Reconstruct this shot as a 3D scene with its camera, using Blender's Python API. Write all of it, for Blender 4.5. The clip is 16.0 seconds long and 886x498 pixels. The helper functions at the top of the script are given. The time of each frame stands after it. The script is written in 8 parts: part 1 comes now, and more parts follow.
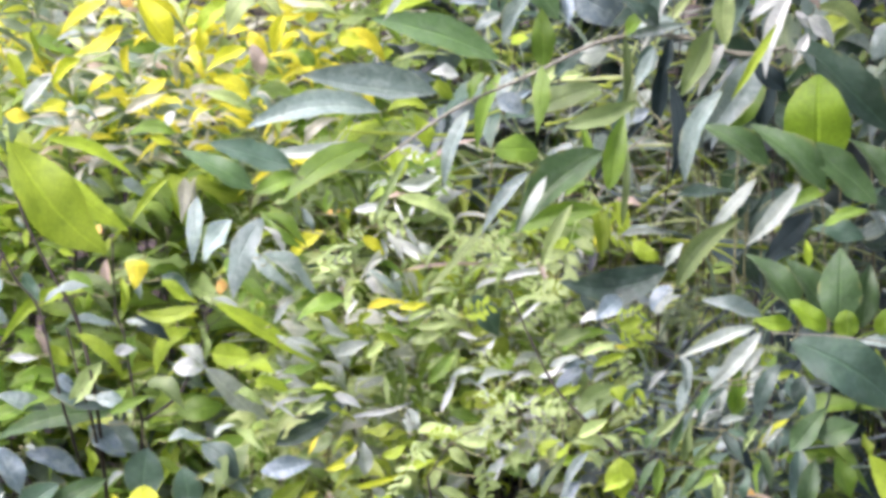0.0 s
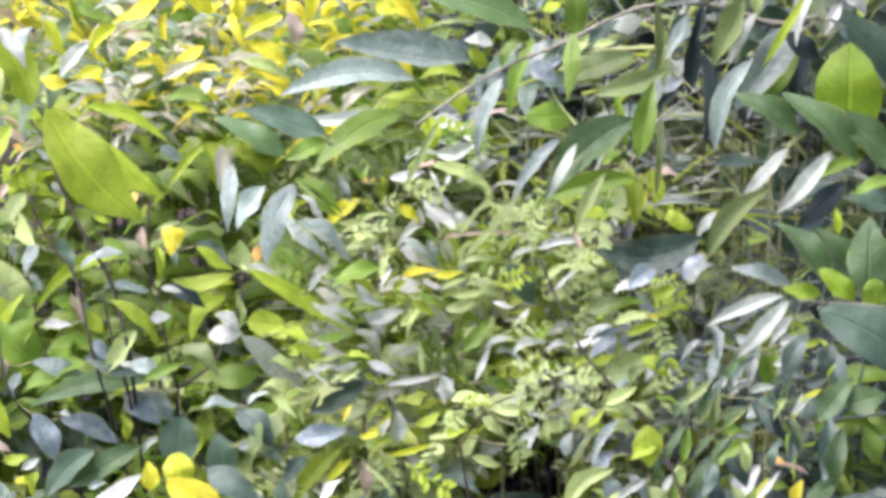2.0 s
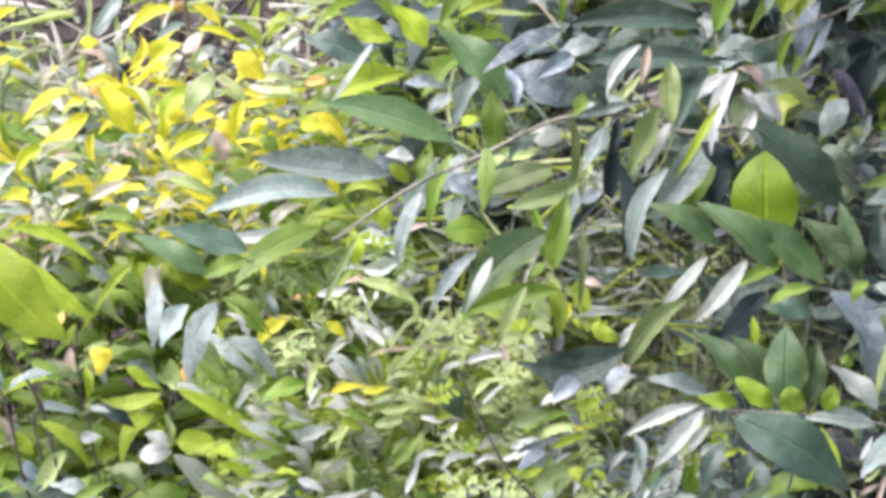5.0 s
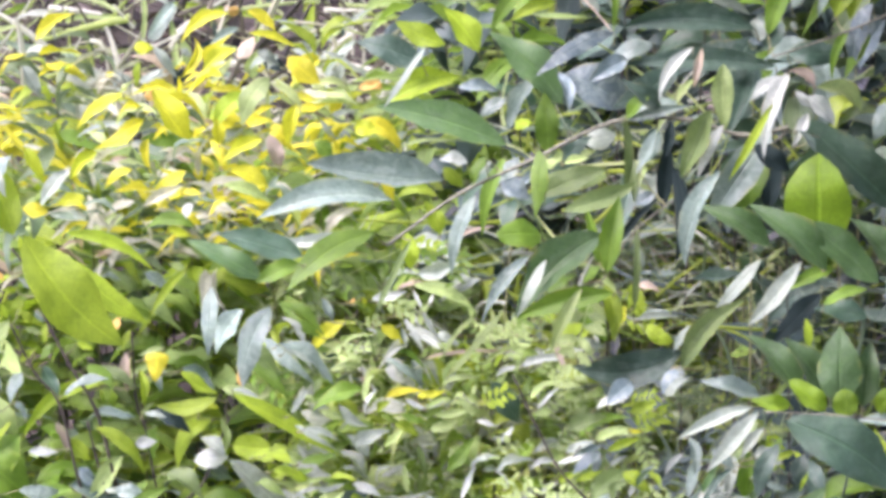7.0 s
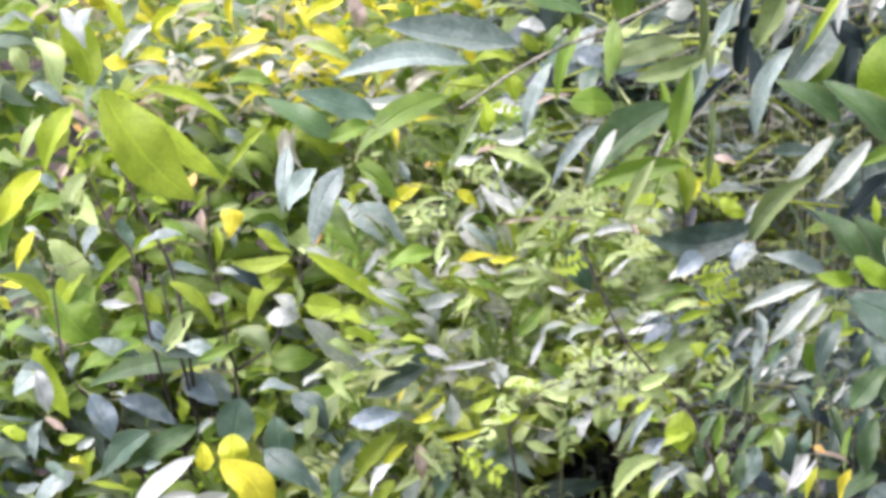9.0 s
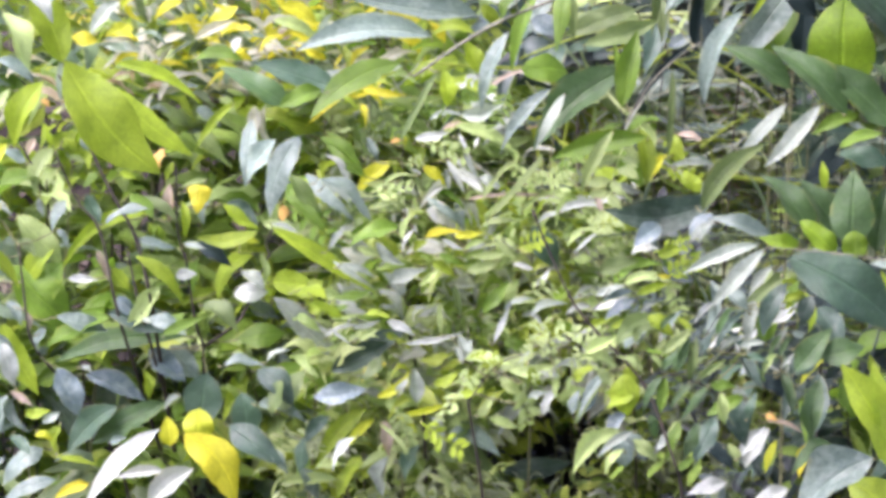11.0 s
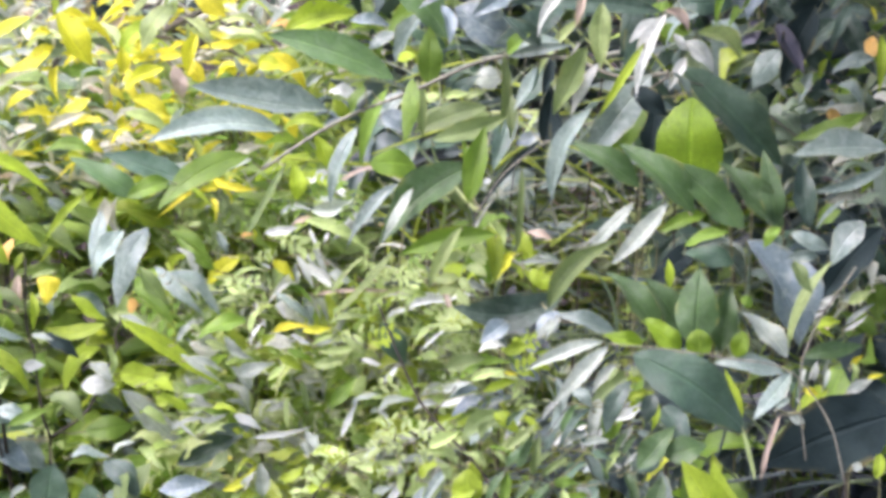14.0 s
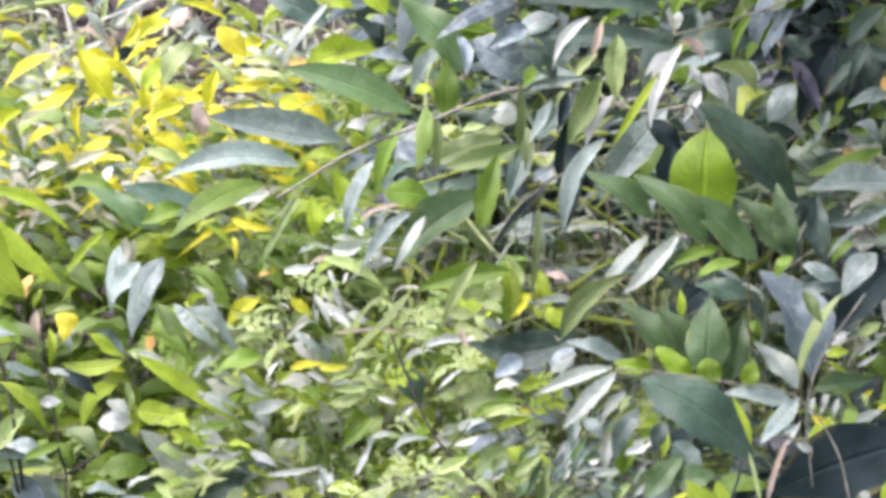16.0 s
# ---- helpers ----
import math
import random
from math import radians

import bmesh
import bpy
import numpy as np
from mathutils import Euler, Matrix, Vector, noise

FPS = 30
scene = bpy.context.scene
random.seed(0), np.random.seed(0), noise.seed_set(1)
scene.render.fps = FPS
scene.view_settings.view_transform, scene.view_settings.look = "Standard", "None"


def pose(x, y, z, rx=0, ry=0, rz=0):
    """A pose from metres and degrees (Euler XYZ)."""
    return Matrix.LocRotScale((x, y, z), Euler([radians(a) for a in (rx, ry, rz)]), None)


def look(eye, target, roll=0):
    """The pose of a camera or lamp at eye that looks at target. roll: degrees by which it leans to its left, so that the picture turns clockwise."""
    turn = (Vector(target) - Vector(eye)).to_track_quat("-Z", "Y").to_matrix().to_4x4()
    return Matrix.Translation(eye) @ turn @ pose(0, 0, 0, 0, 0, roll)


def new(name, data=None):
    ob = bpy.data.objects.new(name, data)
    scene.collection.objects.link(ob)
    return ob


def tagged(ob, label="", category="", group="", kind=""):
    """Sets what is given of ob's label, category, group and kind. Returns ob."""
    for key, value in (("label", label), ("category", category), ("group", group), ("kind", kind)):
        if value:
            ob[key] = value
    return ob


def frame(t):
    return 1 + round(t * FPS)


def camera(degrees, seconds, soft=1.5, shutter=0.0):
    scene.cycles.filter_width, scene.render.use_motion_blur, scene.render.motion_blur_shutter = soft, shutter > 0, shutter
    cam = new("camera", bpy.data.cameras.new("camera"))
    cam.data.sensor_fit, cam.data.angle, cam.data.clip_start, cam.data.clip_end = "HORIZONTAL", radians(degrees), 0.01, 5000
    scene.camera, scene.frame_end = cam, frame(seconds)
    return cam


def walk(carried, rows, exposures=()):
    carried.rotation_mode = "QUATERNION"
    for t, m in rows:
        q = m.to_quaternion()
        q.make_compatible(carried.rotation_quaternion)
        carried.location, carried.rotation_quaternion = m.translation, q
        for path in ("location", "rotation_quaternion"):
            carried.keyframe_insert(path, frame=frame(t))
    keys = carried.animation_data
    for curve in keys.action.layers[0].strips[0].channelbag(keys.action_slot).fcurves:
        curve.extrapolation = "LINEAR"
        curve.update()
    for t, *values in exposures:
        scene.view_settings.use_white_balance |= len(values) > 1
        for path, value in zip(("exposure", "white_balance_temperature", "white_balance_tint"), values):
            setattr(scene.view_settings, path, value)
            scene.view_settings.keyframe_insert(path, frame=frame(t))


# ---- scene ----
cam = camera(8.0, 16.0, soft=3.9)
walk(cam, [
    (0.0, look((-0.0000, -0.0000, 2.0000), (0.2495, 8.3998, 0.7227), -0.358)),
    (0.5, look((0.0055, 0.0008, 2.0054), (0.2282, 8.3877, 0.6419), -0.908)),
    (1.0, look((0.0313, 0.0004, 2.0028), (0.2032, 8.3917, 0.6590), -0.300)),
    (1.5, look((0.0403, -0.0012, 1.9917), (0.2231, 8.3958, 0.6848), -0.017)),
    (2.0, look((0.0569, -0.0025, 1.9822), (0.2009, 8.3961, 0.6812), -0.158)),
    (2.5, look((0.0864, -0.0032, 1.9772), (0.2723, 8.4034, 0.7343), -0.328)),
    (3.0, look((0.0937, -0.0026, 1.9814), (0.2842, 8.4120, 0.7946), -0.657)),
    (5.5, look((0.1740, -0.0040, 1.9717), (0.2893, 8.4198, 0.8420), -1.315)),
    (6.0, look((0.1864, -0.0029, 1.9793), (0.3284, 8.4234, 0.8714), -2.065)),
    (6.5, look((0.1927, -0.0035, 1.9749), (0.2994, 8.4267, 0.8935), -1.979)),
    (7.0, look((0.1733, -0.0037, 1.9736), (0.2257, 8.4201, 0.8395), -1.432)),
    (7.5, look((0.1828, -0.0044, 1.9690), (0.1792, 8.4057, 0.7358), -1.399)),
    (8.0, look((0.1929, -0.0037, 1.9734), (0.1745, 8.4051, 0.7317), -1.115)),
    (8.5, look((0.2163, -0.0033, 1.9763), (0.1508, 8.4048, 0.7316), -0.272)),
    (9.0, look((0.2446, -0.0046, 1.9672), (0.1212, 8.3936, 0.6613), 0.279)),
    (11.5, look((0.4457, -0.0218, 1.8446), (0.1641, 8.3865, 0.6316), 0.210)),
    (12.0, look((0.4575, -0.0213, 1.8486), (0.1669, 8.3842, 0.6182), -0.046)),
    (12.5, look((0.4472, -0.0209, 1.8515), (0.1889, 8.3906, 0.6555), 0.590)),
    (13.0, look((0.4314, -0.0206, 1.8536), (0.2290, 8.4008, 0.7179), 1.015)),
    (13.5, look((0.4286, -0.0213, 1.8482), (0.3040, 8.4046, 0.7354), 1.191)),
    (14.0, look((0.4452, -0.0228, 1.8375), (0.3648, 8.4085, 0.7624), 1.422)),
    (14.5, look((0.4470, -0.0270, 1.8080), (0.3597, 8.4126, 0.7998), 1.562)),
    (15.0, look((0.4504, -0.0296, 1.7894), (0.3457, 8.4145, 0.8218), 1.721)),
    (15.5, look((0.5030, -0.0377, 1.7321), (0.3353, 8.4112, 0.8161), 2.085)),
    (16.0, look((0.5063, -0.0397, 1.7179), (0.3378, 8.4109, 0.8176), 2.074)),
], exposures=[(0.0, 2.0, 5860, 32), (16.0, 2.0, 5860, 32)])

# ---- sky and sun ----
SUN_UP, SUN_TURN = radians(55), radians(-125)
world = bpy.data.worlds.new("sky")
world.use_nodes = True
scene.world = world
wn = world.node_tree
sky = wn.nodes.new("ShaderNodeTexSky")
sky.sky_type, sky.sun_disc = "NISHITA", False
sky.sun_elevation, sky.sun_rotation = SUN_UP, SUN_TURN
sky.air_density, sky.dust_density, sky.ozone_density = 0.8, 7.0, 1.0
wn.links.new(sky.outputs[0], wn.nodes["Background"].inputs[0])
wn.nodes["Background"].inputs[1].default_value = 0.15
sun_data = bpy.data.lights.new("sun", "SUN")
sun_data.energy, sun_data.angle, sun_data.color = 0.5, radians(80), (1.0, 0.97, 0.91)
sun = new("sun", sun_data)
sun_from = Vector((math.sin(SUN_TURN) * math.cos(SUN_UP), math.cos(SUN_TURN) * math.cos(SUN_UP), math.sin(SUN_UP)))
sun.matrix_world = look(sun_from * 30, (0, 0, 0))


# ---- materials ----
def nodes_of(name):
    m = bpy.data.materials.new(name)
    m.use_nodes = True
    return m, m.node_tree.nodes, m.node_tree.links


def mix_colour(n, l, a, b, fac, mode="MIX"):
    k = n.new("ShaderNodeMix")
    k.data_type, k.blend_type = "RGBA", mode
    for slot, v in ((0, fac), (6, a), (7, b)):
        if hasattr(v, "is_linked"):
            l.new(v, k.inputs[slot])
        elif slot == 0:
            k.inputs[0].default_value = v
        else:
            k.inputs[slot].default_value = (*v, 1)
    return k.outputs[2]


def calc(n, l, op, a, b=0.0):
    k = n.new("ShaderNodeMath")
    k.operation = op
    for i, v in ((0, a), (1, b)):
        if hasattr(v, "is_linked"):
            l.new(v, k.inputs[i])
        else:
            k.inputs[i].default_value = v
    return k.outputs[0]


def ramp(n, l, fac, stops, step="LINEAR"):
    k = n.new("ShaderNodeValToRGB")
    k.color_ramp.interpolation = step
    e = k.color_ramp.elements
    while len(e) < len(stops):
        e.new(1.0)
    for s, (p, c) in zip(e, stops):
        s.position, s.color = p, (*c, 1) if len(c) == 3 else c
    l.new(fac, k.inputs[0])
    return k.outputs[0]


def leaf_surface(name, stops, rough=0.45, through_light=0.42, sheen=0.0, per_island=False, edge=(0.5, 0.42, 0.08), wear=0.25, vein=0.08, sheen_mottle=0.0, midrib=0.4, gloss=0.5):
    """A leaf: blade colour from stops, paler midrib and side veins, blotches and worn edges, light coming through."""
    m, n, l = nodes_of(name)
    bsdf, out = n["Principled BSDF"], n["Material Output"]
    uv = n.new("ShaderNodeTexCoord").outputs["UV"]
    sep = n.new("ShaderNodeSeparateXYZ")
    l.new(uv, sep.inputs[0])
    across = calc(n, l, "ABSOLUTE", calc(n, l, "SUBTRACT", sep.outputs[0], 0.5))
    rnd = n.new("ShaderNodeNewGeometry").outputs["Random Per Island"] if per_island else n.new("ShaderNodeObjectInfo").outputs["Random"]
    col = ramp(n, l, rnd, stops, "CONSTANT" if per_island else "LINEAR")
    # blotches at two sizes
    pos = n.new("ShaderNodeNewGeometry").outputs["Position"]
    big, fine = n.new("ShaderNodeTexNoise"), n.new("ShaderNodeTexNoise")
    for k, s, d in ((big, 38.0, 3.0), (fine, 260.0, 4.0)):
        l.new(pos, k.inputs["Vector"])
        k.inputs["Scale"].default_value, k.inputs["Detail"].default_value = s, d
    shade = ramp(n, l, big.outputs[0], [(0.3, (0.72, 0.75, 0.7)), (0.5, (1, 1, 1)), (0.72, (1.18, 1.15, 1.08))])
    col = mix_colour(n, l, col, shade, 0.8, "MULTIPLY")
    grain = ramp(n, l, fine.outputs[0], [(0.35, (0.8, 0.82, 0.8)), (0.65, (1.15, 1.15, 1.1))])
    col = mix_colour(n, l, col, grain, 0.6, "MULTIPLY")
    # side veins that run forward from the midrib
    phase = calc(n, l, "SUBTRACT", calc(n, l, "MULTIPLY", sep.outputs[1], 30.0), calc(n, l, "MULTIPLY", across, 20.0))
    phase = calc(n, l, "ADD", phase, calc(n, l, "MULTIPLY", big.outputs[0], 7.0))
    veins = calc(n, l, "POWER", calc(n, l, "ABSOLUTE", calc(n, l, "SINE", phase)), 0.45)
    rib = ramp(n, l, across, [(0.012, (1, 1, 1)), (0.05, (0, 0, 0))])
    line = calc(n, l, "MULTIPLY", calc(n, l, "SUBTRACT", 1.0, veins), vein)
    pale = mix_colour(n, l, col, (1.75, 1.7, 1.6), 1.0, "MULTIPLY")
    col = mix_colour(n, l, col, pale, line)
    col = mix_colour(n, l, col, pale, calc(n, l, "MULTIPLY", rib, midrib))
    rim = calc(n, l, "MULTIPLY", ramp(n, l, across, [(0.40, (0, 0, 0)), (0.5, (1, 1, 1))]), ramp(n, l, big.outputs[0], [(0.5, (0, 0, 0)), (0.62, (1, 1, 1))]))
    col = mix_colour(n, l, col, edge, calc(n, l, "MULTIPLY", rim, wear))
    if sheen_mottle:
        # whitish noise mottling: pale blotches and patchy sheen put into the colour
        mottle = n.new("ShaderNodeTexNoise")
        l.new(pos, mottle.inputs["Vector"])
        mottle.inputs["Scale"].default_value, mottle.inputs["Detail"].default_value, mottle.inputs["Distortion"].default_value = 75.0, 5.0, 0.6
        spots = ramp(n, l, mottle.outputs[0], [(0.48, (0, 0, 0)), (0.66, (1, 1, 1))])
        col = mix_colour(n, l, col, (0.43, 0.52, 0.45), calc(n, l, "MULTIPLY", spots, sheen_mottle))
    l.new(col, bsdf.inputs["Base Color"])
    bsdf.inputs["Roughness"].default_value = rough
    l.new(ramp(n, l, fine.outputs[0], [(0.3, (rough - 0.1,) * 3), (0.7, (rough + 0.14,) * 3)]), bsdf.inputs["Roughness"])
    bsdf.inputs["Specular IOR Level"].default_value = gloss
    bsdf.inputs["Sheen Weight"].default_value = sheen
    bsdf.inputs["Sheen Roughness"].default_value = 0.4
    bump = n.new("ShaderNodeBump")
    bump.inputs["Strength"].default_value, bump.inputs["Distance"].default_value = 0.7, 0.0022
    height = calc(n, l, "ADD", calc(n, l, "MULTIPLY", veins, 0.2), calc(n, l, "MULTIPLY", big.outputs[0], 1.6))
    l.new(calc(n, l, "SUBTRACT", height, rib), bump.inputs["Height"])
    l.new(bump.outputs[0], bsdf.inputs["Normal"])
    back = n.new("ShaderNodeBsdfTranslucent")
    l.new(mix_colour(n, l, col, (0.95, 1.0, 0.55), 0.7, "MULTIPLY"), back.inputs[0])
    both = n.new("ShaderNodeMixShader")
    both.inputs[0].default_value = through_light
    l.new(bsdf.outputs[0], both.inputs[1])
    l.new(back.outputs[0], both.inputs[2])
    l.new(both.outputs[0], out.inputs[0])
    return m


def two(a, k=0.75):
    """Two shades of one leaf colour."""
    return [(0.0, tuple(c * k for c in a)), (1.0, tuple(min(1.0, c * (2 - k)) for c in a))]


SURFACE = {
    "Y": leaf_surface("yellow_leaf", [(0, (0.4, 0.5, 0.02)), (0.5, (0.5, 0.54, 0.02)), (1, (0.58, 0.55, 0.025))], 0.55, 0.42, wear=0.05),
    "L": leaf_surface("lime_leaf", two((0.29, 0.42, 0.025)), 0.55, 0.45, wear=0.1),
    "J": leaf_surface("fresh_lime_leaf", two((0.165, 0.29, 0.012), 0.88), 0.5, 0.42, wear=0.1),
    "V": leaf_surface("pale_lime_leaf", two((0.34, 0.46, 0.17)), 0.5, 0.42, 0.1),
    "G": leaf_surface("green_leaf", two((0.135, 0.25, 0.025)), 0.5, 0.42),
    "M": leaf_surface("olive_leaf", two((0.14, 0.21, 0.07)), 0.5, 0.38),
    "K": leaf_surface("mid_green_leaf", two((0.07, 0.143, 0.046)), 0.46, 0.36, 0.1, sheen_mottle=0.06),
    "A": leaf_surface("dull_green_leaf", two((0.064, 0.128, 0.078)), 0.42, 0.34, 0.1, sheen_mottle=0.05),
    # Greyed base colour: part of the sky's sheen is painted into it.
    "S": leaf_surface("sheen_grey_green_leaf", two((0.175, 0.25, 0.212)), 0.34, 0.3, 0.1, sheen_mottle=0.28),
    "W": leaf_surface("whitish_leaf", two((0.27, 0.335, 0.275), 0.75), 0.45, 0.3, 0.1, vein=0.15, sheen_mottle=0.28),
    # White base holds the glint of reflected sky, on pale leaves too.
    "H": leaf_surface("sky_glint_white_leaf", two((0.43, 0.49, 0.44), 0.85), 0.35, 0.25, 0.1, sheen_mottle=0.1),
    # Blue-grey of the reflected sky, put into the leaf's base colour.
    "C": leaf_surface("blue_sheen_leaf", two((0.135, 0.195, 0.21)), 0.34, 0.25, 0.1, sheen_mottle=0.35),
    "D": leaf_surface("dark_green_leaf", two((0.046, 0.092, 0.064)), 0.45, 0.25, 0.1, sheen_mottle=0.1),
    # For truly dark leaves, and for leaves that paint the shade of gaps.
    "B": leaf_surface("dark_leaf_and_gap_shade", two((0.026, 0.046, 0.045)), 0.7, 0.15, vein=0.0, midrib=0.0, gloss=0.15),
    "P": leaf_surface("purplish_leaf", two((0.042, 0.05, 0.072)), 0.42, 0.15, 0.1),
    "O": leaf_surface("orange_bud", two((0.52, 0.34, 0.09)), 0.6, 0.3),
    "T": leaf_surface("tan_leaf", two((0.42, 0.36, 0.29)), 0.65, 0.3, wear=0.6),
}


def bark(name, dark, light):
    m, n, l = nodes_of(name)
    pos = n.new("ShaderNodeTexCoord").outputs["Object"]
    a = n.new("ShaderNodeTexNoise")
    a.inputs["Scale"].default_value, a.inputs["Detail"].default_value = 180.0, 6.0
    l.new(pos, a.inputs["Vector"])
    l.new(ramp(n, l, a.outputs[0], [(0.3, dark), (0.7, light)]), n["Principled BSDF"].inputs["Base Color"])
    n["Principled BSDF"].inputs["Roughness"].default_value = 0.75
    b = n.new("ShaderNodeBump")
    b.inputs["Strength"].default_value, b.inputs["Distance"].default_value = 0.6, 0.001
    l.new(a.outputs[0], b.inputs["Height"])
    l.new(b.outputs[0], n["Principled BSDF"].inputs["Normal"])
    return m


BARK_DARK = bark("dark_stem", (0.014, 0.013, 0.009), (0.05, 0.042, 0.028))
BARK_GREY = bark("grey_branch", (0.09, 0.095, 0.065), (0.23, 0.24, 0.17))
TWIG = bark("green_twig", (0.10, 0.12, 0.045), (0.24, 0.24, 0.11))


def soil_surface():
    m, n, l = nodes_of("leaf_litter_soil")
    pos = n.new("ShaderNodeTexCoord").outputs["Object"]
    a, b = n.new("ShaderNodeTexNoise"), n.new("ShaderNodeTexVoronoi")
    a.inputs["Scale"].default_value, a.inputs["Detail"].default_value = 6.0, 8.0
    b.inputs["Scale"].default_value = 70.0
    l.new(pos, a.inputs["Vector"])
    l.new(pos, b.inputs["Vector"])
    c1 = ramp(n, l, a.outputs[0], [(0.35, (0.02, 0.018, 0.013)), (0.65, (0.045, 0.038, 0.03))])
    c2 = ramp(n, l, b.outputs["Color"], [(0.2, (0.5, 0.45, 0.4)), (0.8, (1.3, 1.2, 1.1))])
    l.new(mix_colour(n, l, c1, c2, 0.8, "MULTIPLY"), n["Principled BSDF"].inputs["Base Color"])
    n["Principled BSDF"].inputs["Roughness"].default_value = 0.9
    k = n.new("ShaderNodeBump")
    k.inputs["Strength"].default_value, k.inputs["Distance"].default_value = 0.6, 0.006
    l.new(b.outputs["Distance"], k.inputs["Height"])
    l.new(k.outputs[0], n["Principled BSDF"].inputs["Normal"])
    return m


SOIL = soil_surface()


# ---- ground: level by the camera, a shallow dip, then a bank that climbs to a level field ----
def smooth(a, b, x):
    s = min(1.0, max(0.0, (x - a) / (b - a)))
    return s * s * (3 - 2 * s)


def ground_height(x, y):
    z = 0.3 - 0.3 * smooth(3.5, 7.0, y) + 0.25 * smooth(8.0, 9.2, y) + 0.95 * smooth(8.9, 11.2, y) + 0.6 * smooth(11, 14, y)
    return z + 0.03 * noise.noise((x * 1.7, y * 1.7, 0.0)) + 0.012 * noise.noise((x * 9, y * 9, 3.0))


def spread(lo, hi, fine_lo, fine_hi, step):
    inner = list(np.arange(fine_lo, fine_hi + 1e-6, step))
    left = [fine_lo - d for d in (0.4, 1, 2.5, 6, 15, 40, 120, 400, 1200) if fine_lo - d > lo] + [lo]
    right = [fine_hi + d for d in (0.4, 1, 2.5, 6, 15, 40, 120, 400, 1200) if fine_hi + d < hi] + [hi]
    return left[::-1] + inner + right


gx, gy = spread(-3000, 3000, -2.0, 3.0, 0.08), spread(-3000, 3000, 7.0, 13.0, 0.08)
gv = [(x, y, ground_height(x, y)) for y in gy for x in gx]
w = len(gx)
gf = [(j * w + i, j * w + i + 1, (j + 1) * w + i + 1, (j + 1) * w + i) for j in range(len(gy) - 1) for i in range(w - 1)]
me = bpy.data.meshes.new("ground")
me.from_pydata(gv, [], gf)
me.materials.append(SOIL)
for p in me.polygons:
    p.use_smooth = True
tagged(new("ground", me), "brown soil bank covered with leaf litter", "ground", kind="structure")


# ---- leaves and stems ----
def outline(prof, s):
    """Half width of a leaf at s from base (0) to tip (1), as a share of its greatest."""
    if prof == "l":
        return (math.sin(math.pi * s ** 0.82) ** 0.95) * (1 - 0.25 * s)
    if prof == "o":
        return math.sin(math.pi * s ** 0.88) ** 0.55
    if prof == "v":
        return math.sin(math.pi * min(1.0, s * 0.9 + 0.1)) ** 0.62 * (1 - 0.2 * smooth(0.8, 1.0, s))
    if prof == "t":
        return min(1.0, 0.35 + 6 * s) * max(0.0, 1 - s) ** 0.75
    if prof == "n":
        return min(1.0, 6 * s, 5 * (1 - s))
    return math.sin(math.pi * s ** 0.88) ** 0.88 * (1 - 0.12 * s)


def blade_grid(prof, aspect, bow, arch, fold, wave, rows, seed, rough_edge=0.015):
    """Points and cells of one leaf of length 1 along y, with its across-along coordinates."""
    rr = random.Random(seed)
    ph, ph2 = rr.uniform(0, 6.3), rr.uniform(0, 6.3)
    twist, cup = rr.uniform(-0.9, 0.9), rr.uniform(-0.3, 0.3)
    vs, uvs = [], []
    for i in range(rows + 1):
        s = i / rows
        h = max(0.012, outline(prof, s)) * aspect / 2
        cx = bow * 4 * s * (1 - s)
        for u in (-1.0, -0.5, 0.0, 0.5, 1.0):
            ragged = 1 + min(1.0, 0.3 / aspect) * (0.045 * math.sin(s * 19 + ph + u) + 0.03 * math.sin(s * 37 + ph2) + rough_edge * math.sin(s * 11 + ph2 * (1.5 + u))) * abs(u)
            z = arch * (4 * s * (1 - s)) - arch * 0.9 * s * s + fold * abs(u) * h + twist * u * h * (s - 0.4) + cup * u * u * h
            z += wave * aspect * abs(u) * math.sin(s * 9 + (ph if u < 0 else ph2)) * (h / aspect)
            vs.append((cx + u * h * ragged, s, z))
            uvs.append((0.5 + u / 2, s))
    fs = [(r * 5 + c, r * 5 + c + 1, r * 5 + c + 6, r * 5 + c + 5) for r in range(rows) for c in range(4)]
    return vs, fs, uvs


def mesh_with_uv(name, vs, fs, uvs, material):
    m = bpy.data.meshes.new(name)
    m.from_pydata(vs, [], fs)
    layer = m.uv_layers.new(name="UVMap")
    idx = np.empty(len(m.loops), dtype=np.int32)
    m.loops.foreach_get("vertex_index", idx)
    layer.data.foreach_set("uv", np.array(uvs, dtype=np.float32)[idx].ravel())
    m.polygons.foreach_set("use_smooth", [True] * len(m.polygons))
    m.materials.append(material)
    return m


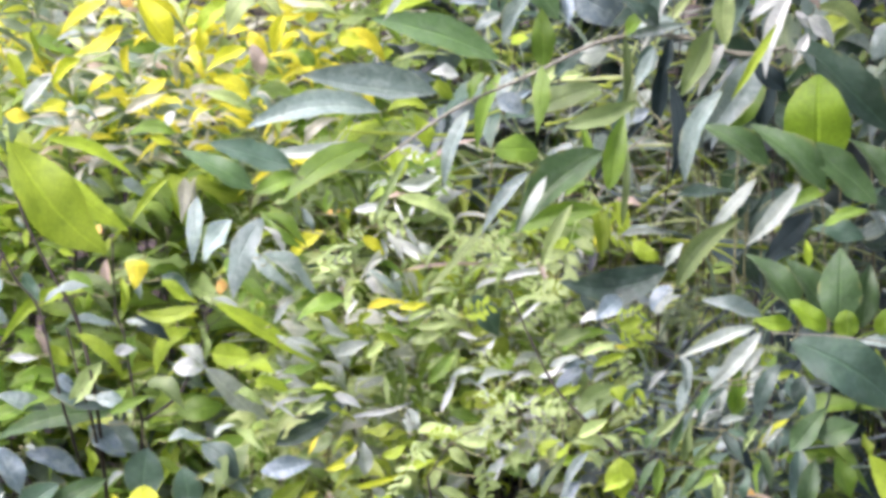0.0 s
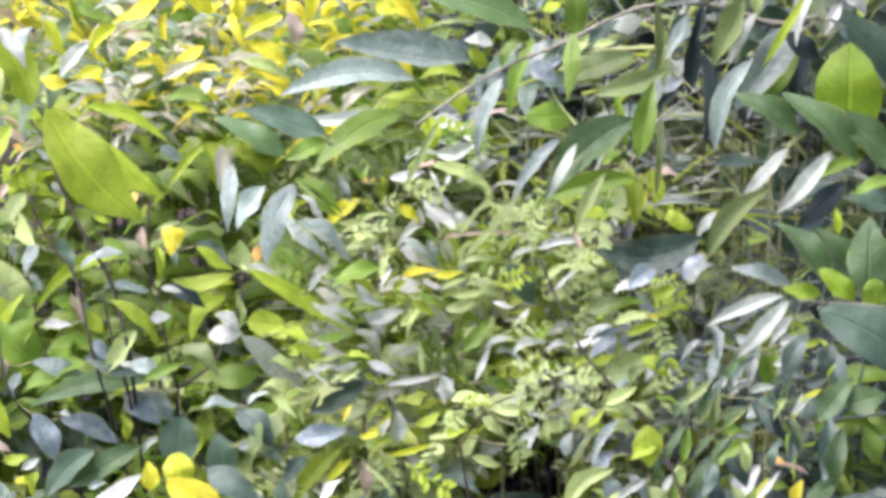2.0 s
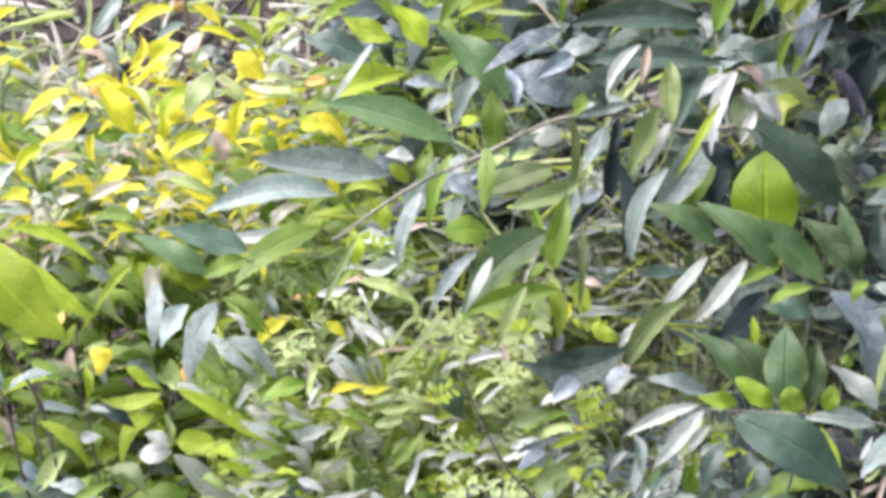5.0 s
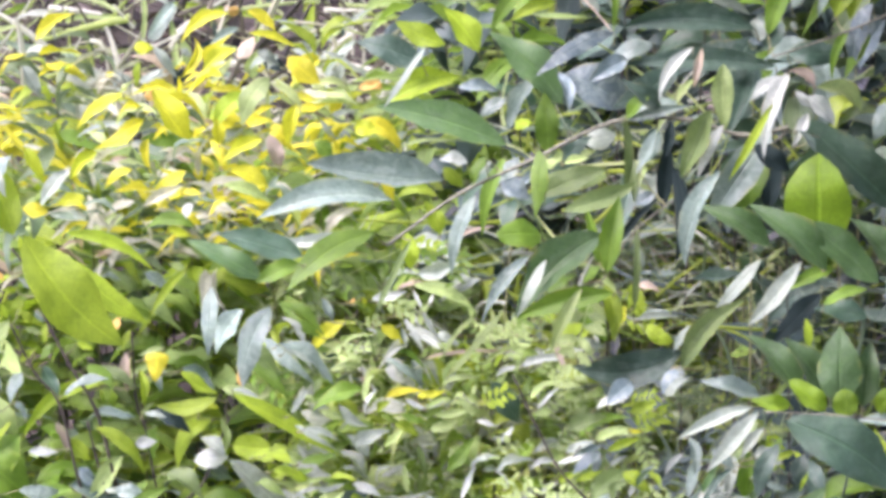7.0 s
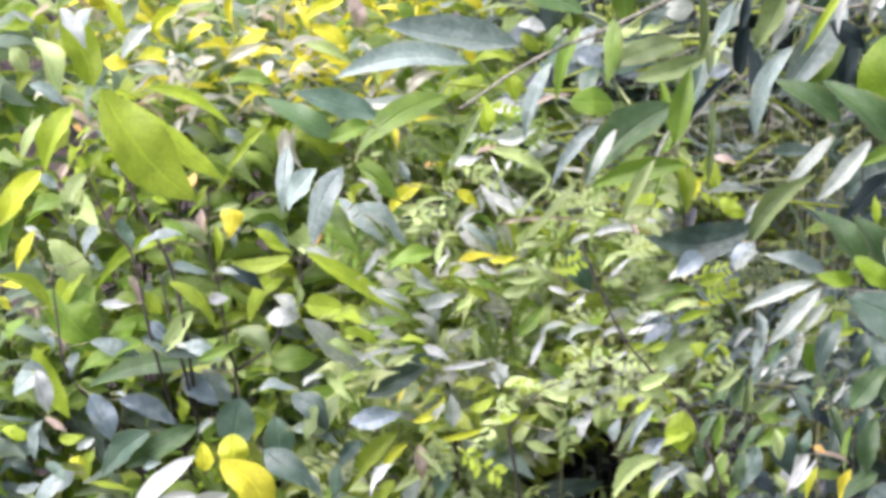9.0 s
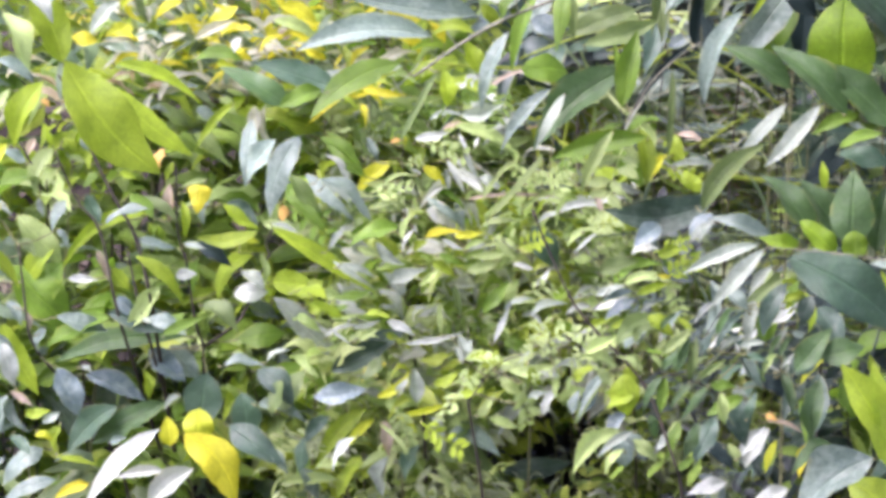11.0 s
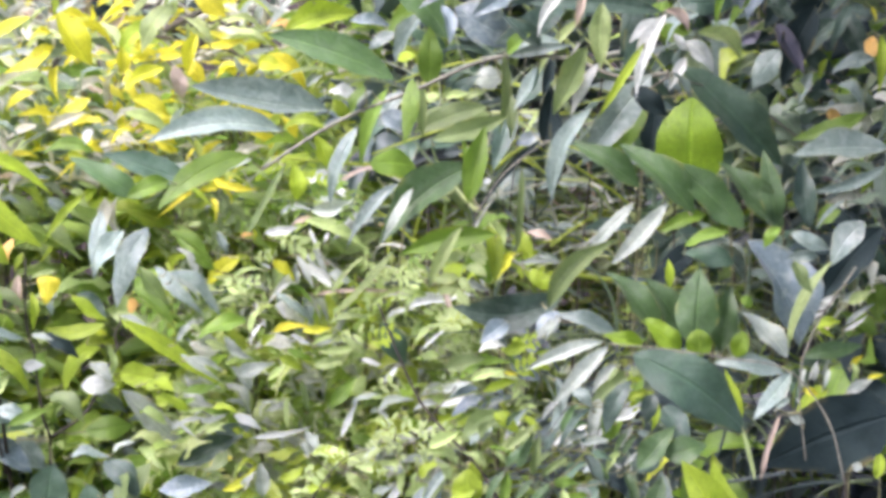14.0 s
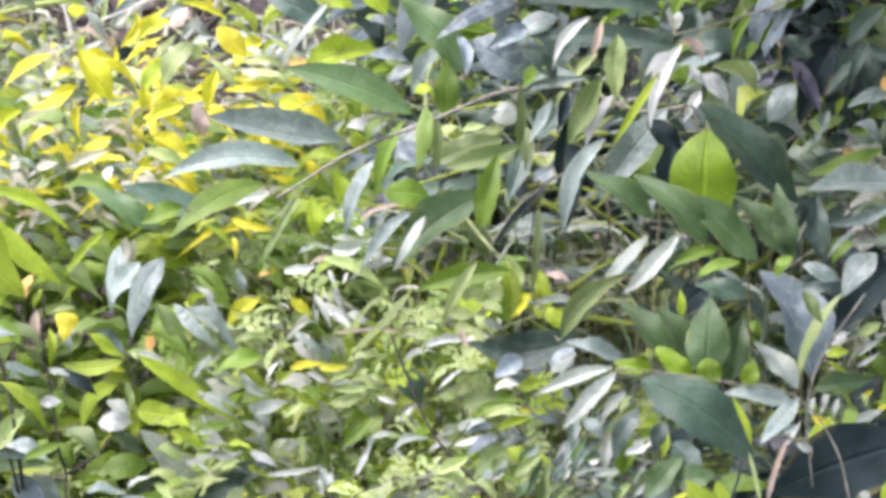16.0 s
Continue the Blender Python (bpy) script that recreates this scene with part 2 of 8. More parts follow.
def frond(rr, p, way, droop, length, steps, big, slim, up, vs, fs, uvs, stalk=0.0011):
    """A curved stalk with two rows of small leaflets, in one piece, added to the lists."""
    before = None
    for i in range(steps + 1):
        s = i / steps
        c = p + (way * s + droop * s * s * 0.6) * length
        t = (way + droop * 1.2 * s).normalized()
        face = (up - t * up.dot(t)).normalized()
        side = t.cross(face)
        n0 = len(vs)
        thick = stalk * (1.2 - s)
        vs += [c - side * thick, c + side * thick]
        uvs += [(0.45, s), (0.55, s)]
        if before is not None:
            fs.append((before, before + 1, n0 + 1, n0))
        before = n0
        if i == 0:
            continue
        for k, sgn in ((n0, -1), (n0 + 1, 1)):
            if rr.random() < 0.1:
                continue
            out = (side * sgn + t * rr.uniform(0.25, 0.9) + face * rr.uniform(-0.35, 0.3)).normalized()
            size = big * (1.1 - 0.45 * abs(s - 0.45)) * rr.uniform(0.75, 1.2)
            flat = (face + side * rr.uniform(-0.35, 0.35) + t * rr.uniform(-0.3, 0.3)).normalized()
            wide = out.cross(flat).normalized() * size * slim / 2
            curl = flat * size * rr.uniform(-0.12, 0.2)
            o = len(vs)
            for q, w2, h in ((0.22, 0.75, 0.6), (0.55, 1.0, 1.0), (0.82, 0.6, 0.5)):
                m = vs[k] + out * size * q + curl * h
                vs += [m - wide * w2 + flat * size * 0.05, m, m + wide * w2 + flat * size * 0.05]
                uvs += [(0.0, q), (0.5, q), (1.0, q)]
            vs.append(vs[k] + out * size - curl * 0.3)
            uvs.append((0.5, 1.0))
            fs += [(k, o + 1, o), (k, o + 2, o + 1)]
            for q in (0, 3):
                fs += [(o + q, o + q + 1, o + q + 4, o + q + 3), (o + q + 1, o + q + 2, o + q + 5, o + q + 4)]
            fs += [(o + 6, o + 7, o + 9), (o + 7, o + 8, o + 9)]


LEAF_MESHES = {}
LEAF_WORDS = {"Y": "bright yellow young leaf", "W": "whitish soft young leaf", "H": "white leaf with sky gloss in its colour", "T": "withered tan leaf", "L": "lime green leaf", "S": "grey-green leaf with sky sheen in its colour", "P": "purplish dark leaf"}
now = {}


def plant(name, label, category):
    """Begin a plant: what follows hangs on it."""
    close_plant()
    root = tagged(new(name), label, category)
    now.update(root=root, stems=[], points=[], leaves=[], seed=len(bpy.data.objects))


def tube(line, r0, r1, sides=7):
    """A tapered round stem along a smooth line."""
    pts = []
    ext = [line[0] * 2 - line[1]] + line + [line[-1] * 2 - line[-2]]
    for i in range(1, len(ext) - 2):
        a, b, c, d = ext[i - 1:i + 3]
        for k in range(5):
            t = k / 5
            pts.append(0.5 * ((2 * b) + (c - a) * t + (2 * a - 5 * b + 4 * c - d) * t * t + (3 * b - a - 3 * c + d) * t ** 3))
    pts.append(line[-1])
    vs, fs = [], []
    for i, p in enumerate(pts):
        way = (pts[min(i + 1, len(pts) - 1)] - pts[max(i - 1, 0)]).normalized()
        q = way.to_track_quat("Z", "Y")
        s = i / (len(pts) - 1)
        r = (r0 + (r1 - r0) * s) * (1.0 + 0.12 * math.sin(i * 2.3))
        if i % 5 == 0:
            r *= 1.25
        for k in range(sides):
            a = 2 * math.pi * k / sides
            vs.append(p + q @ Vector((r * math.cos(a), r * math.sin(a), 0)))
    for i in range(len(pts) - 1):
        for k in range(sides):
            k2 = (k + 1) % sides
            fs.append((i * sides + k, i * sides + k2, (i + 1) * sides + k2, (i + 1) * sides + k))
    fs += [tuple(range(sides))[::-1], tuple((len(pts) - 1) * sides + k for k in range(sides))]
    return vs, fs, pts


def hang(ob, parent, label=""):
    ob.parent = parent
    return tagged(ob, label)


def stem(radius, *line):
    line = [Vector(p) for p in line]
    vs, fs, pts = tube(line, radius * 0.6, radius * 0.95)
    m = bpy.data.meshes.new("stem")
    m.from_pydata(vs, [], fs)
    m.materials.append(BARK_GREY if now["root"].name.startswith("branch") or now["root"].name.startswith("shrub") else BARK_DARK)
    m.polygons.foreach_set("use_smooth", [True] * len(m.polygons))
    hang(new("stem", m), now["root"])
    now["points"] += pts


def leaf(kind, x0, y0, z0, x1, y1, z1, width, turn, bow):
    """One leaf from its base to its tip; turn is how far its face is turned about its length from facing the open side."""
    base, tip = Vector((x0, y0, z0)), Vector((x1, y1, z1))
    length = (tip - base).length
    along = (tip - base) / length
    face = Vector((0, -1, 0))
    face = (face - along * face.dot(along)).normalized()
    face = Matrix.Rotation(radians(turn), 3, along) @ face
    side = along.cross(face)
    rr = random.Random(round(x0 * 7919 + z0 * 104729 + y1 * 31))
    aspect = max(0.04, round(width / length / 0.04) * 0.04)
    arch = rr.choice((0.02, 0.06, 0.11))
    key = (kind, aspect, round(bow / 0.04), arch)
    if key not in LEAF_MESHES:
        if kind[1] == "f":
            # a small compound leaf with pairs of leaflets
            vs, fs, uvs = [], [], []
            frond(rr, Vector(), Vector((0, 1, 0)), Vector((bow, 0, rr.uniform(-0.4, 0.2))), 0.85, rr.randint(4, 6), 0.2 + 0.26 * aspect, rr.uniform(0.32, 0.5), Vector((0, 0, 1)), vs, fs, uvs, 0.02)
        else:
            vs, fs, uvs = blade_grid(kind[1], aspect, round(bow / 0.04) * 0.04, arch, rr.choice((0.25, 0.5, 0.8)) if aspect < 0.6 else 0.12, 0.3 if 0.3 < aspect < 0.6 else 0.15, 13, len(LEAF_MESHES))
        LEAF_MESHES[key] = mesh_with_uv("leaf", vs, fs, uvs, SURFACE[kind[0]])
    ob = new("bud" if kind[0] == "O" else "leaf", LEAF_MESHES[key])
    m = Matrix((side, along, face)).transposed().to_4x4()
    ob.matrix_world = Matrix.Translation(base) @ m @ Matrix.Scale(length, 4)
    hang(ob, now["root"], LEAF_WORDS.get(kind[0], "") if kind[0] != "O" else "small orange-brown bud")
    now["leaves"].append(base)


def blade(kind, width, *line):
    """A folded grass blade along a bent line."""
    a, b, c = [Vector(p) for p in line]
    b = b * 2 - (a + c) / 2
    vs, fs, uvs = [], [], []
    for i in range(9):
        s = i / 8
        p = a * (1 - s) ** 2 + b * 2 * s * (1 - s) + c * s * s
        way = ((b - a) * (1 - s) + (c - b) * s).normalized()
        side = way.cross(Vector((0, -1, 0.3))).normalized() * width / 2 * min(1.0, 0.5 + 4 * s, 0.25 + 4 * (1 - s))
        for u in (-1, 0, 1):
            vs.append(p + side * u + Vector((0, 0.004 * (1 - abs(u)), 0)))
            uvs.append((0.5 + u / 2, s))
    fs = [(r * 3 + k, r * 3 + k + 1, r * 3 + k + 4, r * 3 + k + 3) for r in range(8) for k in range(2)]
    hang(new("grass_blade", mesh_with_uv("grass_blade", vs, fs, uvs, SURFACE[kind])), now["root"])
    now["leaves"].append(a)


def close_plant():
    """Twigs from each leaf to the nearest stem, and a rooted foot."""
    if not now:
        return
    root, pts = now["root"], now["points"]
    low = min(pts, key=lambda p: p.z) if pts else min(now["leaves"], key=lambda p: p.z)
    foot = Vector((low.x + 0.02, low.y + 0.12, 0))
    foot.z = ground_height(foot.x, foot.y) - 0.03
    if pts and low.z > foot.z + 0.02:
        m = bpy.data.meshes.new("stem")
        v, f, _ = tube([low, (low * 2 + foot) / 3 + Vector((0.015, 0, 0)), foot], 0.0015, 0.003)
        m.from_pydata(v, [], f)
        m.materials.append(BARK_DARK)
        hang(new("stem", m), root)
    for b in now["leaves"]:
        if not pts:
            break
        near = min(pts, key=lambda p: (p - b).length + max(0.0, p.z - b.z) * 0.5)
        gap = (near - b).length
        if gap > 0.004:
            if gap > 0.075:
                near = b + (near - b) / gap * 0.012 + Vector((0, 0.02, -0.006))
            mid = (near + b) / 2 + Vector((0, 0.008, -0.004))
            v, f, _ = tube([near, mid, b], 0.0012, 0.0008, 4)
            m = bpy.data.meshes.new("twig")
            m.from_pydata(v, [], f)
            m.materials.append(TWIG)
            hang(new("twig", m), root)
    now.clear()


# ---- the plants, leaf by leaf ----

plant("branch_shrub", "large dark green shrub with long arching leafy branch", "shrub")
stem(0.0031, (0.153, 7.549, 0.963), (0.24, 7.557, 1.021), (0.334, 7.563, 1.062), (0.428, 7.569, 1.103), (0.517, 7.569, 1.104), (0.585, 7.566, 1.083), (0.64, 7.567, 1.091))
stem(0.0020, (0.64, 7.567, 1.087), (0.76, 7.86, 1.02), (0.9, 7.9, 0.9), (1.0, 7.9, 0.75))
stem(0.0015, (0.41, 7.542, 0.913), (0.446, 7.55, 0.967), (0.502, 7.556, 1.009), (0.566, 7.56, 1.038), (0.64, 7.567, 1.087))
stem(0.0017, (0.624, 7.579, 1.176), (0.711, 7.583, 1.203), (0.805, 7.588, 1.24))
leaf("De", 0.654, 7.800, 1.157, 0.726, 7.800, 1.157, 0.035, -16, 0.03)
leaf("Gl", 0.743, 7.600, 1.198, 0.710, 7.600, 1.144, 0.018, 26, 0.05)
leaf("Ce", 0.768, 7.700, 1.205, 0.735, 7.700, 1.144, 0.032, 34, 0.03)
leaf("Pe", 0.746, 7.900, 1.125, 0.794, 7.900, 1.103, 0.024, -14, 0.03)
leaf("Pe", 0.786, 7.920, 1.111, 0.734, 7.920, 1.095, 0.021, 14, 0.03)
leaf("Ae", 0.875, 7.600, 1.218, 0.832, 7.600, 1.169, 0.029, 26, 0.03)
leaf("Be", 0.796, 7.900, 1.153, 0.848, 7.900, 1.145, 0.030, -12, 0.03)
leaf("Ge", 0.876, 7.500, 1.055, 0.784, 7.500, 1.023, 0.024, 26, -0.06)
leaf("Se", 0.882, 7.500, 1.120, 0.831, 7.500, 1.103, 0.022, 34, 0.04)
leaf("Ce", 0.245, 7.900, 1.113, 0.297, 7.900, 1.109, 0.018, -34, 0.02)
leaf("Ge", 0.351, 7.650, 1.057, 0.349, 7.650, 1.132, 0.034, 8, 0.02)
leaf("Gl", 0.300, 7.650, 1.055, 0.267, 7.650, 0.957, 0.019, 26, 0.04)
leaf("Se", 0.317, 7.700, 1.048, 0.288, 7.700, 1.000, 0.025, 34, 0.03)
leaf("Ml", 0.337, 7.600, 1.071, 0.345, 7.600, 0.999, 0.016, -8, 0.02)
leaf("Bl", 0.493, 7.776, 0.986, 0.407, 7.775, 0.881, 0.013, 12, 0.03)
leaf("Me", 0.422, 7.650, 1.035, 0.331, 7.650, 1.001, 0.030, 26, 0.05)
leaf("He", 0.256, 7.900, 1.018, 0.220, 7.900, 1.024, 0.021, 36, 0.03)
leaf("Se", 0.305, 7.800, 1.109, 0.272, 7.800, 1.088, 0.021, 34, 0.03)
leaf("Le", 0.226, 7.900, 1.013, 0.250, 7.900, 0.989, 0.021, -26, 0.03)
leaf("Ll", 0.217, 7.900, 0.977, 0.162, 7.900, 0.972, 0.017, 26, 0.22)
leaf("Le", 0.181, 8.000, 0.872, 0.175, 8.000, 0.922, 0.022, 8, 0.03)
leaf("Le", 0.220, 8.000, 0.914, 0.201, 8.000, 0.958, 0.025, 26, 0.03)
leaf("Ve", 0.446, 7.900, 1.219, 0.535, 7.900, 1.261, 0.034, -26, 0.05)
leaf("Hl", 0.356, 7.900, 1.268, 0.421, 7.900, 1.233, 0.012, -36, 0.03)
leaf("Ll", 0.372, 7.900, 1.217, 0.311, 7.900, 1.195, 0.021, 26, 0.05)
leaf("Se", 0.528, 7.800, 1.263, 0.580, 7.800, 1.231, 0.028, -34, 0.04)
leaf("Ge", 0.622, 7.650, 1.195, 0.647, 7.650, 1.281, 0.030, -26, 0.03)
leaf("Se", 0.655, 7.700, 1.223, 0.678, 7.700, 1.274, 0.024, -34, 0.03)
leaf("Le", 0.704, 7.650, 1.215, 0.722, 7.650, 1.281, 0.030, -26, 0.03)
leaf("Sl", 0.709, 7.650, 1.264, 0.682, 7.650, 1.214, 0.016, 34, 0.03)
leaf("Ce", 0.746, 7.600, 1.237, 0.718, 7.600, 1.154, 0.029, 34, 0.03)
leaf("Sl", 0.815, 7.600, 1.257, 0.777, 7.600, 1.208, 0.021, 34, 0.03)
leaf("Gl", 0.718, 7.600, 1.206, 0.693, 7.600, 1.143, 0.014, 26, 0.03)
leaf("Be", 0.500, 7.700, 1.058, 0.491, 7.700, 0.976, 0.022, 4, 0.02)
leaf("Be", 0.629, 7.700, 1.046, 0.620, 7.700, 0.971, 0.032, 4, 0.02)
leaf("Me", 0.331, 7.700, 1.012, 0.430, 7.700, 1.024, 0.032, -26, 0.04)
leaf("Se", 0.344, 7.750, 1.142, 0.304, 7.750, 1.076, 0.025, 34, 0.03)
leaf("Ke", 0.305, 7.855, 1.044, 0.144, 7.859, 1.098, 0.048, 26, 0.04)
leaf("Se", 0.225, 7.746, 1.016, 0.057, 7.722, 1.045, 0.050, 34, -0.04)
leaf("Se", 0.160, 8.012, 0.959, -0.013, 7.995, 0.949, 0.045, 34, 0.03)
leaf("Wl", 0.126, 7.944, 0.930, -0.000, 7.952, 0.920, 0.021, 24, -0.10)
leaf("Ge", 0.139, 7.521, 0.983, 0.032, 7.474, 0.922, 0.035, 26, 0.08)
leaf("Ke", -0.003, 7.739, 0.900, -0.093, 7.744, 0.951, 0.035, 26, 0.02)
leaf("Ae", 0.046, 7.906, 0.904, -0.061, 7.910, 0.936, 0.039, 26, 0.02)
leaf("Ge", 0.048, 7.424, 0.961, -0.003, 7.421, 0.940, 0.027, 26, 0.02)
leaf("Mn", 0.182, 7.521, 0.973, 0.137, 7.512, 0.886, 0.007, 16, 0.02)
leaf("Go", 0.338, 7.505, 0.976, 0.287, 7.476, 0.984, 0.035, 26, 0.02)
leaf("Ge", 0.404, 7.183, 0.973, 0.421, 7.188, 1.062, 0.028, -8, 0.02)
leaf("Gl", 0.408, 7.582, 0.931, 0.393, 7.581, 1.005, 0.016, 8, 0.00)
leaf("Ke", 0.407, 7.353, 0.996, 0.300, 7.308, 0.912, 0.052, 26, 0.03)
leaf("Wl", 0.338, 7.303, 0.974, 0.301, 7.293, 0.909, 0.014, 24, -0.04)
leaf("Sl", 0.321, 7.340, 0.975, 0.258, 7.332, 0.899, 0.018, 34, -0.02)
leaf("Sl", 0.263, 7.719, 0.999, 0.226, 7.713, 0.902, 0.024, 34, 0.02)
leaf("Se", 0.544, 7.308, 1.072, 0.495, 7.304, 0.963, 0.030, 34, 0.03)
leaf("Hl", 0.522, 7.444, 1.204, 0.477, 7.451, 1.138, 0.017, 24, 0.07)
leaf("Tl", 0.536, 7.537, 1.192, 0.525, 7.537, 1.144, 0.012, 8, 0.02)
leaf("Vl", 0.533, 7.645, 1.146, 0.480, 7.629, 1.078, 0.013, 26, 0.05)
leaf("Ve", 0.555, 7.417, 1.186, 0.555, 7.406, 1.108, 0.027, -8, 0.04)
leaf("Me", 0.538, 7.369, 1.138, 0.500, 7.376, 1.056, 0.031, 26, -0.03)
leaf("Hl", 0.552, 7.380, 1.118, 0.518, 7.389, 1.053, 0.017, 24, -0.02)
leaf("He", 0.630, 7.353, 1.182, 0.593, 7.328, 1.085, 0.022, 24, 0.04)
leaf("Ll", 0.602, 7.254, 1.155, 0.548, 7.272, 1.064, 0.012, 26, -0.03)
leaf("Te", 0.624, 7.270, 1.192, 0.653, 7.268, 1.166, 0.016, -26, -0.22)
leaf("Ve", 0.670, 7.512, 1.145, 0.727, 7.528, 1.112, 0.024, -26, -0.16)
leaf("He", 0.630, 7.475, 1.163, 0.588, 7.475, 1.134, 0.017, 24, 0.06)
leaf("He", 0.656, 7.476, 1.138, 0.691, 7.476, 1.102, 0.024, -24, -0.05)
leaf("Jv", 0.662, 7.393, 0.974, 0.663, 7.383, 1.080, 0.083, -8, 0.00)
leaf("Ke", 0.603, 7.366, 0.974, 0.525, 7.368, 1.027, 0.035, 26, 0.02)
leaf("Ke", 0.667, 7.330, 0.950, 0.581, 7.330, 1.032, 0.042, 26, 0.02)
leaf("Ke", 0.727, 7.330, 0.933, 0.644, 7.330, 1.010, 0.046, 26, 0.02)
leaf("Ke", 0.771, 7.330, 0.931, 0.696, 7.330, 1.012, 0.041, 26, 0.02)
leaf("Ke", 0.764, 7.330, 0.933, 0.747, 7.330, 1.026, 0.031, 8, 0.00)
leaf("We", 0.635, 7.301, 0.964, 0.570, 7.295, 0.891, 0.022, 24, -0.03)
leaf("Wl", 0.602, 7.532, 0.937, 0.538, 7.544, 0.867, 0.019, 24, -0.03)
leaf("Ge", 0.686, 7.475, 0.931, 0.630, 7.457, 0.910, 0.020, 26, 0.04)
leaf("De", 0.523, 7.944, 0.764, 0.382, 7.940, 0.750, 0.052, 16, -0.12)
leaf("Ae", 0.657, 7.697, 1.087, 0.792, 7.710, 0.968, 0.058, -26, 0.03)
leaf("Le", 0.231, 7.726, 1.185, 0.170, 7.726, 1.216, 0.030, 26, -0.03)
leaf("Le", 0.271, 7.709, 1.177, 0.230, 7.710, 1.232, 0.035, 26, 0.03)
leaf("De", 0.203, 7.667, 1.167, 0.122, 7.669, 1.199, 0.040, 16, 0.03)
leaf("Ke", 0.371, 7.687, 1.113, 0.285, 7.695, 1.205, 0.048, 26, 0.03)
leaf("Le", 0.157, 8.067, 1.079, 0.250, 8.063, 1.111, 0.041, -26, -0.05)
leaf("We", 0.402, 7.862, 1.045, 0.443, 7.864, 1.053, 0.031, -24, 0.00)
leaf("Ce", 0.378, 7.695, 1.151, 0.459, 7.703, 1.108, 0.058, -26, 0.03)
leaf("De", 0.612, 7.734, 1.193, 0.446, 7.734, 1.200, 0.042, 16, 0.08)
leaf("De", 0.632, 7.666, 1.154, 0.443, 7.666, 1.161, 0.034, 16, 0.04)
leaf("Gl", 0.437, 7.906, 0.847, 0.309, 7.934, 0.813, 0.031, 13, 0.04)
leaf("Le", 0.426, 7.928, 0.856, 0.435, 7.906, 0.784, 0.025, 0, -0.08)
leaf("Vl", 0.393, 7.804, 0.868, 0.350, 7.806, 0.786, 0.019, 19, -0.00)
leaf("Me", 0.359, 7.300, 1.031, 0.447, 7.313, 1.060, 0.027, -20, 0.05)
leaf("Se", 0.484, 7.669, 1.186, 0.410, 7.671, 1.149, 0.029, 39, 0.04)
leaf("Dl", 0.484, 7.537, 1.122, 0.437, 7.526, 1.159, 0.024, 15, -0.00)
leaf("Wn", 0.206, 7.569, 1.200, 0.153, 7.530, 1.135, 0.009, 22, -0.04)
leaf("Ll", 0.235, 7.862, 1.239, 0.358, 7.866, 1.276, 0.019, -17, 0.02)
leaf("Gl", 0.289, 7.756, 1.198, 0.384, 7.722, 1.278, 0.027, -29, -0.09)
leaf("De", 0.511, 7.611, 1.163, 0.429, 7.570, 1.121, 0.036, 17, -0.04)
leaf("Le", 0.755, 7.688, 1.281, 0.721, 7.677, 1.209, 0.031, 28, -0.02)
leaf("We", 0.586, 7.965, 1.231, 0.521, 7.956, 1.220, 0.027, 24, 0.01)
leaf("De", 0.834, 7.583, 1.275, 0.750, 7.572, 1.245, 0.033, 14, -0.07)
leaf("Dl", 0.435, 7.684, 1.290, 0.439, 7.658, 1.226, 0.011, 1, 0.03)
leaf("Bl", 0.836, 7.866, 1.155, 0.750, 7.860, 1.098, 0.034, 12, 0.04)
leaf("De", 0.853, 7.852, 1.135, 0.791, 7.836, 1.077, 0.034, 12, 0.05)
# This blackish pair paints the dark gaps between the hanging leaves.
leaf("Be", 0.595, 7.509, 1.077, 0.637, 7.505, 1.045, 0.030, -11, 0.01)
leaf("Bl", 0.498, 7.541, 1.106, 0.487, 7.535, 1.059, 0.016, 6, -0.05)
leaf("Sl", 0.639, 7.404, 1.107, 0.663, 7.403, 1.078, 0.014, -45, -0.06)
leaf("Hl", 0.656, 7.442, 1.122, 0.635, 7.440, 1.082, 0.017, 20, -0.03)
leaf("Se", 0.618, 7.552, 1.090, 0.536, 7.538, 0.979, 0.042, 9, -0.02)
leaf("Ge", 0.613, 7.573, 1.066, 0.561, 7.567, 0.983, 0.030, 8, -0.09)
leaf("De", 0.806, 7.374, 0.931, 0.795, 7.393, 1.011, 0.031, 3, -0.03)
leaf("Pe", 0.773, 7.727, 1.139, 0.808, 7.688, 1.081, 0.024, -16, -0.00)
leaf("Se", 0.770, 7.514, 1.127, 0.737, 7.510, 1.081, 0.035, 22, 0.02)
leaf("Be", 0.822, 7.748, 1.159, 0.783, 7.725, 1.062, 0.042, 5, 0.03)
leaf("Dl", 0.855, 7.757, 1.162, 0.902, 7.725, 1.077, 0.034, -9, 0.08)
leaf("Oo", 0.890, 7.758, 1.122, 0.898, 7.755, 1.098, 0.015, -5, -0.01)
leaf("Oo", 0.839, 7.726, 1.033, 0.857, 7.726, 1.021, 0.016, -24, -0.01)
leaf("Se", 0.902, 7.473, 1.016, 0.786, 7.459, 1.007, 0.041, 37, 0.04)
leaf("Sl", 0.896, 7.426, 1.001, 0.801, 7.404, 0.970, 0.017, 13, -0.09)
leaf("Gl", 0.840, 7.516, 0.943, 0.822, 7.507, 0.914, 0.017, 21, 0.07)
leaf("Ml", 0.501, 7.460, 0.816, 0.579, 7.471, 0.902, 0.032, -28, -0.04)
leaf("Bl", 0.687, 7.725, 0.866, 0.622, 7.714, 0.805, 0.034, 16, -0.01)
leaf("Bl", 0.500, 7.558, 1.049, 0.499, 7.532, 0.934, 0.022, -1, -0.07)
leaf("De", 0.455, 7.596, 1.045, 0.431, 7.551, 0.969, 0.028, 10, 0.00)
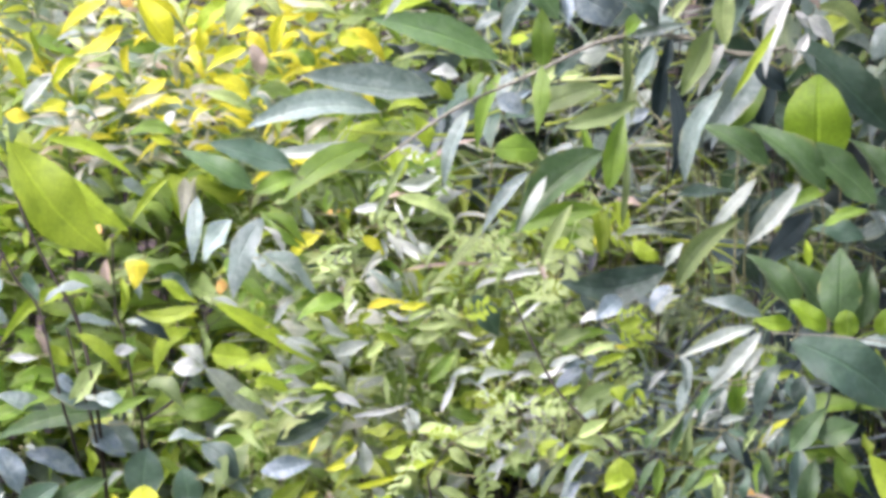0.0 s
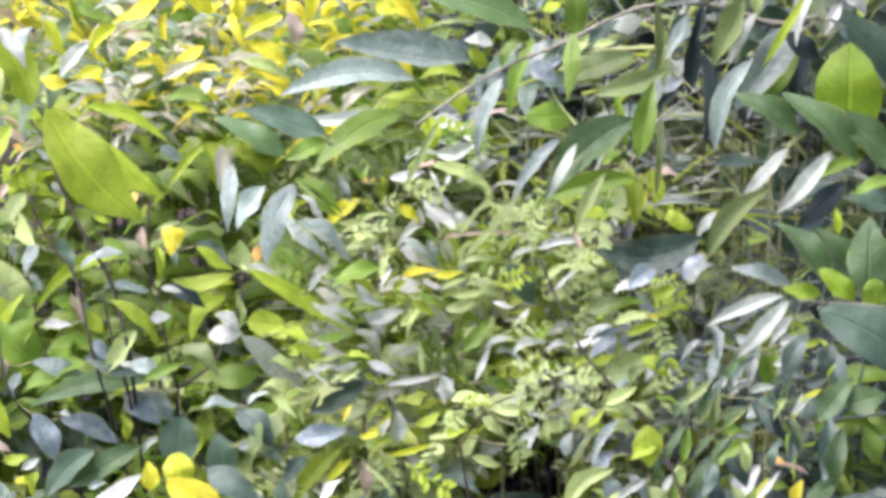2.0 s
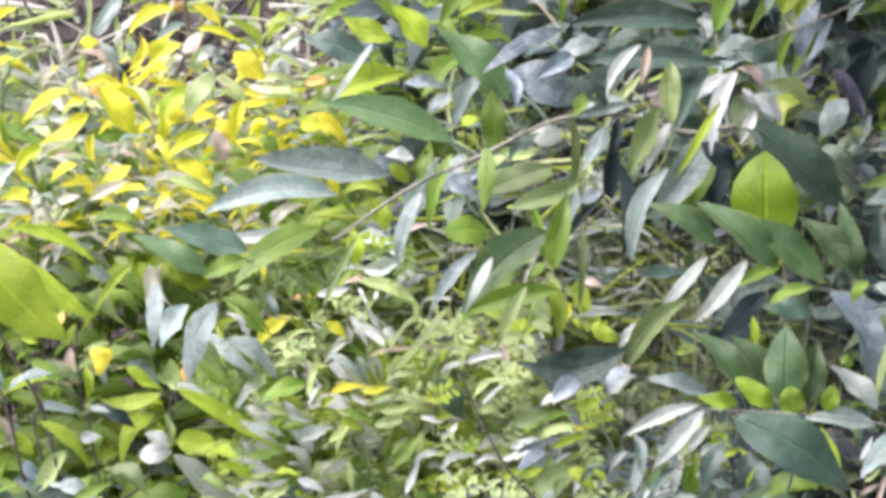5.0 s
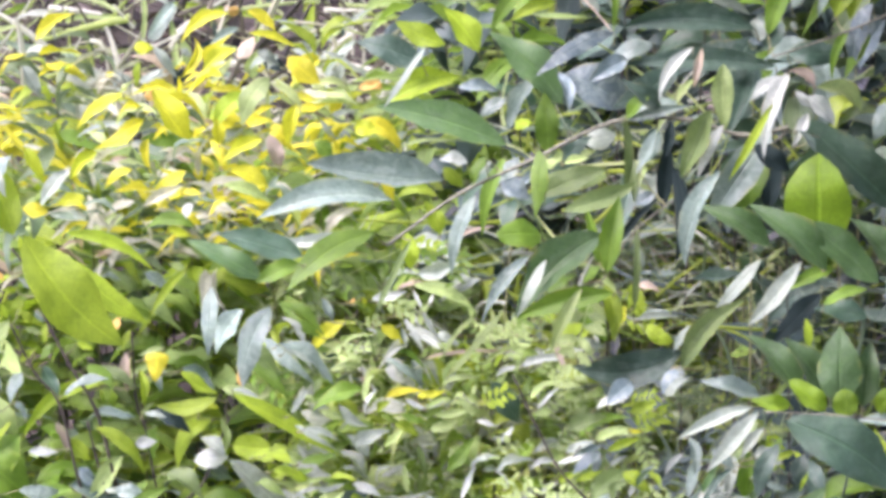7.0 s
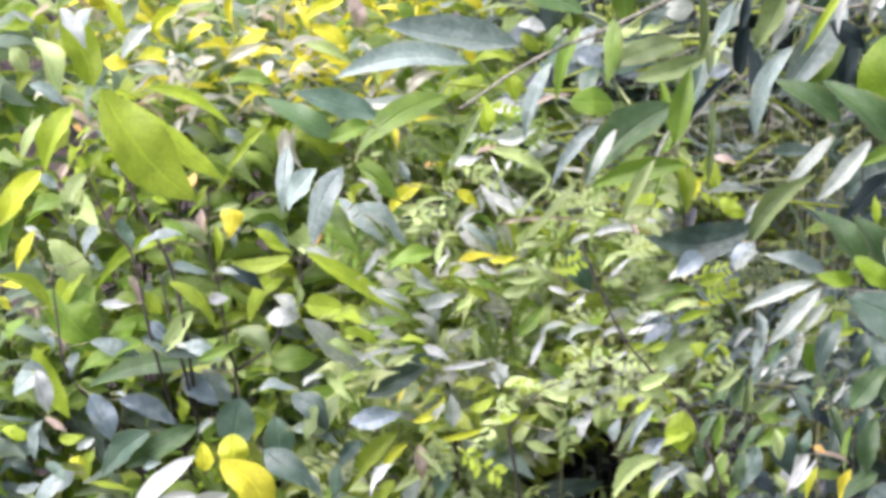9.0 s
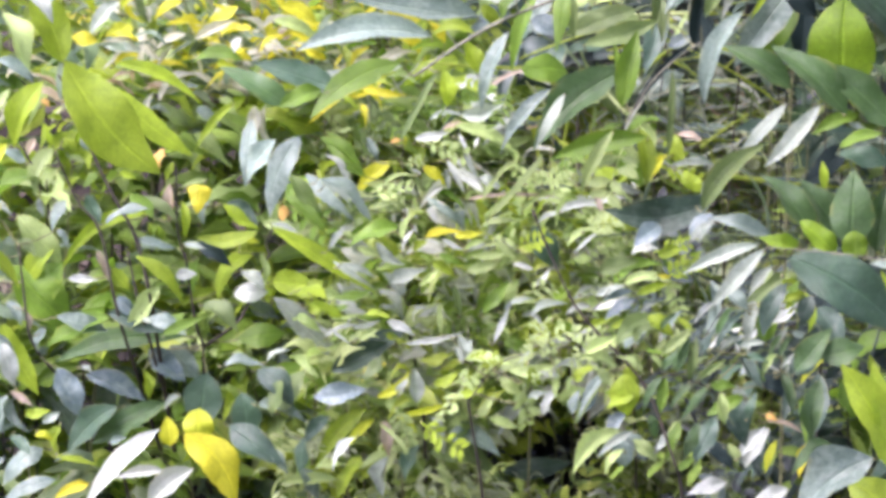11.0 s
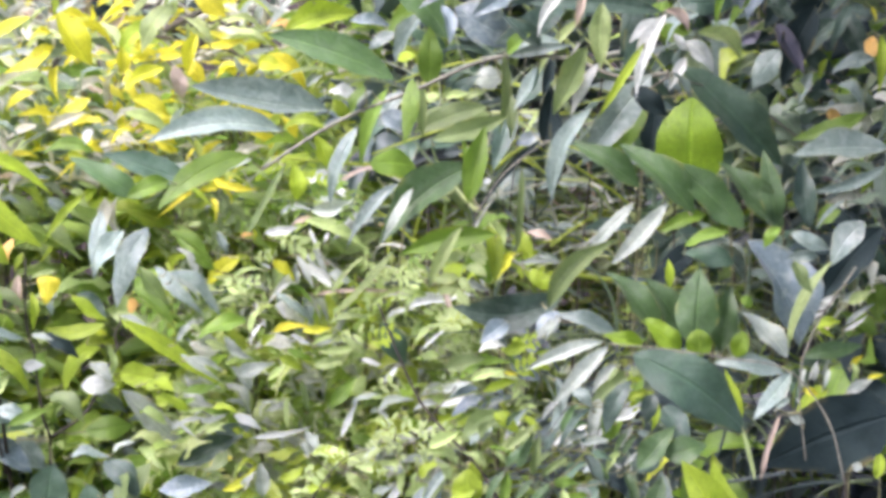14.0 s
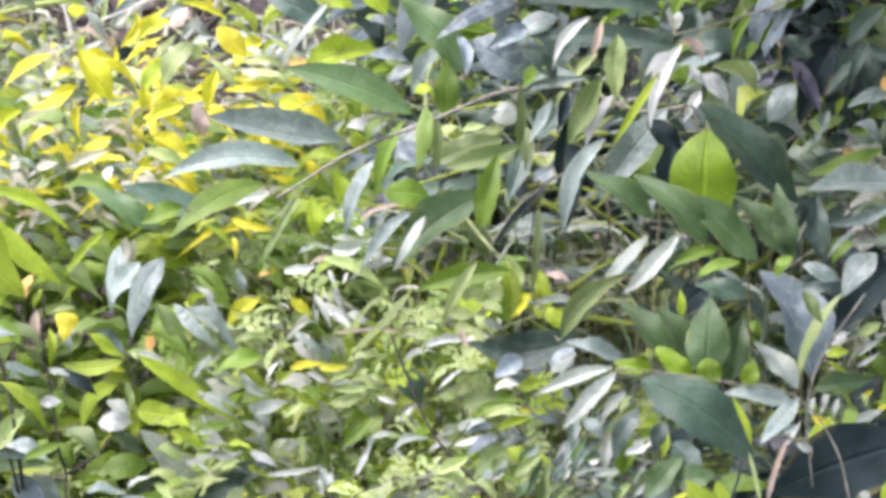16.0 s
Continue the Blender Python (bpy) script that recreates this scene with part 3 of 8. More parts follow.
leaf("Gl", 0.334, 7.334, 1.100, 0.326, 7.297, 1.025, 0.023, 10, -0.04)
leaf("Cl", 0.410, 7.777, 1.291, 0.434, 7.758, 1.232, 0.026, -27, 0.01)
leaf("Ae", 0.386, 7.778, 1.292, 0.398, 7.769, 1.236, 0.022, -8, 0.01)
# Whitish leaf painted in for a bright sky-lit gap.
leaf("Wl", 0.451, 8.073, 1.258, 0.449, 8.080, 1.182, 0.029, 10, 0.00)
leaf("We", 0.473, 7.973, 1.251, 0.455, 7.958, 1.205, 0.020, 14, -0.00)
leaf("Wl", 0.402, 7.960, 1.224, 0.428, 7.950, 1.198, 0.025, -40, -0.05)
leaf("Gn", 0.437, 7.681, 1.304, 0.433, 7.633, 1.208, 0.008, 5, -0.05)
leaf("Tn", 0.395, 7.656, 1.249, 0.434, 7.626, 1.204, 0.004, -19, -0.01)
leaf("Vl", 0.338, 7.757, 1.217, 0.411, 7.741, 1.216, 0.008, -31, 0.07)
leaf("Ce", 0.433, 7.604, 1.208, 0.339, 7.556, 1.165, 0.023, 16, 0.03)
leaf("Sl", 0.507, 7.565, 1.124, 0.446, 7.565, 1.107, 0.025, 45, 0.03)
leaf("Le", 0.311, 7.651, 1.089, 0.334, 7.650, 1.096, 0.015, -28, -0.06)
leaf("Ml", 0.440, 7.490, 1.117, 0.440, 7.494, 1.018, 0.015, -33, 0.01)
leaf("Sl", 0.480, 7.544, 1.096, 0.453, 7.539, 1.042, 0.017, 31, -0.04)
leaf("Vl", 0.344, 7.638, 1.045, 0.366, 7.632, 1.052, 0.014, -28, 0.10)
leaf("Vl", 0.371, 7.645, 1.045, 0.400, 7.636, 1.053, 0.013, -31, -0.02)
leaf("Gl", 0.275, 7.555, 1.066, 0.255, 7.549, 1.033, 0.021, 43, -0.03)
leaf("Wl", 0.282, 7.570, 1.059, 0.260, 7.562, 1.039, 0.009, 36, 0.02)
leaf("Ce", 0.293, 7.632, 1.025, 0.328, 7.629, 1.005, 0.030, -30, 0.02)
leaf("Wo", 0.466, 8.118, 0.943, 0.509, 8.117, 0.958, 0.025, -25, -0.01)
leaf("We", 0.513, 8.126, 0.970, 0.489, 8.122, 0.940, 0.021, 37, -0.05)
leaf("We", 0.565, 7.978, 1.210, 0.622, 7.987, 1.187, 0.015, -19, -0.03)
leaf("Wo", 0.624, 7.975, 1.183, 0.631, 7.959, 1.156, 0.021, -14, -0.03)
leaf("Cl", 0.609, 7.849, 1.170, 0.629, 7.847, 1.161, 0.009, -14, -0.04)
leaf("Te", 0.597, 7.982, 1.262, 0.613, 7.981, 1.226, 0.016, -25, 0.09)
leaf("We", 0.630, 7.987, 1.253, 0.654, 7.991, 1.231, 0.018, -23, 0.00)
leaf("Me", 0.641, 7.880, 1.252, 0.614, 7.870, 1.223, 0.024, 28, -0.06)
leaf("Sl", 0.771, 7.683, 1.281, 0.753, 7.668, 1.244, 0.013, 27, 0.02)
leaf("De", 0.798, 7.723, 1.260, 0.759, 7.712, 1.232, 0.028, 12, -0.07)
leaf("De", 0.764, 7.802, 1.164, 0.801, 7.791, 1.138, 0.022, -16, 0.05)
leaf("Be", 0.795, 7.801, 1.162, 0.761, 7.794, 1.125, 0.022, 10, 0.07)
leaf("We", 0.670, 7.957, 1.180, 0.678, 7.956, 1.170, 0.010, -23, 0.08)
leaf("De", 0.818, 7.754, 1.147, 0.802, 7.753, 1.085, 0.028, 12, 0.06)
leaf("Dl", 0.863, 7.702, 1.168, 0.838, 7.680, 1.115, 0.018, 10, 0.01)
leaf("Bl", 0.891, 7.796, 1.138, 0.844, 7.785, 1.090, 0.036, 13, 0.01)
leaf("Yl", 0.884, 7.670, 1.168, 0.891, 7.659, 1.150, 0.007, -29, -0.06)
leaf("Oe", 0.889, 7.657, 1.133, 0.884, 7.643, 1.102, 0.019, 28, -0.01)
leaf("Ll", 0.892, 7.540, 1.145, 0.889, 7.520, 1.077, 0.014, 8, -0.03)
leaf("Ll", 0.839, 7.756, 1.095, 0.828, 7.740, 1.068, 0.011, 28, -0.02)
leaf("Vo", 0.795, 7.741, 1.065, 0.810, 7.739, 1.053, 0.013, -27, -0.02)
leaf("Se", 0.823, 7.799, 1.074, 0.806, 7.791, 1.032, 0.016, 27, 0.02)
leaf("Se", 0.855, 7.795, 1.059, 0.886, 7.774, 1.037, 0.020, -40, -0.00)
leaf("Hl", 0.641, 7.454, 1.148, 0.661, 7.454, 1.127, 0.013, -15, 0.06)
leaf("Ge", 0.390, 8.012, 0.822, 0.432, 8.017, 0.770, 0.030, -23, 0.04)
leaf("Lo", 0.369, 8.015, 0.781, 0.400, 8.023, 0.793, 0.021, -29, 0.10)
leaf("Vn", 0.423, 8.106, 0.832, 0.413, 8.078, 0.782, 0.006, 17, 0.03)
leaf("Ve", 0.431, 8.217, 0.827, 0.443, 8.220, 0.788, 0.018, -9, -0.06)
leaf("Le", 0.465, 8.126, 0.827, 0.484, 8.110, 0.785, 0.022, -25, 0.04)
leaf("Ye", 0.456, 8.054, 0.803, 0.437, 8.033, 0.772, 0.015, 12, 0.03)
leaf("Lo", 0.481, 7.999, 0.790, 0.513, 7.987, 0.770, 0.020, -10, 0.08)
leaf("Wl", 0.464, 8.018, 0.796, 0.530, 8.026, 0.796, 0.010, -36, -0.05)
leaf("Wl", 0.526, 7.716, 0.832, 0.501, 7.701, 0.801, 0.015, 38, 0.01)
leaf("Ce", 0.517, 7.808, 0.765, 0.491, 7.791, 0.734, 0.029, 35, 0.04)
leaf("Ce", 0.454, 7.790, 0.751, 0.421, 7.770, 0.728, 0.029, 16, 0.03)
leaf("Wl", 0.518, 7.788, 0.759, 0.501, 7.785, 0.729, 0.010, 16, 0.06)
leaf("Vl", 0.168, 7.732, 1.057, 0.239, 7.705, 1.068, 0.007, -27, -0.06)
leaf("Vl", 0.362, 7.937, 1.009, 0.387, 7.943, 1.027, 0.014, -29, 0.02)
leaf("Vl", 0.392, 7.933, 1.015, 0.420, 7.940, 1.025, 0.012, -21, -0.04)
leaf("Dl", 0.374, 7.845, 1.025, 0.410, 7.833, 1.056, 0.021, -17, -0.02)
leaf("Wl", 0.434, 7.742, 1.087, 0.449, 7.740, 1.066, 0.012, -38, -0.04)
leaf("Cl", 0.447, 7.577, 1.178, 0.400, 7.553, 1.155, 0.028, 19, -0.02)
leaf("Cl", 0.364, 7.556, 1.166, 0.375, 7.529, 1.121, 0.020, -22, -0.09)
leaf("Ge", 0.444, 7.538, 1.110, 0.474, 7.526, 1.146, 0.020, -36, 0.00)
leaf("Sl", 0.445, 7.544, 1.107, 0.524, 7.535, 1.125, 0.017, -23, 0.01)
leaf("De", 0.486, 7.698, 1.080, 0.462, 7.670, 1.034, 0.025, 15, -0.07)
leaf("Cl", 0.304, 7.644, 1.006, 0.337, 7.642, 1.033, 0.018, -35, -0.04)
leaf("Ml", 0.446, 7.558, 1.064, 0.451, 7.531, 1.009, 0.016, -5, -0.04)
leaf("Wn", 0.464, 8.041, 0.986, 0.508, 8.023, 0.971, 0.006, -33, -0.01)
leaf("Vn", 0.457, 8.038, 0.978, 0.497, 8.027, 0.958, 0.005, -10, 0.01)
leaf("Vn", 0.487, 8.026, 0.992, 0.466, 8.011, 0.953, 0.005, 23, 0.01)
leaf("Cl", 0.459, 7.733, 0.980, 0.489, 7.741, 0.997, 0.019, -26, 0.05)

plant("shrub_spray", "leafy shrub twig with broad dull green leaves", "shrub")
stem(0.0012, (0.566, 6.878, 0.857), (0.638, 6.877, 0.852), (0.694, 6.876, 0.845), (0.763, 6.874, 0.833), (0.808, 6.867, 0.779), (0.828, 6.857, 0.711))
stem(0.0012, (0.784, 6.861, 0.735), (0.775, 6.873, 0.821), (0.792, 6.881, 0.883), (0.834, 6.891, 0.948))
leaf("Ae", 0.719, 7.400, 0.882, 0.656, 7.400, 0.895, 0.028, 26, 0.03)
leaf("Le", 0.640, 7.250, 0.872, 0.637, 7.250, 0.905, 0.012, 8, 0.02)
leaf("We", 0.776, 7.200, 0.801, 0.722, 7.200, 0.853, 0.029, 34, 0.04)
leaf("Se", 0.772, 7.180, 0.785, 0.691, 7.180, 0.799, 0.027, 34, -0.04)
leaf("Ll", 0.714, 7.050, 0.738, 0.699, 7.050, 0.808, 0.021, 8, 0.03)
leaf("Ke", 0.798, 7.300, 0.788, 0.868, 7.300, 0.805, 0.023, -26, 0.03)
leaf("Se", 0.859, 7.200, 0.961, 0.821, 7.200, 0.909, 0.038, 34, 0.04)
leaf("Vl", 0.823, 7.200, 0.914, 0.773, 7.200, 0.798, 0.016, 26, 0.06)
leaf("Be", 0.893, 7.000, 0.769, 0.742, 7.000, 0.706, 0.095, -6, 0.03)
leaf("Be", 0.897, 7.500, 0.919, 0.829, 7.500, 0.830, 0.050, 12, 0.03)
leaf("Hl", 0.844, 7.500, 0.832, 0.824, 7.500, 0.816, 0.018, 36, 0.04)
leaf("Sl", 0.526, 7.600, 0.684, 0.512, 7.600, 0.635, 0.021, 34, 0.04)
leaf("Hl", 0.626, 7.600, 0.679, 0.579, 7.600, 0.656, 0.019, 36, 0.04)
leaf("Me", 0.613, 7.600, 0.723, 0.551, 7.600, 0.669, 0.023, 26, 0.05)
leaf("Ge", 0.580, 7.600, 0.635, 0.586, 7.600, 0.694, 0.026, -8, 0.04)
leaf("Le", 0.816, 7.200, 0.770, 0.790, 7.200, 0.714, 0.020, 26, 0.10)
leaf("Ke", 0.625, 7.242, 0.816, 0.567, 7.239, 0.891, 0.037, 26, 0.03)
leaf("Ke", 0.661, 7.223, 0.817, 0.611, 7.211, 0.889, 0.040, 26, 0.02)
leaf("Ke", 0.669, 7.182, 0.813, 0.671, 7.185, 0.904, 0.055, -8, 0.00)
leaf("Ke", 0.699, 7.228, 0.803, 0.709, 7.227, 0.879, 0.037, -8, -0.02)
leaf("Je", 0.607, 7.082, 0.831, 0.562, 7.073, 0.841, 0.020, 26, -0.06)
leaf("Jo", 0.651, 7.155, 0.812, 0.611, 7.154, 0.849, 0.026, 26, -0.05)
leaf("Jo", 0.671, 7.106, 0.812, 0.670, 7.108, 0.844, 0.031, 8, 0.00)
leaf("Jo", 0.716, 7.171, 0.804, 0.723, 7.167, 0.835, 0.022, -8, 0.00)
leaf("Se", 0.576, 7.133, 0.833, 0.508, 7.128, 0.857, 0.024, 34, -0.03)
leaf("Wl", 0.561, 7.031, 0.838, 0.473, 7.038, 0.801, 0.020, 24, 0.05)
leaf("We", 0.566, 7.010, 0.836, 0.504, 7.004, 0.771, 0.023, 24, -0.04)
leaf("Ae", 0.591, 6.930, 0.840, 0.727, 6.943, 0.751, 0.062, -16, -0.04)
leaf("Ce", 0.728, 7.281, 0.926, 0.796, 7.274, 0.805, 0.070, -34, -0.03)
leaf("Le", 0.701, 6.500, 0.671, 0.638, 6.499, 0.790, 0.049, 26, 0.04)
leaf("Le", 0.699, 6.510, 0.689, 0.670, 6.508, 0.789, 0.036, 26, -0.03)
leaf("Se", 0.691, 7.000, 0.602, 0.603, 7.000, 0.534, 0.063, 34, 0.05)
leaf("Le", 0.737, 7.350, 0.462, 0.677, 7.350, 0.513, 0.060, 26, 0.03)
leaf("Se", 0.764, 6.839, 0.836, 0.723, 6.806, 0.788, 0.024, 17, -0.01)
leaf("Hl", 0.828, 7.500, 0.825, 0.849, 7.500, 0.834, 0.008, -36, 0.05)
leaf("Wl", 0.808, 7.520, 0.835, 0.826, 7.520, 0.850, 0.008, -24, 0.05)
leaf("Hl", 0.810, 7.500, 0.805, 0.835, 7.500, 0.817, 0.006, -36, 0.10)
leaf("Tl", 0.824, 7.520, 0.785, 0.843, 7.520, 0.796, 0.006, -28, 0.05)
leaf("Hl", 0.856, 7.500, 0.792, 0.884, 7.500, 0.812, 0.007, -36, 0.10)
leaf("Wl", 0.851, 7.500, 0.826, 0.871, 7.500, 0.846, 0.007, -24, 0.10)
leaf("Ll", 0.820, 7.480, 0.800, 0.846, 7.480, 0.787, 0.008, -28, 0.10)
leaf("Hl", 0.811, 7.400, 0.746, 0.821, 7.400, 0.771, 0.005, -36, 0.05)
leaf("Wl", 0.825, 7.400, 0.750, 0.836, 7.400, 0.777, 0.005, -24, 0.05)
leaf("Hl", 0.845, 7.400, 0.723, 0.881, 7.400, 0.740, 0.005, -36, 0.05)
leaf("Yl", 0.858, 7.350, 0.770, 0.870, 7.350, 0.785, 0.009, -28, 0.05)
leaf("Vl", 0.823, 7.300, 0.755, 0.818, 7.300, 0.723, 0.008, 8, 0.10)
leaf("Ll", 0.828, 7.280, 0.754, 0.812, 7.280, 0.703, 0.013, 28, 0.10)
leaf("Hl", 0.810, 7.400, 0.705, 0.795, 7.400, 0.725, 0.008, 36, 0.05)
leaf("Hl", 0.772, 7.400, 0.707, 0.788, 7.400, 0.738, 0.009, -36, 0.05)
leaf("Tl", 0.771, 7.400, 0.666, 0.797, 7.400, 0.681, 0.007, -28, 0.05)
leaf("Vl", 0.777, 7.400, 0.680, 0.797, 7.400, 0.698, 0.008, -28, 0.05)
leaf("Hl", 0.616, 7.450, 0.694, 0.607, 7.450, 0.710, 0.009, 36, 0.05)
leaf("Hl", 0.583, 7.500, 0.676, 0.618, 7.500, 0.703, 0.014, -36, 0.20)
leaf("Hl", 0.510, 7.500, 0.640, 0.536, 7.500, 0.675, 0.007, -36, 0.10)
leaf("Hl", 0.604, 7.500, 0.615, 0.619, 7.500, 0.646, 0.006, -36, 0.10)
leaf("Hl", 0.527, 7.550, 0.643, 0.564, 7.550, 0.655, 0.005, -36, 0.10)
leaf("Wl", 0.542, 7.600, 0.583, 0.564, 7.600, 0.559, 0.014, -24, 0.05)
leaf("Hl", 0.583, 7.600, 0.608, 0.600, 7.600, 0.601, 0.006, -36, 0.05)
leaf("De", 0.594, 7.104, 0.784, 0.567, 7.086, 0.724, 0.024, 13, 0.09)
leaf("De", 0.622, 7.110, 0.769, 0.613, 7.103, 0.735, 0.021, 6, 0.03)
leaf("Ge", 0.554, 7.475, 0.590, 0.509, 7.473, 0.567, 0.020, 19, -0.01)
leaf("Ge", 0.655, 7.227, 0.923, 0.704, 7.209, 0.945, 0.018, -44, -0.02)
leaf("Gl", 0.760, 7.118, 0.962, 0.741, 7.119, 0.937, 0.018, 25, 0.06)
leaf("Se", 0.776, 7.223, 0.942, 0.822, 7.219, 0.927, 0.022, -26, 0.10)
leaf("Se", 0.809, 7.223, 0.916, 0.773, 7.218, 0.915, 0.016, 19, 0.01)
leaf("Ml", 0.776, 7.132, 0.922, 0.799, 7.117, 0.887, 0.020, -29, 0.06)
leaf("Ge", 0.807, 7.233, 0.959, 0.833, 7.224, 0.970, 0.021, -11, 0.00)
leaf("Sl", 0.833, 7.123, 0.995, 0.799, 7.098, 0.962, 0.007, 22, 0.06)
leaf("Vl", 0.845, 7.216, 0.863, 0.871, 7.223, 0.879, 0.016, -21, -0.01)
leaf("Wl", 0.842, 7.222, 0.837, 0.875, 7.218, 0.866, 0.009, -32, 0.03)
leaf("Go", 0.708, 6.856, 0.916, 0.719, 6.858, 0.904, 0.013, -19, -0.09)
leaf("Le", 0.803, 7.113, 0.850, 0.832, 7.113, 0.856, 0.014, -33, -0.05)
leaf("Ll", 0.697, 7.087, 0.677, 0.689, 7.096, 0.704, 0.015, 31, -0.04)
leaf("Tn", 0.752, 6.799, 0.796, 0.732, 6.782, 0.724, 0.005, 4, 0.03)
leaf("Vn", 0.710, 6.771, 0.784, 0.725, 6.746, 0.730, 0.006, -24, -0.00)
leaf("Se", 0.750, 6.887, 0.789, 0.767, 6.893, 0.800, 0.010, -19, -0.02)
leaf("Wl", 0.789, 7.040, 0.812, 0.786, 7.042, 0.788, 0.009, 38, -0.01)
leaf("Wl", 0.803, 7.064, 0.814, 0.801, 7.055, 0.794, 0.009, 2, 0.03)
leaf("Wl", 0.816, 7.040, 0.812, 0.811, 7.038, 0.790, 0.008, 16, -0.01)
leaf("Ye", 0.786, 7.015, 0.794, 0.804, 7.016, 0.787, 0.010, -18, 0.07)
leaf("Wl", 0.787, 6.981, 0.759, 0.767, 6.980, 0.770, 0.012, 11, -0.05)
leaf("Wl", 0.839, 7.092, 0.779, 0.871, 7.102, 0.794, 0.013, -24, -0.01)
leaf("Yl", 0.863, 7.108, 0.792, 0.882, 7.105, 0.798, 0.008, -30, 0.01)
leaf("Vl", 0.843, 7.058, 0.817, 0.849, 7.058, 0.800, 0.008, -25, 0.01)
leaf("Sl", 0.822, 7.033, 0.772, 0.848, 7.026, 0.788, 0.012, -18, 0.03)
leaf("We", 0.840, 6.945, 0.719, 0.852, 6.943, 0.714, 0.012, -21, 0.01)
leaf("Le", 0.870, 6.929, 0.735, 0.865, 6.920, 0.707, 0.016, 17, -0.06)
leaf("Wl", 0.578, 7.113, 0.801, 0.549, 7.105, 0.766, 0.015, 34, 0.01)
leaf("Le", 0.616, 7.191, 0.760, 0.623, 7.176, 0.715, 0.016, -36, -0.05)
leaf("Ll", 0.617, 7.193, 0.760, 0.590, 7.191, 0.748, 0.010, 11, 0.01)
leaf("Se", 0.531, 7.389, 0.731, 0.556, 7.382, 0.710, 0.019, -22, -0.02)
leaf("Dl", 0.555, 7.392, 0.707, 0.514, 7.371, 0.659, 0.010, 32, 0.04)
leaf("Wl", 0.550, 7.391, 0.673, 0.522, 7.390, 0.660, 0.010, 46, 0.03)
leaf("We", 0.546, 7.392, 0.663, 0.577, 7.385, 0.671, 0.012, -32, -0.01)
leaf("Se", 0.436, 7.872, 0.619, 0.410, 7.854, 0.587, 0.029, 28, 0.09)
leaf("Wl", 0.436, 7.868, 0.600, 0.415, 7.864, 0.585, 0.015, 42, 0.02)
leaf("Le", 0.439, 7.788, 0.638, 0.472, 7.777, 0.615, 0.021, -29, 0.04)
leaf("Vl", 0.409, 7.901, 0.660, 0.454, 7.898, 0.678, 0.016, -31, -0.02)
leaf("Yl", 0.451, 7.906, 0.672, 0.470, 7.908, 0.669, 0.007, -19, 0.07)
leaf("Ll", 0.424, 7.901, 0.646, 0.469, 7.907, 0.662, 0.013, -21, -0.00)
leaf("Ml", 0.377, 7.992, 0.660, 0.427, 7.995, 0.679, 0.027, -38, 0.06)
leaf("Ge", 0.399, 8.005, 0.658, 0.442, 8.003, 0.678, 0.019, -34, 0.03)
leaf("Wl", 0.373, 7.974, 0.634, 0.412, 7.967, 0.649, 0.015, -38, -0.01)
leaf("Cl", 0.419, 7.979, 0.640, 0.381, 7.967, 0.628, 0.011, 30, 0.05)
leaf("Vl", 0.471, 7.873, 0.590, 0.440, 7.868, 0.572, 0.012, 41, 0.06)
leaf("Le", 0.450, 7.792, 0.713, 0.482, 7.787, 0.724, 0.018, -21, 0.01)
leaf("Dl", 0.640, 7.472, 0.637, 0.609, 7.473, 0.617, 0.027, 17, 0.04)
leaf("Dl", 0.608, 7.278, 0.672, 0.604, 7.274, 0.643, 0.010, 17, -0.05)
leaf("Ve", 0.591, 7.385, 0.656, 0.574, 7.373, 0.632, 0.012, 30, 0.05)
leaf("Se", 0.566, 7.481, 0.633, 0.548, 7.477, 0.615, 0.017, 37, -0.04)

plant("yellow_shrub", "young shrub with bright yellow new leaves", "shrub")
stem(0.0016, (-0.121, 8.953, 0.895), (-0.12, 8.944, 0.827), (-0.111, 8.933, 0.747), (-0.105, 8.924, 0.683))
stem(0.0012, (-0.059, 8.983, 1.108), (-0.067, 8.976, 1.057), (-0.094, 8.966, 0.986), (-0.117, 8.954, 0.899))
stem(0.0012, (0.029, 8.974, 1.045), (0.006, 8.964, 0.974), (-0.016, 8.957, 0.919), (-0.107, 8.946, 0.843))
stem(0.0012, (-0.196, 8.976, 1.053), (-0.19, 8.968, 0.997), (-0.16, 8.959, 0.932), (-0.122, 8.951, 0.875))
leaf("Yo", 0.111, 8.400, 1.010, 0.141, 8.400, 1.004, 0.024, -26, 0.02)
leaf("Yl", -0.330, 8.400, 0.995, -0.303, 8.400, 0.944, 0.021, -26, 0.05)
leaf("Yl", -0.232, 8.400, 0.985, -0.272, 8.400, 0.947, 0.023, 26, 0.05)
leaf("Yl", -0.187, 8.400, 0.961, -0.225, 8.400, 0.935, 0.017, 26, 0.12)
leaf("Wl", -0.271, 8.400, 0.962, -0.312, 8.400, 0.909, 0.025, 24, 0.06)
leaf("Ye", -0.251, 8.400, 0.924, -0.289, 8.400, 0.917, 0.020, 26, 0.05)
leaf("Ye", -0.335, 8.400, 0.912, -0.300, 8.400, 0.906, 0.023, -26, 0.05)
leaf("Vl", -0.067, 8.420, 0.934, -0.003, 8.420, 0.908, 0.018, -26, -0.06)
leaf("Hl", -0.108, 8.400, 0.913, -0.119, 8.400, 0.890, 0.018, 36, 0.04)
leaf("Ye", -0.184, 8.500, 1.114, -0.157, 8.500, 1.113, 0.021, -26, 0.05)
leaf("Wl", -0.157, 8.500, 1.114, -0.126, 8.500, 1.071, 0.017, -24, 0.05)
leaf("Te", -0.045, 8.500, 1.096, -0.021, 8.500, 1.125, 0.023, -26, 0.08)
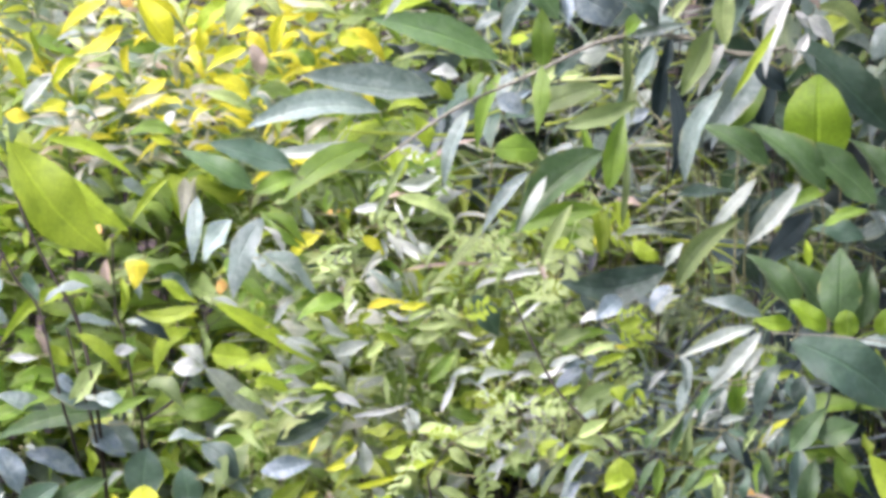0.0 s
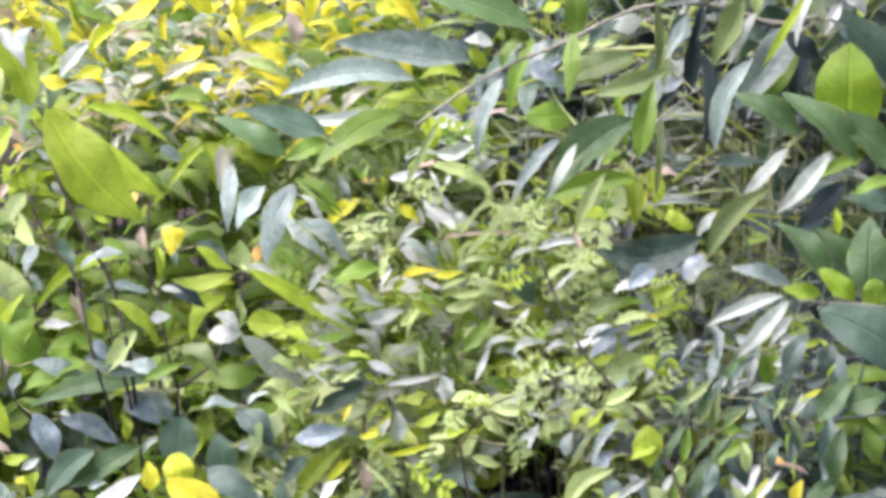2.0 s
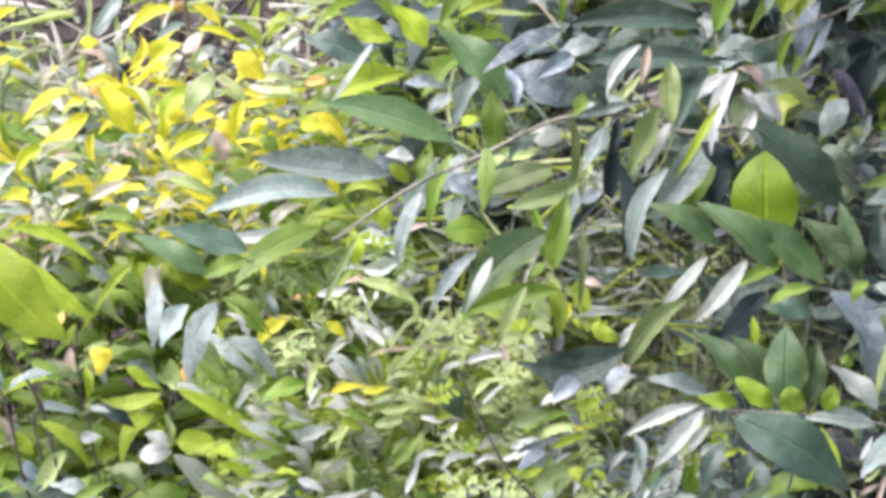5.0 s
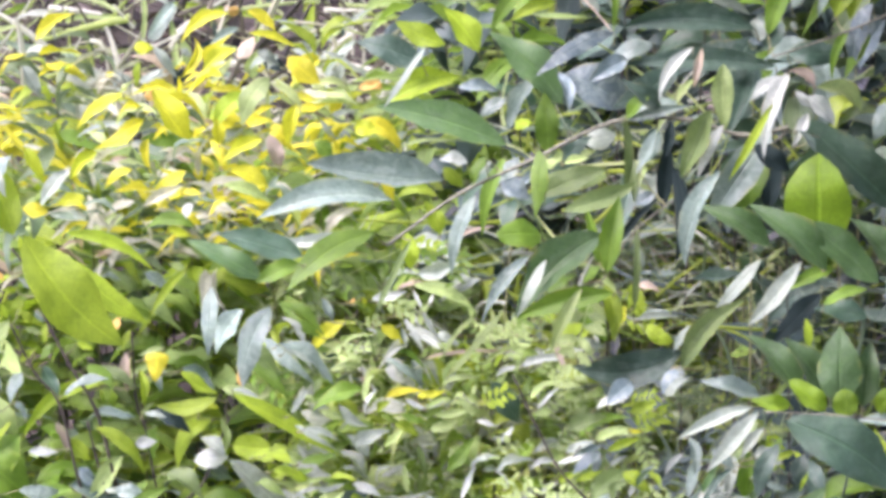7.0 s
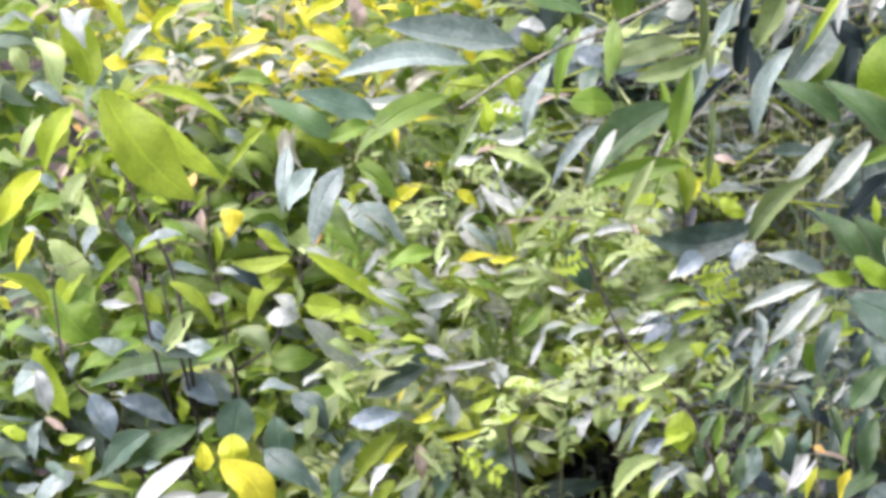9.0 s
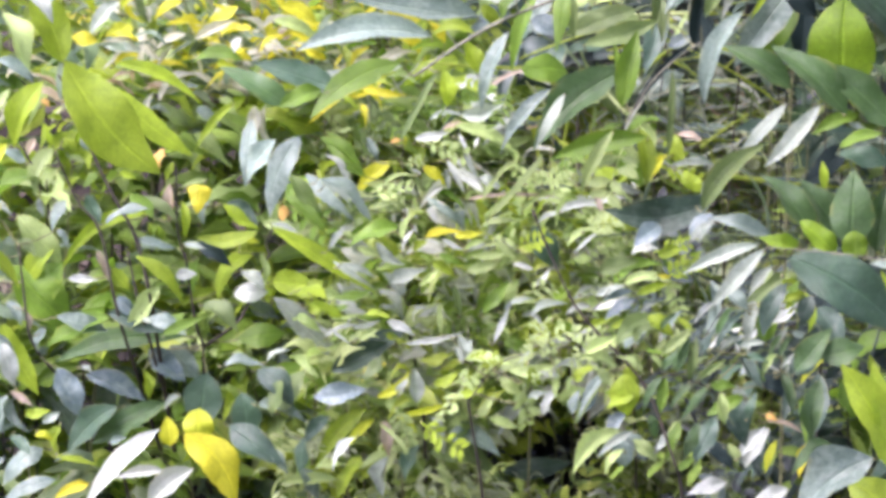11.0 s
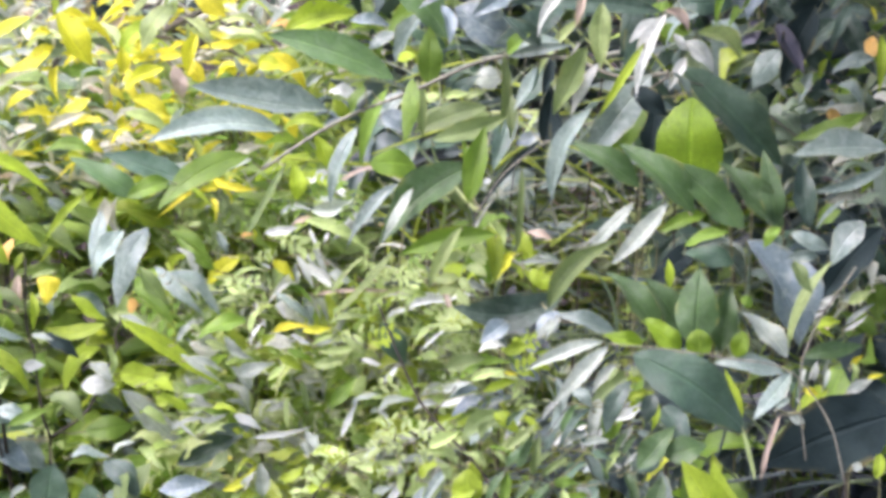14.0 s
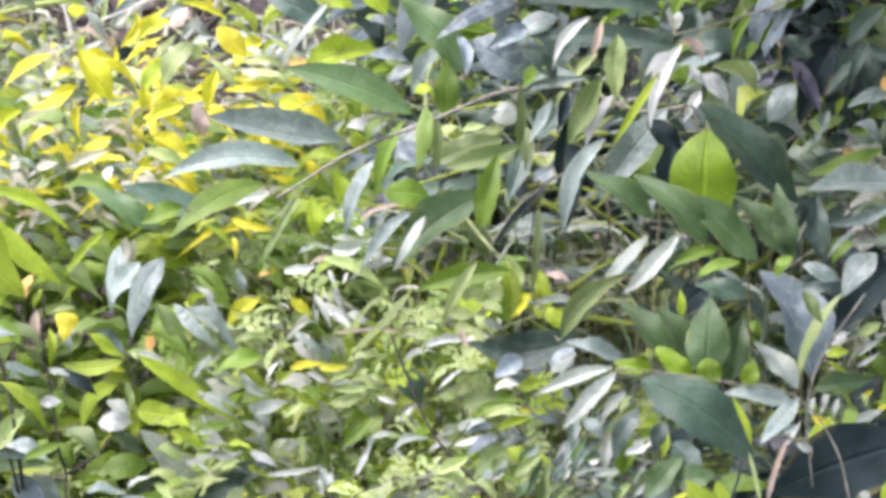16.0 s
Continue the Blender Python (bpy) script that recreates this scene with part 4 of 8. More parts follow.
leaf("Wl", -0.017, 8.500, 1.105, 0.013, 8.500, 1.084, 0.018, -24, 0.06)
leaf("Yl", -0.027, 8.500, 1.129, 0.034, 8.500, 1.108, 0.014, -26, -0.06)
leaf("Le", -0.034, 8.450, 1.054, -0.077, 8.450, 1.009, 0.029, 26, 0.06)
leaf("Ye", -0.072, 8.450, 0.986, -0.075, 8.450, 1.021, 0.020, 8, 0.03)
leaf("Ye", 0.121, 8.450, 1.014, 0.176, 8.450, 0.970, 0.026, -26, -0.06)
leaf("Ge", 0.058, 8.450, 0.984, 0.082, 8.450, 0.967, 0.026, -26, 0.03)
leaf("Ol", 0.118, 8.500, 1.052, 0.148, 8.500, 1.057, 0.014, -26, 0.03)
leaf("Te", -0.005, 8.450, 0.996, 0.012, 8.450, 0.952, 0.026, -26, 0.04)
leaf("Ye", -0.154, 8.343, 1.073, -0.105, 8.336, 1.006, 0.040, -26, 0.06)
leaf("Ve", 0.003, 8.248, 1.096, -0.039, 8.253, 1.032, 0.033, 26, 0.03)
leaf("Ye", 0.025, 8.404, 1.105, 0.068, 8.402, 1.069, 0.035, -26, 0.04)
leaf("Yl", -0.056, 8.543, 1.152, -0.122, 8.542, 1.114, 0.020, 26, 0.14)
leaf("Yl", -0.033, 8.635, 1.147, 0.006, 8.635, 1.117, 0.019, -26, -0.10)
leaf("Yl", -0.049, 8.620, 1.095, -0.098, 8.620, 1.066, 0.022, 26, 0.10)
leaf("Yl", -0.198, 8.456, 1.056, -0.264, 8.455, 1.009, 0.021, 26, 0.10)
leaf("Yl", -0.010, 8.340, 1.004, -0.065, 8.330, 0.974, 0.023, 26, 0.10)
leaf("Yl", -0.119, 8.515, 0.943, -0.173, 8.516, 0.895, 0.023, 26, 0.05)
leaf("Yl", -0.057, 8.405, 0.955, -0.004, 8.400, 0.930, 0.026, -26, -0.10)
leaf("Yl", 0.038, 8.226, 1.062, 0.025, 8.226, 1.007, 0.022, 8, 0.04)
leaf("Wl", -0.340, 8.580, 1.085, -0.314, 8.580, 1.039, 0.023, -24, 0.04)
leaf("Wl", -0.314, 8.648, 0.871, -0.240, 8.646, 0.854, 0.019, -24, -0.04)
leaf("We", -0.033, 8.958, 1.078, -0.059, 8.957, 1.045, 0.016, 19, -0.08)
leaf("Oo", -0.062, 8.953, 1.123, -0.057, 8.955, 1.108, 0.016, -15, -0.01)
leaf("Tl", -0.068, 8.971, 1.123, -0.073, 8.968, 1.114, 0.009, 16, -0.00)
leaf("Wl", 0.001, 8.950, 1.053, -0.015, 8.940, 1.030, 0.012, 23, -0.01)
leaf("Vl", -0.037, 9.011, 1.013, -0.028, 9.001, 1.055, 0.023, -6, -0.06)
leaf("Ye", 0.064, 8.907, 1.051, 0.013, 8.908, 1.041, 0.026, 23, -0.09)
leaf("Ye", 0.051, 8.909, 1.052, 0.024, 8.884, 1.018, 0.036, 20, 0.02)
leaf("Wl", 0.022, 8.919, 1.063, 0.078, 8.901, 1.049, 0.011, -17, 0.00)
leaf("Wl", 0.077, 8.944, 1.043, 0.141, 8.953, 1.015, 0.010, -43, 0.04)
leaf("Wl", 0.114, 8.966, 1.067, 0.077, 8.972, 1.044, 0.014, 41, -0.07)
leaf("Wl", 0.093, 8.965, 1.040, 0.084, 8.969, 0.999, 0.016, 26, -0.03)
leaf("Wl", -0.148, 8.949, 1.038, -0.184, 8.934, 1.021, 0.014, 29, -0.03)
leaf("Ll", -0.195, 8.948, 1.048, -0.201, 8.951, 1.008, 0.015, 31, 0.03)
leaf("Vl", -0.135, 8.972, 1.076, -0.128, 8.973, 1.035, 0.017, -17, -0.05)
leaf("We", -0.135, 8.964, 1.064, -0.123, 8.962, 1.052, 0.012, -12, 0.05)
leaf("Ye", -0.244, 8.950, 1.029, -0.232, 8.947, 1.033, 0.010, -21, 0.00)
leaf("We", -0.230, 8.966, 1.031, -0.214, 8.960, 1.019, 0.015, -19, 0.11)
leaf("Ye", -0.161, 8.837, 1.026, -0.140, 8.827, 1.010, 0.022, -36, 0.02)
leaf("Ol", -0.188, 8.922, 1.006, -0.172, 8.920, 0.995, 0.021, -30, -0.04)
leaf("Ll", -0.179, 8.951, 0.983, -0.162, 8.953, 0.964, 0.016, -22, 0.01)
leaf("Sl", -0.246, 8.933, 0.953, -0.272, 8.922, 0.941, 0.010, 35, 0.00)
leaf("Gl", -0.311, 8.935, 0.953, -0.244, 8.929, 0.927, 0.025, -42, 0.06)
leaf("Ll", -0.319, 8.953, 0.965, -0.309, 8.946, 0.921, 0.018, -35, -0.02)
leaf("Sl", -0.195, 8.933, 0.945, -0.139, 8.949, 0.957, 0.015, -36, -0.05)
leaf("Ge", -0.131, 8.940, 0.933, -0.195, 8.924, 0.942, 0.024, 12, -0.02)
leaf("Wl", -0.191, 8.940, 0.924, -0.209, 8.946, 0.936, 0.015, 39, -0.01)
leaf("Sl", -0.209, 8.951, 0.919, -0.160, 8.945, 0.926, 0.016, -32, 0.02)
leaf("Ml", -0.163, 8.944, 0.910, -0.118, 8.928, 0.918, 0.024, -45, 0.04)
leaf("Tl", -0.241, 8.943, 0.909, -0.209, 8.937, 0.911, 0.010, -16, -0.02)
leaf("Yl", -0.204, 8.926, 0.904, -0.237, 8.924, 0.883, 0.015, 15, -0.14)
leaf("Le", -0.226, 8.934, 0.882, -0.238, 8.931, 0.865, 0.019, 38, -0.02)
leaf("We", -0.198, 8.941, 0.904, -0.169, 8.936, 0.874, 0.018, -27, -0.01)
leaf("We", -0.195, 8.933, 0.881, -0.177, 8.934, 0.858, 0.016, -17, 0.06)
leaf("Tl", -0.202, 8.938, 0.901, -0.172, 8.932, 0.886, 0.016, -20, 0.05)
leaf("Ye", -0.116, 8.789, 0.912, -0.108, 8.789, 0.894, 0.014, -14, -0.06)
leaf("Wl", -0.126, 8.938, 0.873, -0.143, 8.928, 0.842, 0.014, 31, 0.06)
leaf("Wl", -0.112, 8.931, 0.873, -0.107, 8.932, 0.840, 0.013, -10, 0.05)
leaf("Vl", -0.120, 8.937, 0.918, -0.109, 8.927, 0.889, 0.014, -29, -0.01)
leaf("Vl", -0.141, 8.954, 0.937, -0.115, 8.943, 0.907, 0.016, -14, -0.07)
leaf("Ll", -0.114, 8.933, 0.989, -0.091, 8.927, 1.007, 0.013, -13, 0.11)
leaf("Se", -0.106, 8.945, 0.979, -0.117, 8.943, 0.994, 0.014, 10, 0.07)
leaf("Ve", -0.033, 8.844, 0.983, -0.078, 8.835, 0.938, 0.020, 31, -0.05)
leaf("Wl", -0.043, 8.825, 0.968, -0.076, 8.826, 0.945, 0.011, 34, -0.01)
leaf("We", -0.002, 8.937, 0.930, -0.025, 8.928, 0.906, 0.018, 41, 0.03)
leaf("Ye", -0.010, 8.898, 0.959, 0.019, 8.890, 0.929, 0.028, -23, 0.05)
leaf("Wl", 0.025, 8.955, 0.965, 0.040, 8.961, 0.981, 0.011, -24, -0.03)
leaf("Vl", 0.051, 8.934, 0.983, 0.082, 8.939, 0.958, 0.013, -20, -0.00)
leaf("Yl", 0.019, 8.961, 0.992, 0.075, 8.941, 0.981, 0.014, -34, 0.03)
leaf("Yl", 0.120, 8.940, 0.997, 0.067, 8.919, 0.984, 0.016, 37, 0.01)
leaf("Vl", 0.068, 8.941, 0.995, 0.132, 8.919, 1.007, 0.011, -20, -0.03)
leaf("Oo", 0.124, 8.937, 1.012, 0.148, 8.929, 1.004, 0.017, -26, -0.04)
leaf("Wl", 0.074, 8.954, 0.965, 0.114, 8.960, 0.947, 0.013, -15, 0.15)
leaf("Wl", 0.082, 8.940, 0.950, 0.105, 8.929, 0.914, 0.016, -32, 0.00)
leaf("Wl", 0.066, 8.949, 0.950, 0.081, 8.950, 0.916, 0.015, -34, -0.06)
leaf("Wl", 0.130, 8.924, 0.934, 0.081, 8.913, 0.913, 0.010, 28, 0.02)
leaf("Wl", 0.032, 8.946, 0.943, 0.059, 8.953, 0.949, 0.010, -40, -0.07)
leaf("Le", 0.044, 8.938, 0.928, 0.082, 8.933, 0.909, 0.022, -36, 0.10)
leaf("We", 0.160, 8.939, 0.922, 0.183, 8.931, 0.940, 0.013, -20, -0.07)
leaf("Yl", -0.025, 8.919, 0.876, -0.002, 8.916, 0.855, 0.013, -37, 0.02)
leaf("Ll", -0.076, 8.917, 0.845, -0.032, 8.921, 0.839, 0.015, -27, -0.01)
leaf("Yl", -0.089, 8.927, 0.882, -0.094, 8.919, 0.853, 0.010, 32, 0.06)
leaf("Yl", -0.055, 8.927, 0.896, -0.082, 8.922, 0.885, 0.010, 18, -0.07)
leaf("Te", -0.085, 8.920, 0.899, -0.068, 8.922, 0.884, 0.014, -21, -0.03)
leaf("Wl", 0.018, 8.927, 0.873, 0.040, 8.923, 0.861, 0.013, -19, -0.03)
leaf("Vl", 0.022, 8.932, 0.884, 0.048, 8.927, 0.876, 0.017, -38, -0.02)
leaf("Le", 0.046, 8.726, 0.893, 0.085, 8.724, 0.886, 0.016, -36, -0.07)
leaf("Ll", -0.298, 8.933, 0.885, -0.307, 8.930, 0.859, 0.013, 14, -0.02)
leaf("Yo", -0.308, 8.941, 0.864, -0.286, 8.940, 0.849, 0.015, -14, 0.00)
leaf("Oe", -0.276, 8.980, 0.877, -0.293, 8.967, 0.855, 0.033, 34, -0.00)
leaf("Sl", -0.232, 8.917, 0.859, -0.276, 8.909, 0.854, 0.015, 26, 0.02)
leaf("Wl", -0.163, 8.941, 0.845, -0.219, 8.945, 0.859, 0.015, 35, 0.02)
leaf("Wl", -0.104, 8.718, 0.896, -0.109, 8.721, 0.856, 0.016, 37, -0.05)
leaf("Ye", -0.096, 8.724, 0.919, -0.092, 8.719, 0.872, 0.017, -22, -0.01)
leaf("Ve", -0.064, 8.771, 0.879, -0.013, 8.771, 0.832, 0.030, -37, -0.03)
leaf("Vl", -0.210, 8.633, 0.869, -0.246, 8.618, 0.843, 0.017, 32, 0.03)
leaf("Ve", -0.477, 8.623, 0.902, -0.452, 8.624, 0.865, 0.029, -15, 0.02)
leaf("Le", -0.452, 8.738, 0.939, -0.494, 8.719, 0.915, 0.022, 21, -0.11)
leaf("Wl", -0.452, 8.724, 0.923, -0.485, 8.718, 0.941, 0.014, 50, -0.06)
leaf("We", -0.196, 8.737, 0.902, -0.178, 8.736, 0.880, 0.019, -17, -0.03)
leaf("Wl", -0.235, 8.728, 0.887, -0.201, 8.728, 0.869, 0.015, -32, -0.05)
leaf("Me", -0.261, 8.617, 0.837, -0.202, 8.606, 0.831, 0.026, -52, 0.05)
leaf("Sl", -0.237, 8.612, 0.809, -0.178, 8.606, 0.824, 0.019, -47, -0.02)
leaf("Vl", -0.146, 8.506, 0.818, -0.120, 8.497, 0.798, 0.014, -37, -0.06)
leaf("Gl", -0.196, 8.643, 0.809, -0.238, 8.637, 0.827, 0.022, 20, -0.07)
leaf("Se", -0.183, 8.630, 0.790, -0.149, 8.610, 0.767, 0.019, -16, 0.02)
leaf("Me", -0.195, 8.632, 0.763, -0.239, 8.640, 0.795, 0.023, 24, -0.05)
leaf("Sl", -0.254, 8.507, 0.805, -0.212, 8.509, 0.797, 0.019, -43, -0.07)
leaf("Gl", -0.180, 8.594, 0.809, -0.141, 8.587, 0.834, 0.016, -20, -0.02)
leaf("Wl", -0.037, 8.883, 1.039, 0.000, 8.881, 1.056, 0.015, -50, -0.04)
leaf("We", -0.219, 8.861, 1.041, -0.203, 8.860, 1.018, 0.014, -33, -0.02)
leaf("Sl", -0.141, 8.911, 1.134, -0.181, 8.899, 1.086, 0.018, 16, -0.01)
leaf("Se", -0.052, 8.926, 1.095, -0.094, 8.918, 1.075, 0.016, 31, -0.04)
leaf("Wl", 0.000, 8.916, 1.105, 0.041, 8.921, 1.089, 0.010, -38, 0.05)
leaf("Wl", 0.063, 8.863, 1.065, 0.132, 8.833, 1.028, 0.011, -34, -0.01)
leaf("Wl", 0.088, 8.846, 1.056, 0.069, 8.824, 1.010, 0.018, 41, 0.04)
leaf("Wn", -0.282, 8.838, 0.954, -0.183, 8.801, 0.972, 0.009, -30, -0.07)
leaf("Wn", -0.077, 8.822, 0.952, -0.042, 8.832, 0.975, 0.008, -26, 0.00)
leaf("Wl", 0.060, 8.820, 0.973, 0.084, 8.824, 0.938, 0.011, -12, 0.00)
leaf("Wl", 0.074, 8.848, 0.975, 0.117, 8.850, 0.983, 0.010, -20, -0.01)
leaf("Wl", -0.192, 8.853, 1.028, -0.158, 8.839, 1.050, 0.013, -35, 0.05)
# Three blackish leaves behind the yellow ones give the gaps their shade.
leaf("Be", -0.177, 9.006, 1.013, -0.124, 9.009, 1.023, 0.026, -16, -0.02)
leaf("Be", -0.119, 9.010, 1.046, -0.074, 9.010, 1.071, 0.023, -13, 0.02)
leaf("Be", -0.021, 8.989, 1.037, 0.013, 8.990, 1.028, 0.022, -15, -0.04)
leaf("Wl", 0.091, 8.959, 1.085, 0.136, 8.957, 1.116, 0.008, -25, 0.01)

plant("tall_stemmed_shrub", "shrub with dark thin stems and drooping lime leaves", "shrub")
stem(0.0030, (-0.348, 8.343, 0.866), (-0.327, 8.339, 0.836), (-0.306, 8.331, 0.775), (-0.275, 8.322, 0.711), (-0.241, 8.313, 0.649), (-0.218, 8.299, 0.553), (-0.210, 8.382, 0.445), (-0.205, 8.516, 0.329))
stem(0.0024, (-0.351, 8.329, 0.764), (-0.321, 8.320, 0.701), (-0.290, 8.314, 0.660), (-0.267, 8.300, 0.560), (-0.248, 8.344, 0.478), (-0.224, 8.516, 0.329))
stem(0.0024, (-0.253, 8.311, 0.636), (-0.241, 8.303, 0.582), (-0.222, 8.304, 0.512), (-0.214, 8.379, 0.447))
stem(0.0024, (-0.399, 8.312, 0.641), (-0.391, 8.303, 0.581), (-0.382, 8.295, 0.520), (-0.359, 8.355, 0.468), (-0.306, 8.433, 0.401), (-0.292, 8.518, 0.328))
stem(0.0019, (-0.399, 8.331, 0.778), (-0.379, 8.326, 0.741), (-0.370, 8.322, 0.715))
leaf("Le", -0.351, 8.440, 0.871, -0.399, 8.440, 0.985, 0.052, 26, 0.03)
leaf("Hl", -0.384, 8.280, 0.996, -0.347, 8.280, 0.942, 0.025, -36, 0.03)
leaf("Gl", -0.105, 8.400, 0.881, -0.176, 8.400, 0.879, 0.022, 26, 0.14)
leaf("Yl", -0.142, 8.400, 0.879, -0.108, 8.400, 0.868, 0.016, -26, 0.04)
leaf("Le", -0.376, 8.435, 0.847, -0.421, 8.435, 0.756, 0.039, 26, 0.05)
leaf("Ye", -0.402, 8.200, 0.792, -0.460, 8.200, 0.716, 0.039, 26, 0.05)
leaf("Vl", -0.403, 8.250, 0.859, -0.436, 8.250, 0.792, 0.019, 26, 0.05)
leaf("Ll", -0.116, 8.400, 0.826, -0.172, 8.400, 0.756, 0.015, 26, 0.05)
leaf("Ve", -0.412, 8.435, 0.664, -0.350, 8.435, 0.600, 0.042, -26, 0.05)
leaf("Yl", -0.411, 8.200, 0.712, -0.437, 8.200, 0.657, 0.020, 26, 0.05)
leaf("Ll", -0.463, 8.220, 0.649, -0.388, 8.220, 0.593, 0.023, -26, -0.15)
leaf("Le", -0.361, 8.434, 0.623, -0.403, 8.434, 0.558, 0.031, 26, 0.06)
leaf("Ge", -0.352, 8.440, 0.601, -0.388, 8.440, 0.530, 0.054, 26, 0.03)
leaf("Ll", -0.242, 8.300, 0.630, -0.175, 8.300, 0.565, 0.023, -26, -0.08)
leaf("Le", -0.279, 8.350, 0.606, -0.253, 8.350, 0.577, 0.023, -26, 0.03)
leaf("Ce", -0.265, 8.300, 0.576, -0.239, 8.300, 0.549, 0.023, -34, 0.04)
leaf("Se", -0.418, 8.430, 0.489, -0.461, 8.430, 0.450, 0.037, 34, 0.05)
leaf("Le", -0.316, 8.083, 0.916, -0.192, 8.090, 0.769, 0.086, -26, 0.06)
leaf("Le", -0.286, 8.370, 0.851, -0.170, 8.378, 0.755, 0.038, -26, 0.05)
leaf("Ll", -0.279, 8.417, 0.875, -0.160, 8.418, 0.820, 0.022, -26, -0.06)
leaf("Ll", -0.220, 8.354, 0.681, -0.345, 8.354, 0.604, 0.023, 26, 0.14)
leaf("Ce", -0.346, 8.300, 0.478, -0.314, 8.300, 0.413, 0.041, -26, 0.04)
leaf("Ce", -0.313, 8.350, 0.462, -0.231, 8.350, 0.427, 0.033, -26, -0.04)
leaf("Se", -0.347, 8.300, 0.547, -0.279, 8.300, 0.530, 0.027, -34, 0.03)
leaf("Ge", -0.423, 8.435, 0.595, -0.335, 8.435, 0.510, 0.063, -26, 0.05)
leaf("Le", -0.433, 8.430, 0.517, -0.382, 8.430, 0.419, 0.034, -26, 0.05)
leaf("He", -0.410, 8.200, 0.527, -0.393, 8.200, 0.469, 0.030, -24, 0.05)
leaf("Hl", -0.332, 8.300, 0.599, -0.291, 8.300, 0.597, 0.014, -24, 0.02)
leaf("Se", -0.378, 8.435, 0.345, -0.437, 8.435, 0.294, 0.033, 34, 0.04)
leaf("Sl", -0.343, 8.250, 0.336, -0.423, 8.250, 0.299, 0.024, 34, 0.04)
leaf("Sl", -0.342, 8.336, 0.991, -0.370, 8.326, 0.954, 0.031, 55, -0.02)
leaf("Vl", -0.429, 8.402, 0.943, -0.386, 8.372, 0.865, 0.041, -46, 0.06)
leaf("Gl", -0.371, 8.325, 0.731, -0.440, 8.318, 0.703, 0.036, 61, -0.05)
leaf("Wl", -0.437, 8.317, 0.699, -0.406, 8.303, 0.684, 0.013, -55, 0.01)
leaf("Ol", -0.370, 8.332, 0.835, -0.359, 8.331, 0.824, 0.010, -23, -0.07)
leaf("Sl", -0.431, 8.349, 0.886, -0.379, 8.355, 0.855, 0.023, -33, -0.03)
leaf("Ll", -0.345, 8.360, 0.805, -0.365, 8.354, 0.810, 0.010, 27, -0.04)
leaf("Ll", -0.342, 8.348, 0.781, -0.321, 8.349, 0.764, 0.017, -61, -0.03)
leaf("Ll", -0.355, 8.335, 0.773, -0.362, 8.332, 0.795, 0.010, 23, -0.08)
leaf("Vl", -0.307, 8.330, 0.803, -0.286, 8.326, 0.786, 0.014, -42, -0.01)
leaf("Wl", -0.323, 8.325, 0.813, -0.340, 8.322, 0.830, 0.012, 41, 0.00)
leaf("Sl", -0.320, 8.363, 0.779, -0.308, 8.360, 0.762, 0.010, -22, 0.07)
leaf("Vl", -0.314, 8.353, 0.749, -0.335, 8.349, 0.757, 0.011, 35, 0.02)
leaf("Ll", -0.303, 8.337, 0.768, -0.306, 8.328, 0.740, 0.011, 11, 0.09)
leaf("Vl", -0.354, 8.337, 0.769, -0.378, 8.315, 0.707, 0.037, 41, 0.01)
leaf("Tl", -0.378, 8.339, 0.782, -0.389, 8.337, 0.757, 0.013, 15, 0.05)
leaf("Ll", -0.341, 8.334, 0.713, -0.317, 8.332, 0.734, 0.014, -37, 0.01)
leaf("Gl", -0.294, 8.338, 0.737, -0.315, 8.336, 0.716, 0.019, 55, 0.02)
leaf("Sl", -0.393, 8.354, 0.747, -0.425, 8.350, 0.765, 0.018, 26, 0.04)
leaf("Sl", -0.342, 8.373, 0.694, -0.358, 8.351, 0.656, 0.022, 29, 0.05)
leaf("Al", -0.312, 8.352, 0.705, -0.290, 8.332, 0.667, 0.026, -40, 0.05)
leaf("Wl", -0.375, 8.339, 0.701, -0.366, 8.325, 0.677, 0.012, -32, 0.04)
leaf("Ll", -0.263, 8.302, 0.742, -0.240, 8.303, 0.733, 0.011, -20, 0.02)
leaf("Gl", -0.251, 8.327, 0.709, -0.217, 8.308, 0.679, 0.029, -49, -0.06)
leaf("Ml", -0.246, 8.359, 0.696, -0.188, 8.340, 0.675, 0.022, -36, -0.07)
leaf("Sl", -0.282, 8.297, 0.674, -0.220, 8.277, 0.697, 0.026, -60, -0.12)
leaf("Sl", -0.244, 8.323, 0.648, -0.187, 8.329, 0.639, 0.018, -45, 0.06)
leaf("Yl", -0.417, 8.292, 0.630, -0.470, 8.300, 0.623, 0.018, 50, -0.06)
leaf("Yl", -0.465, 8.273, 0.613, -0.448, 8.272, 0.593, 0.014, -33, 0.09)
leaf("Vl", -0.439, 8.328, 0.592, -0.414, 8.322, 0.597, 0.010, -33, 0.10)
leaf("Tl", -0.426, 8.336, 0.592, -0.419, 8.332, 0.571, 0.010, -44, -0.00)
leaf("Gl", -0.458, 8.319, 0.546, -0.430, 8.327, 0.578, 0.024, -46, -0.06)
leaf("Sl", -0.418, 8.336, 0.561, -0.395, 8.316, 0.532, 0.018, -32, -0.04)
leaf("Tl", -0.385, 8.295, 0.553, -0.382, 8.297, 0.528, 0.008, -28, -0.05)
leaf("Ml", -0.402, 8.335, 0.646, -0.376, 8.316, 0.624, 0.017, -26, -0.07)
leaf("Sl", -0.349, 8.354, 0.658, -0.337, 8.339, 0.636, 0.016, -44, -0.10)
leaf("Tl", -0.297, 8.341, 0.631, -0.280, 8.337, 0.589, 0.017, -35, 0.00)
leaf("De", -0.279, 8.306, 0.551, -0.170, 8.315, 0.531, 0.038, -20, -0.00)
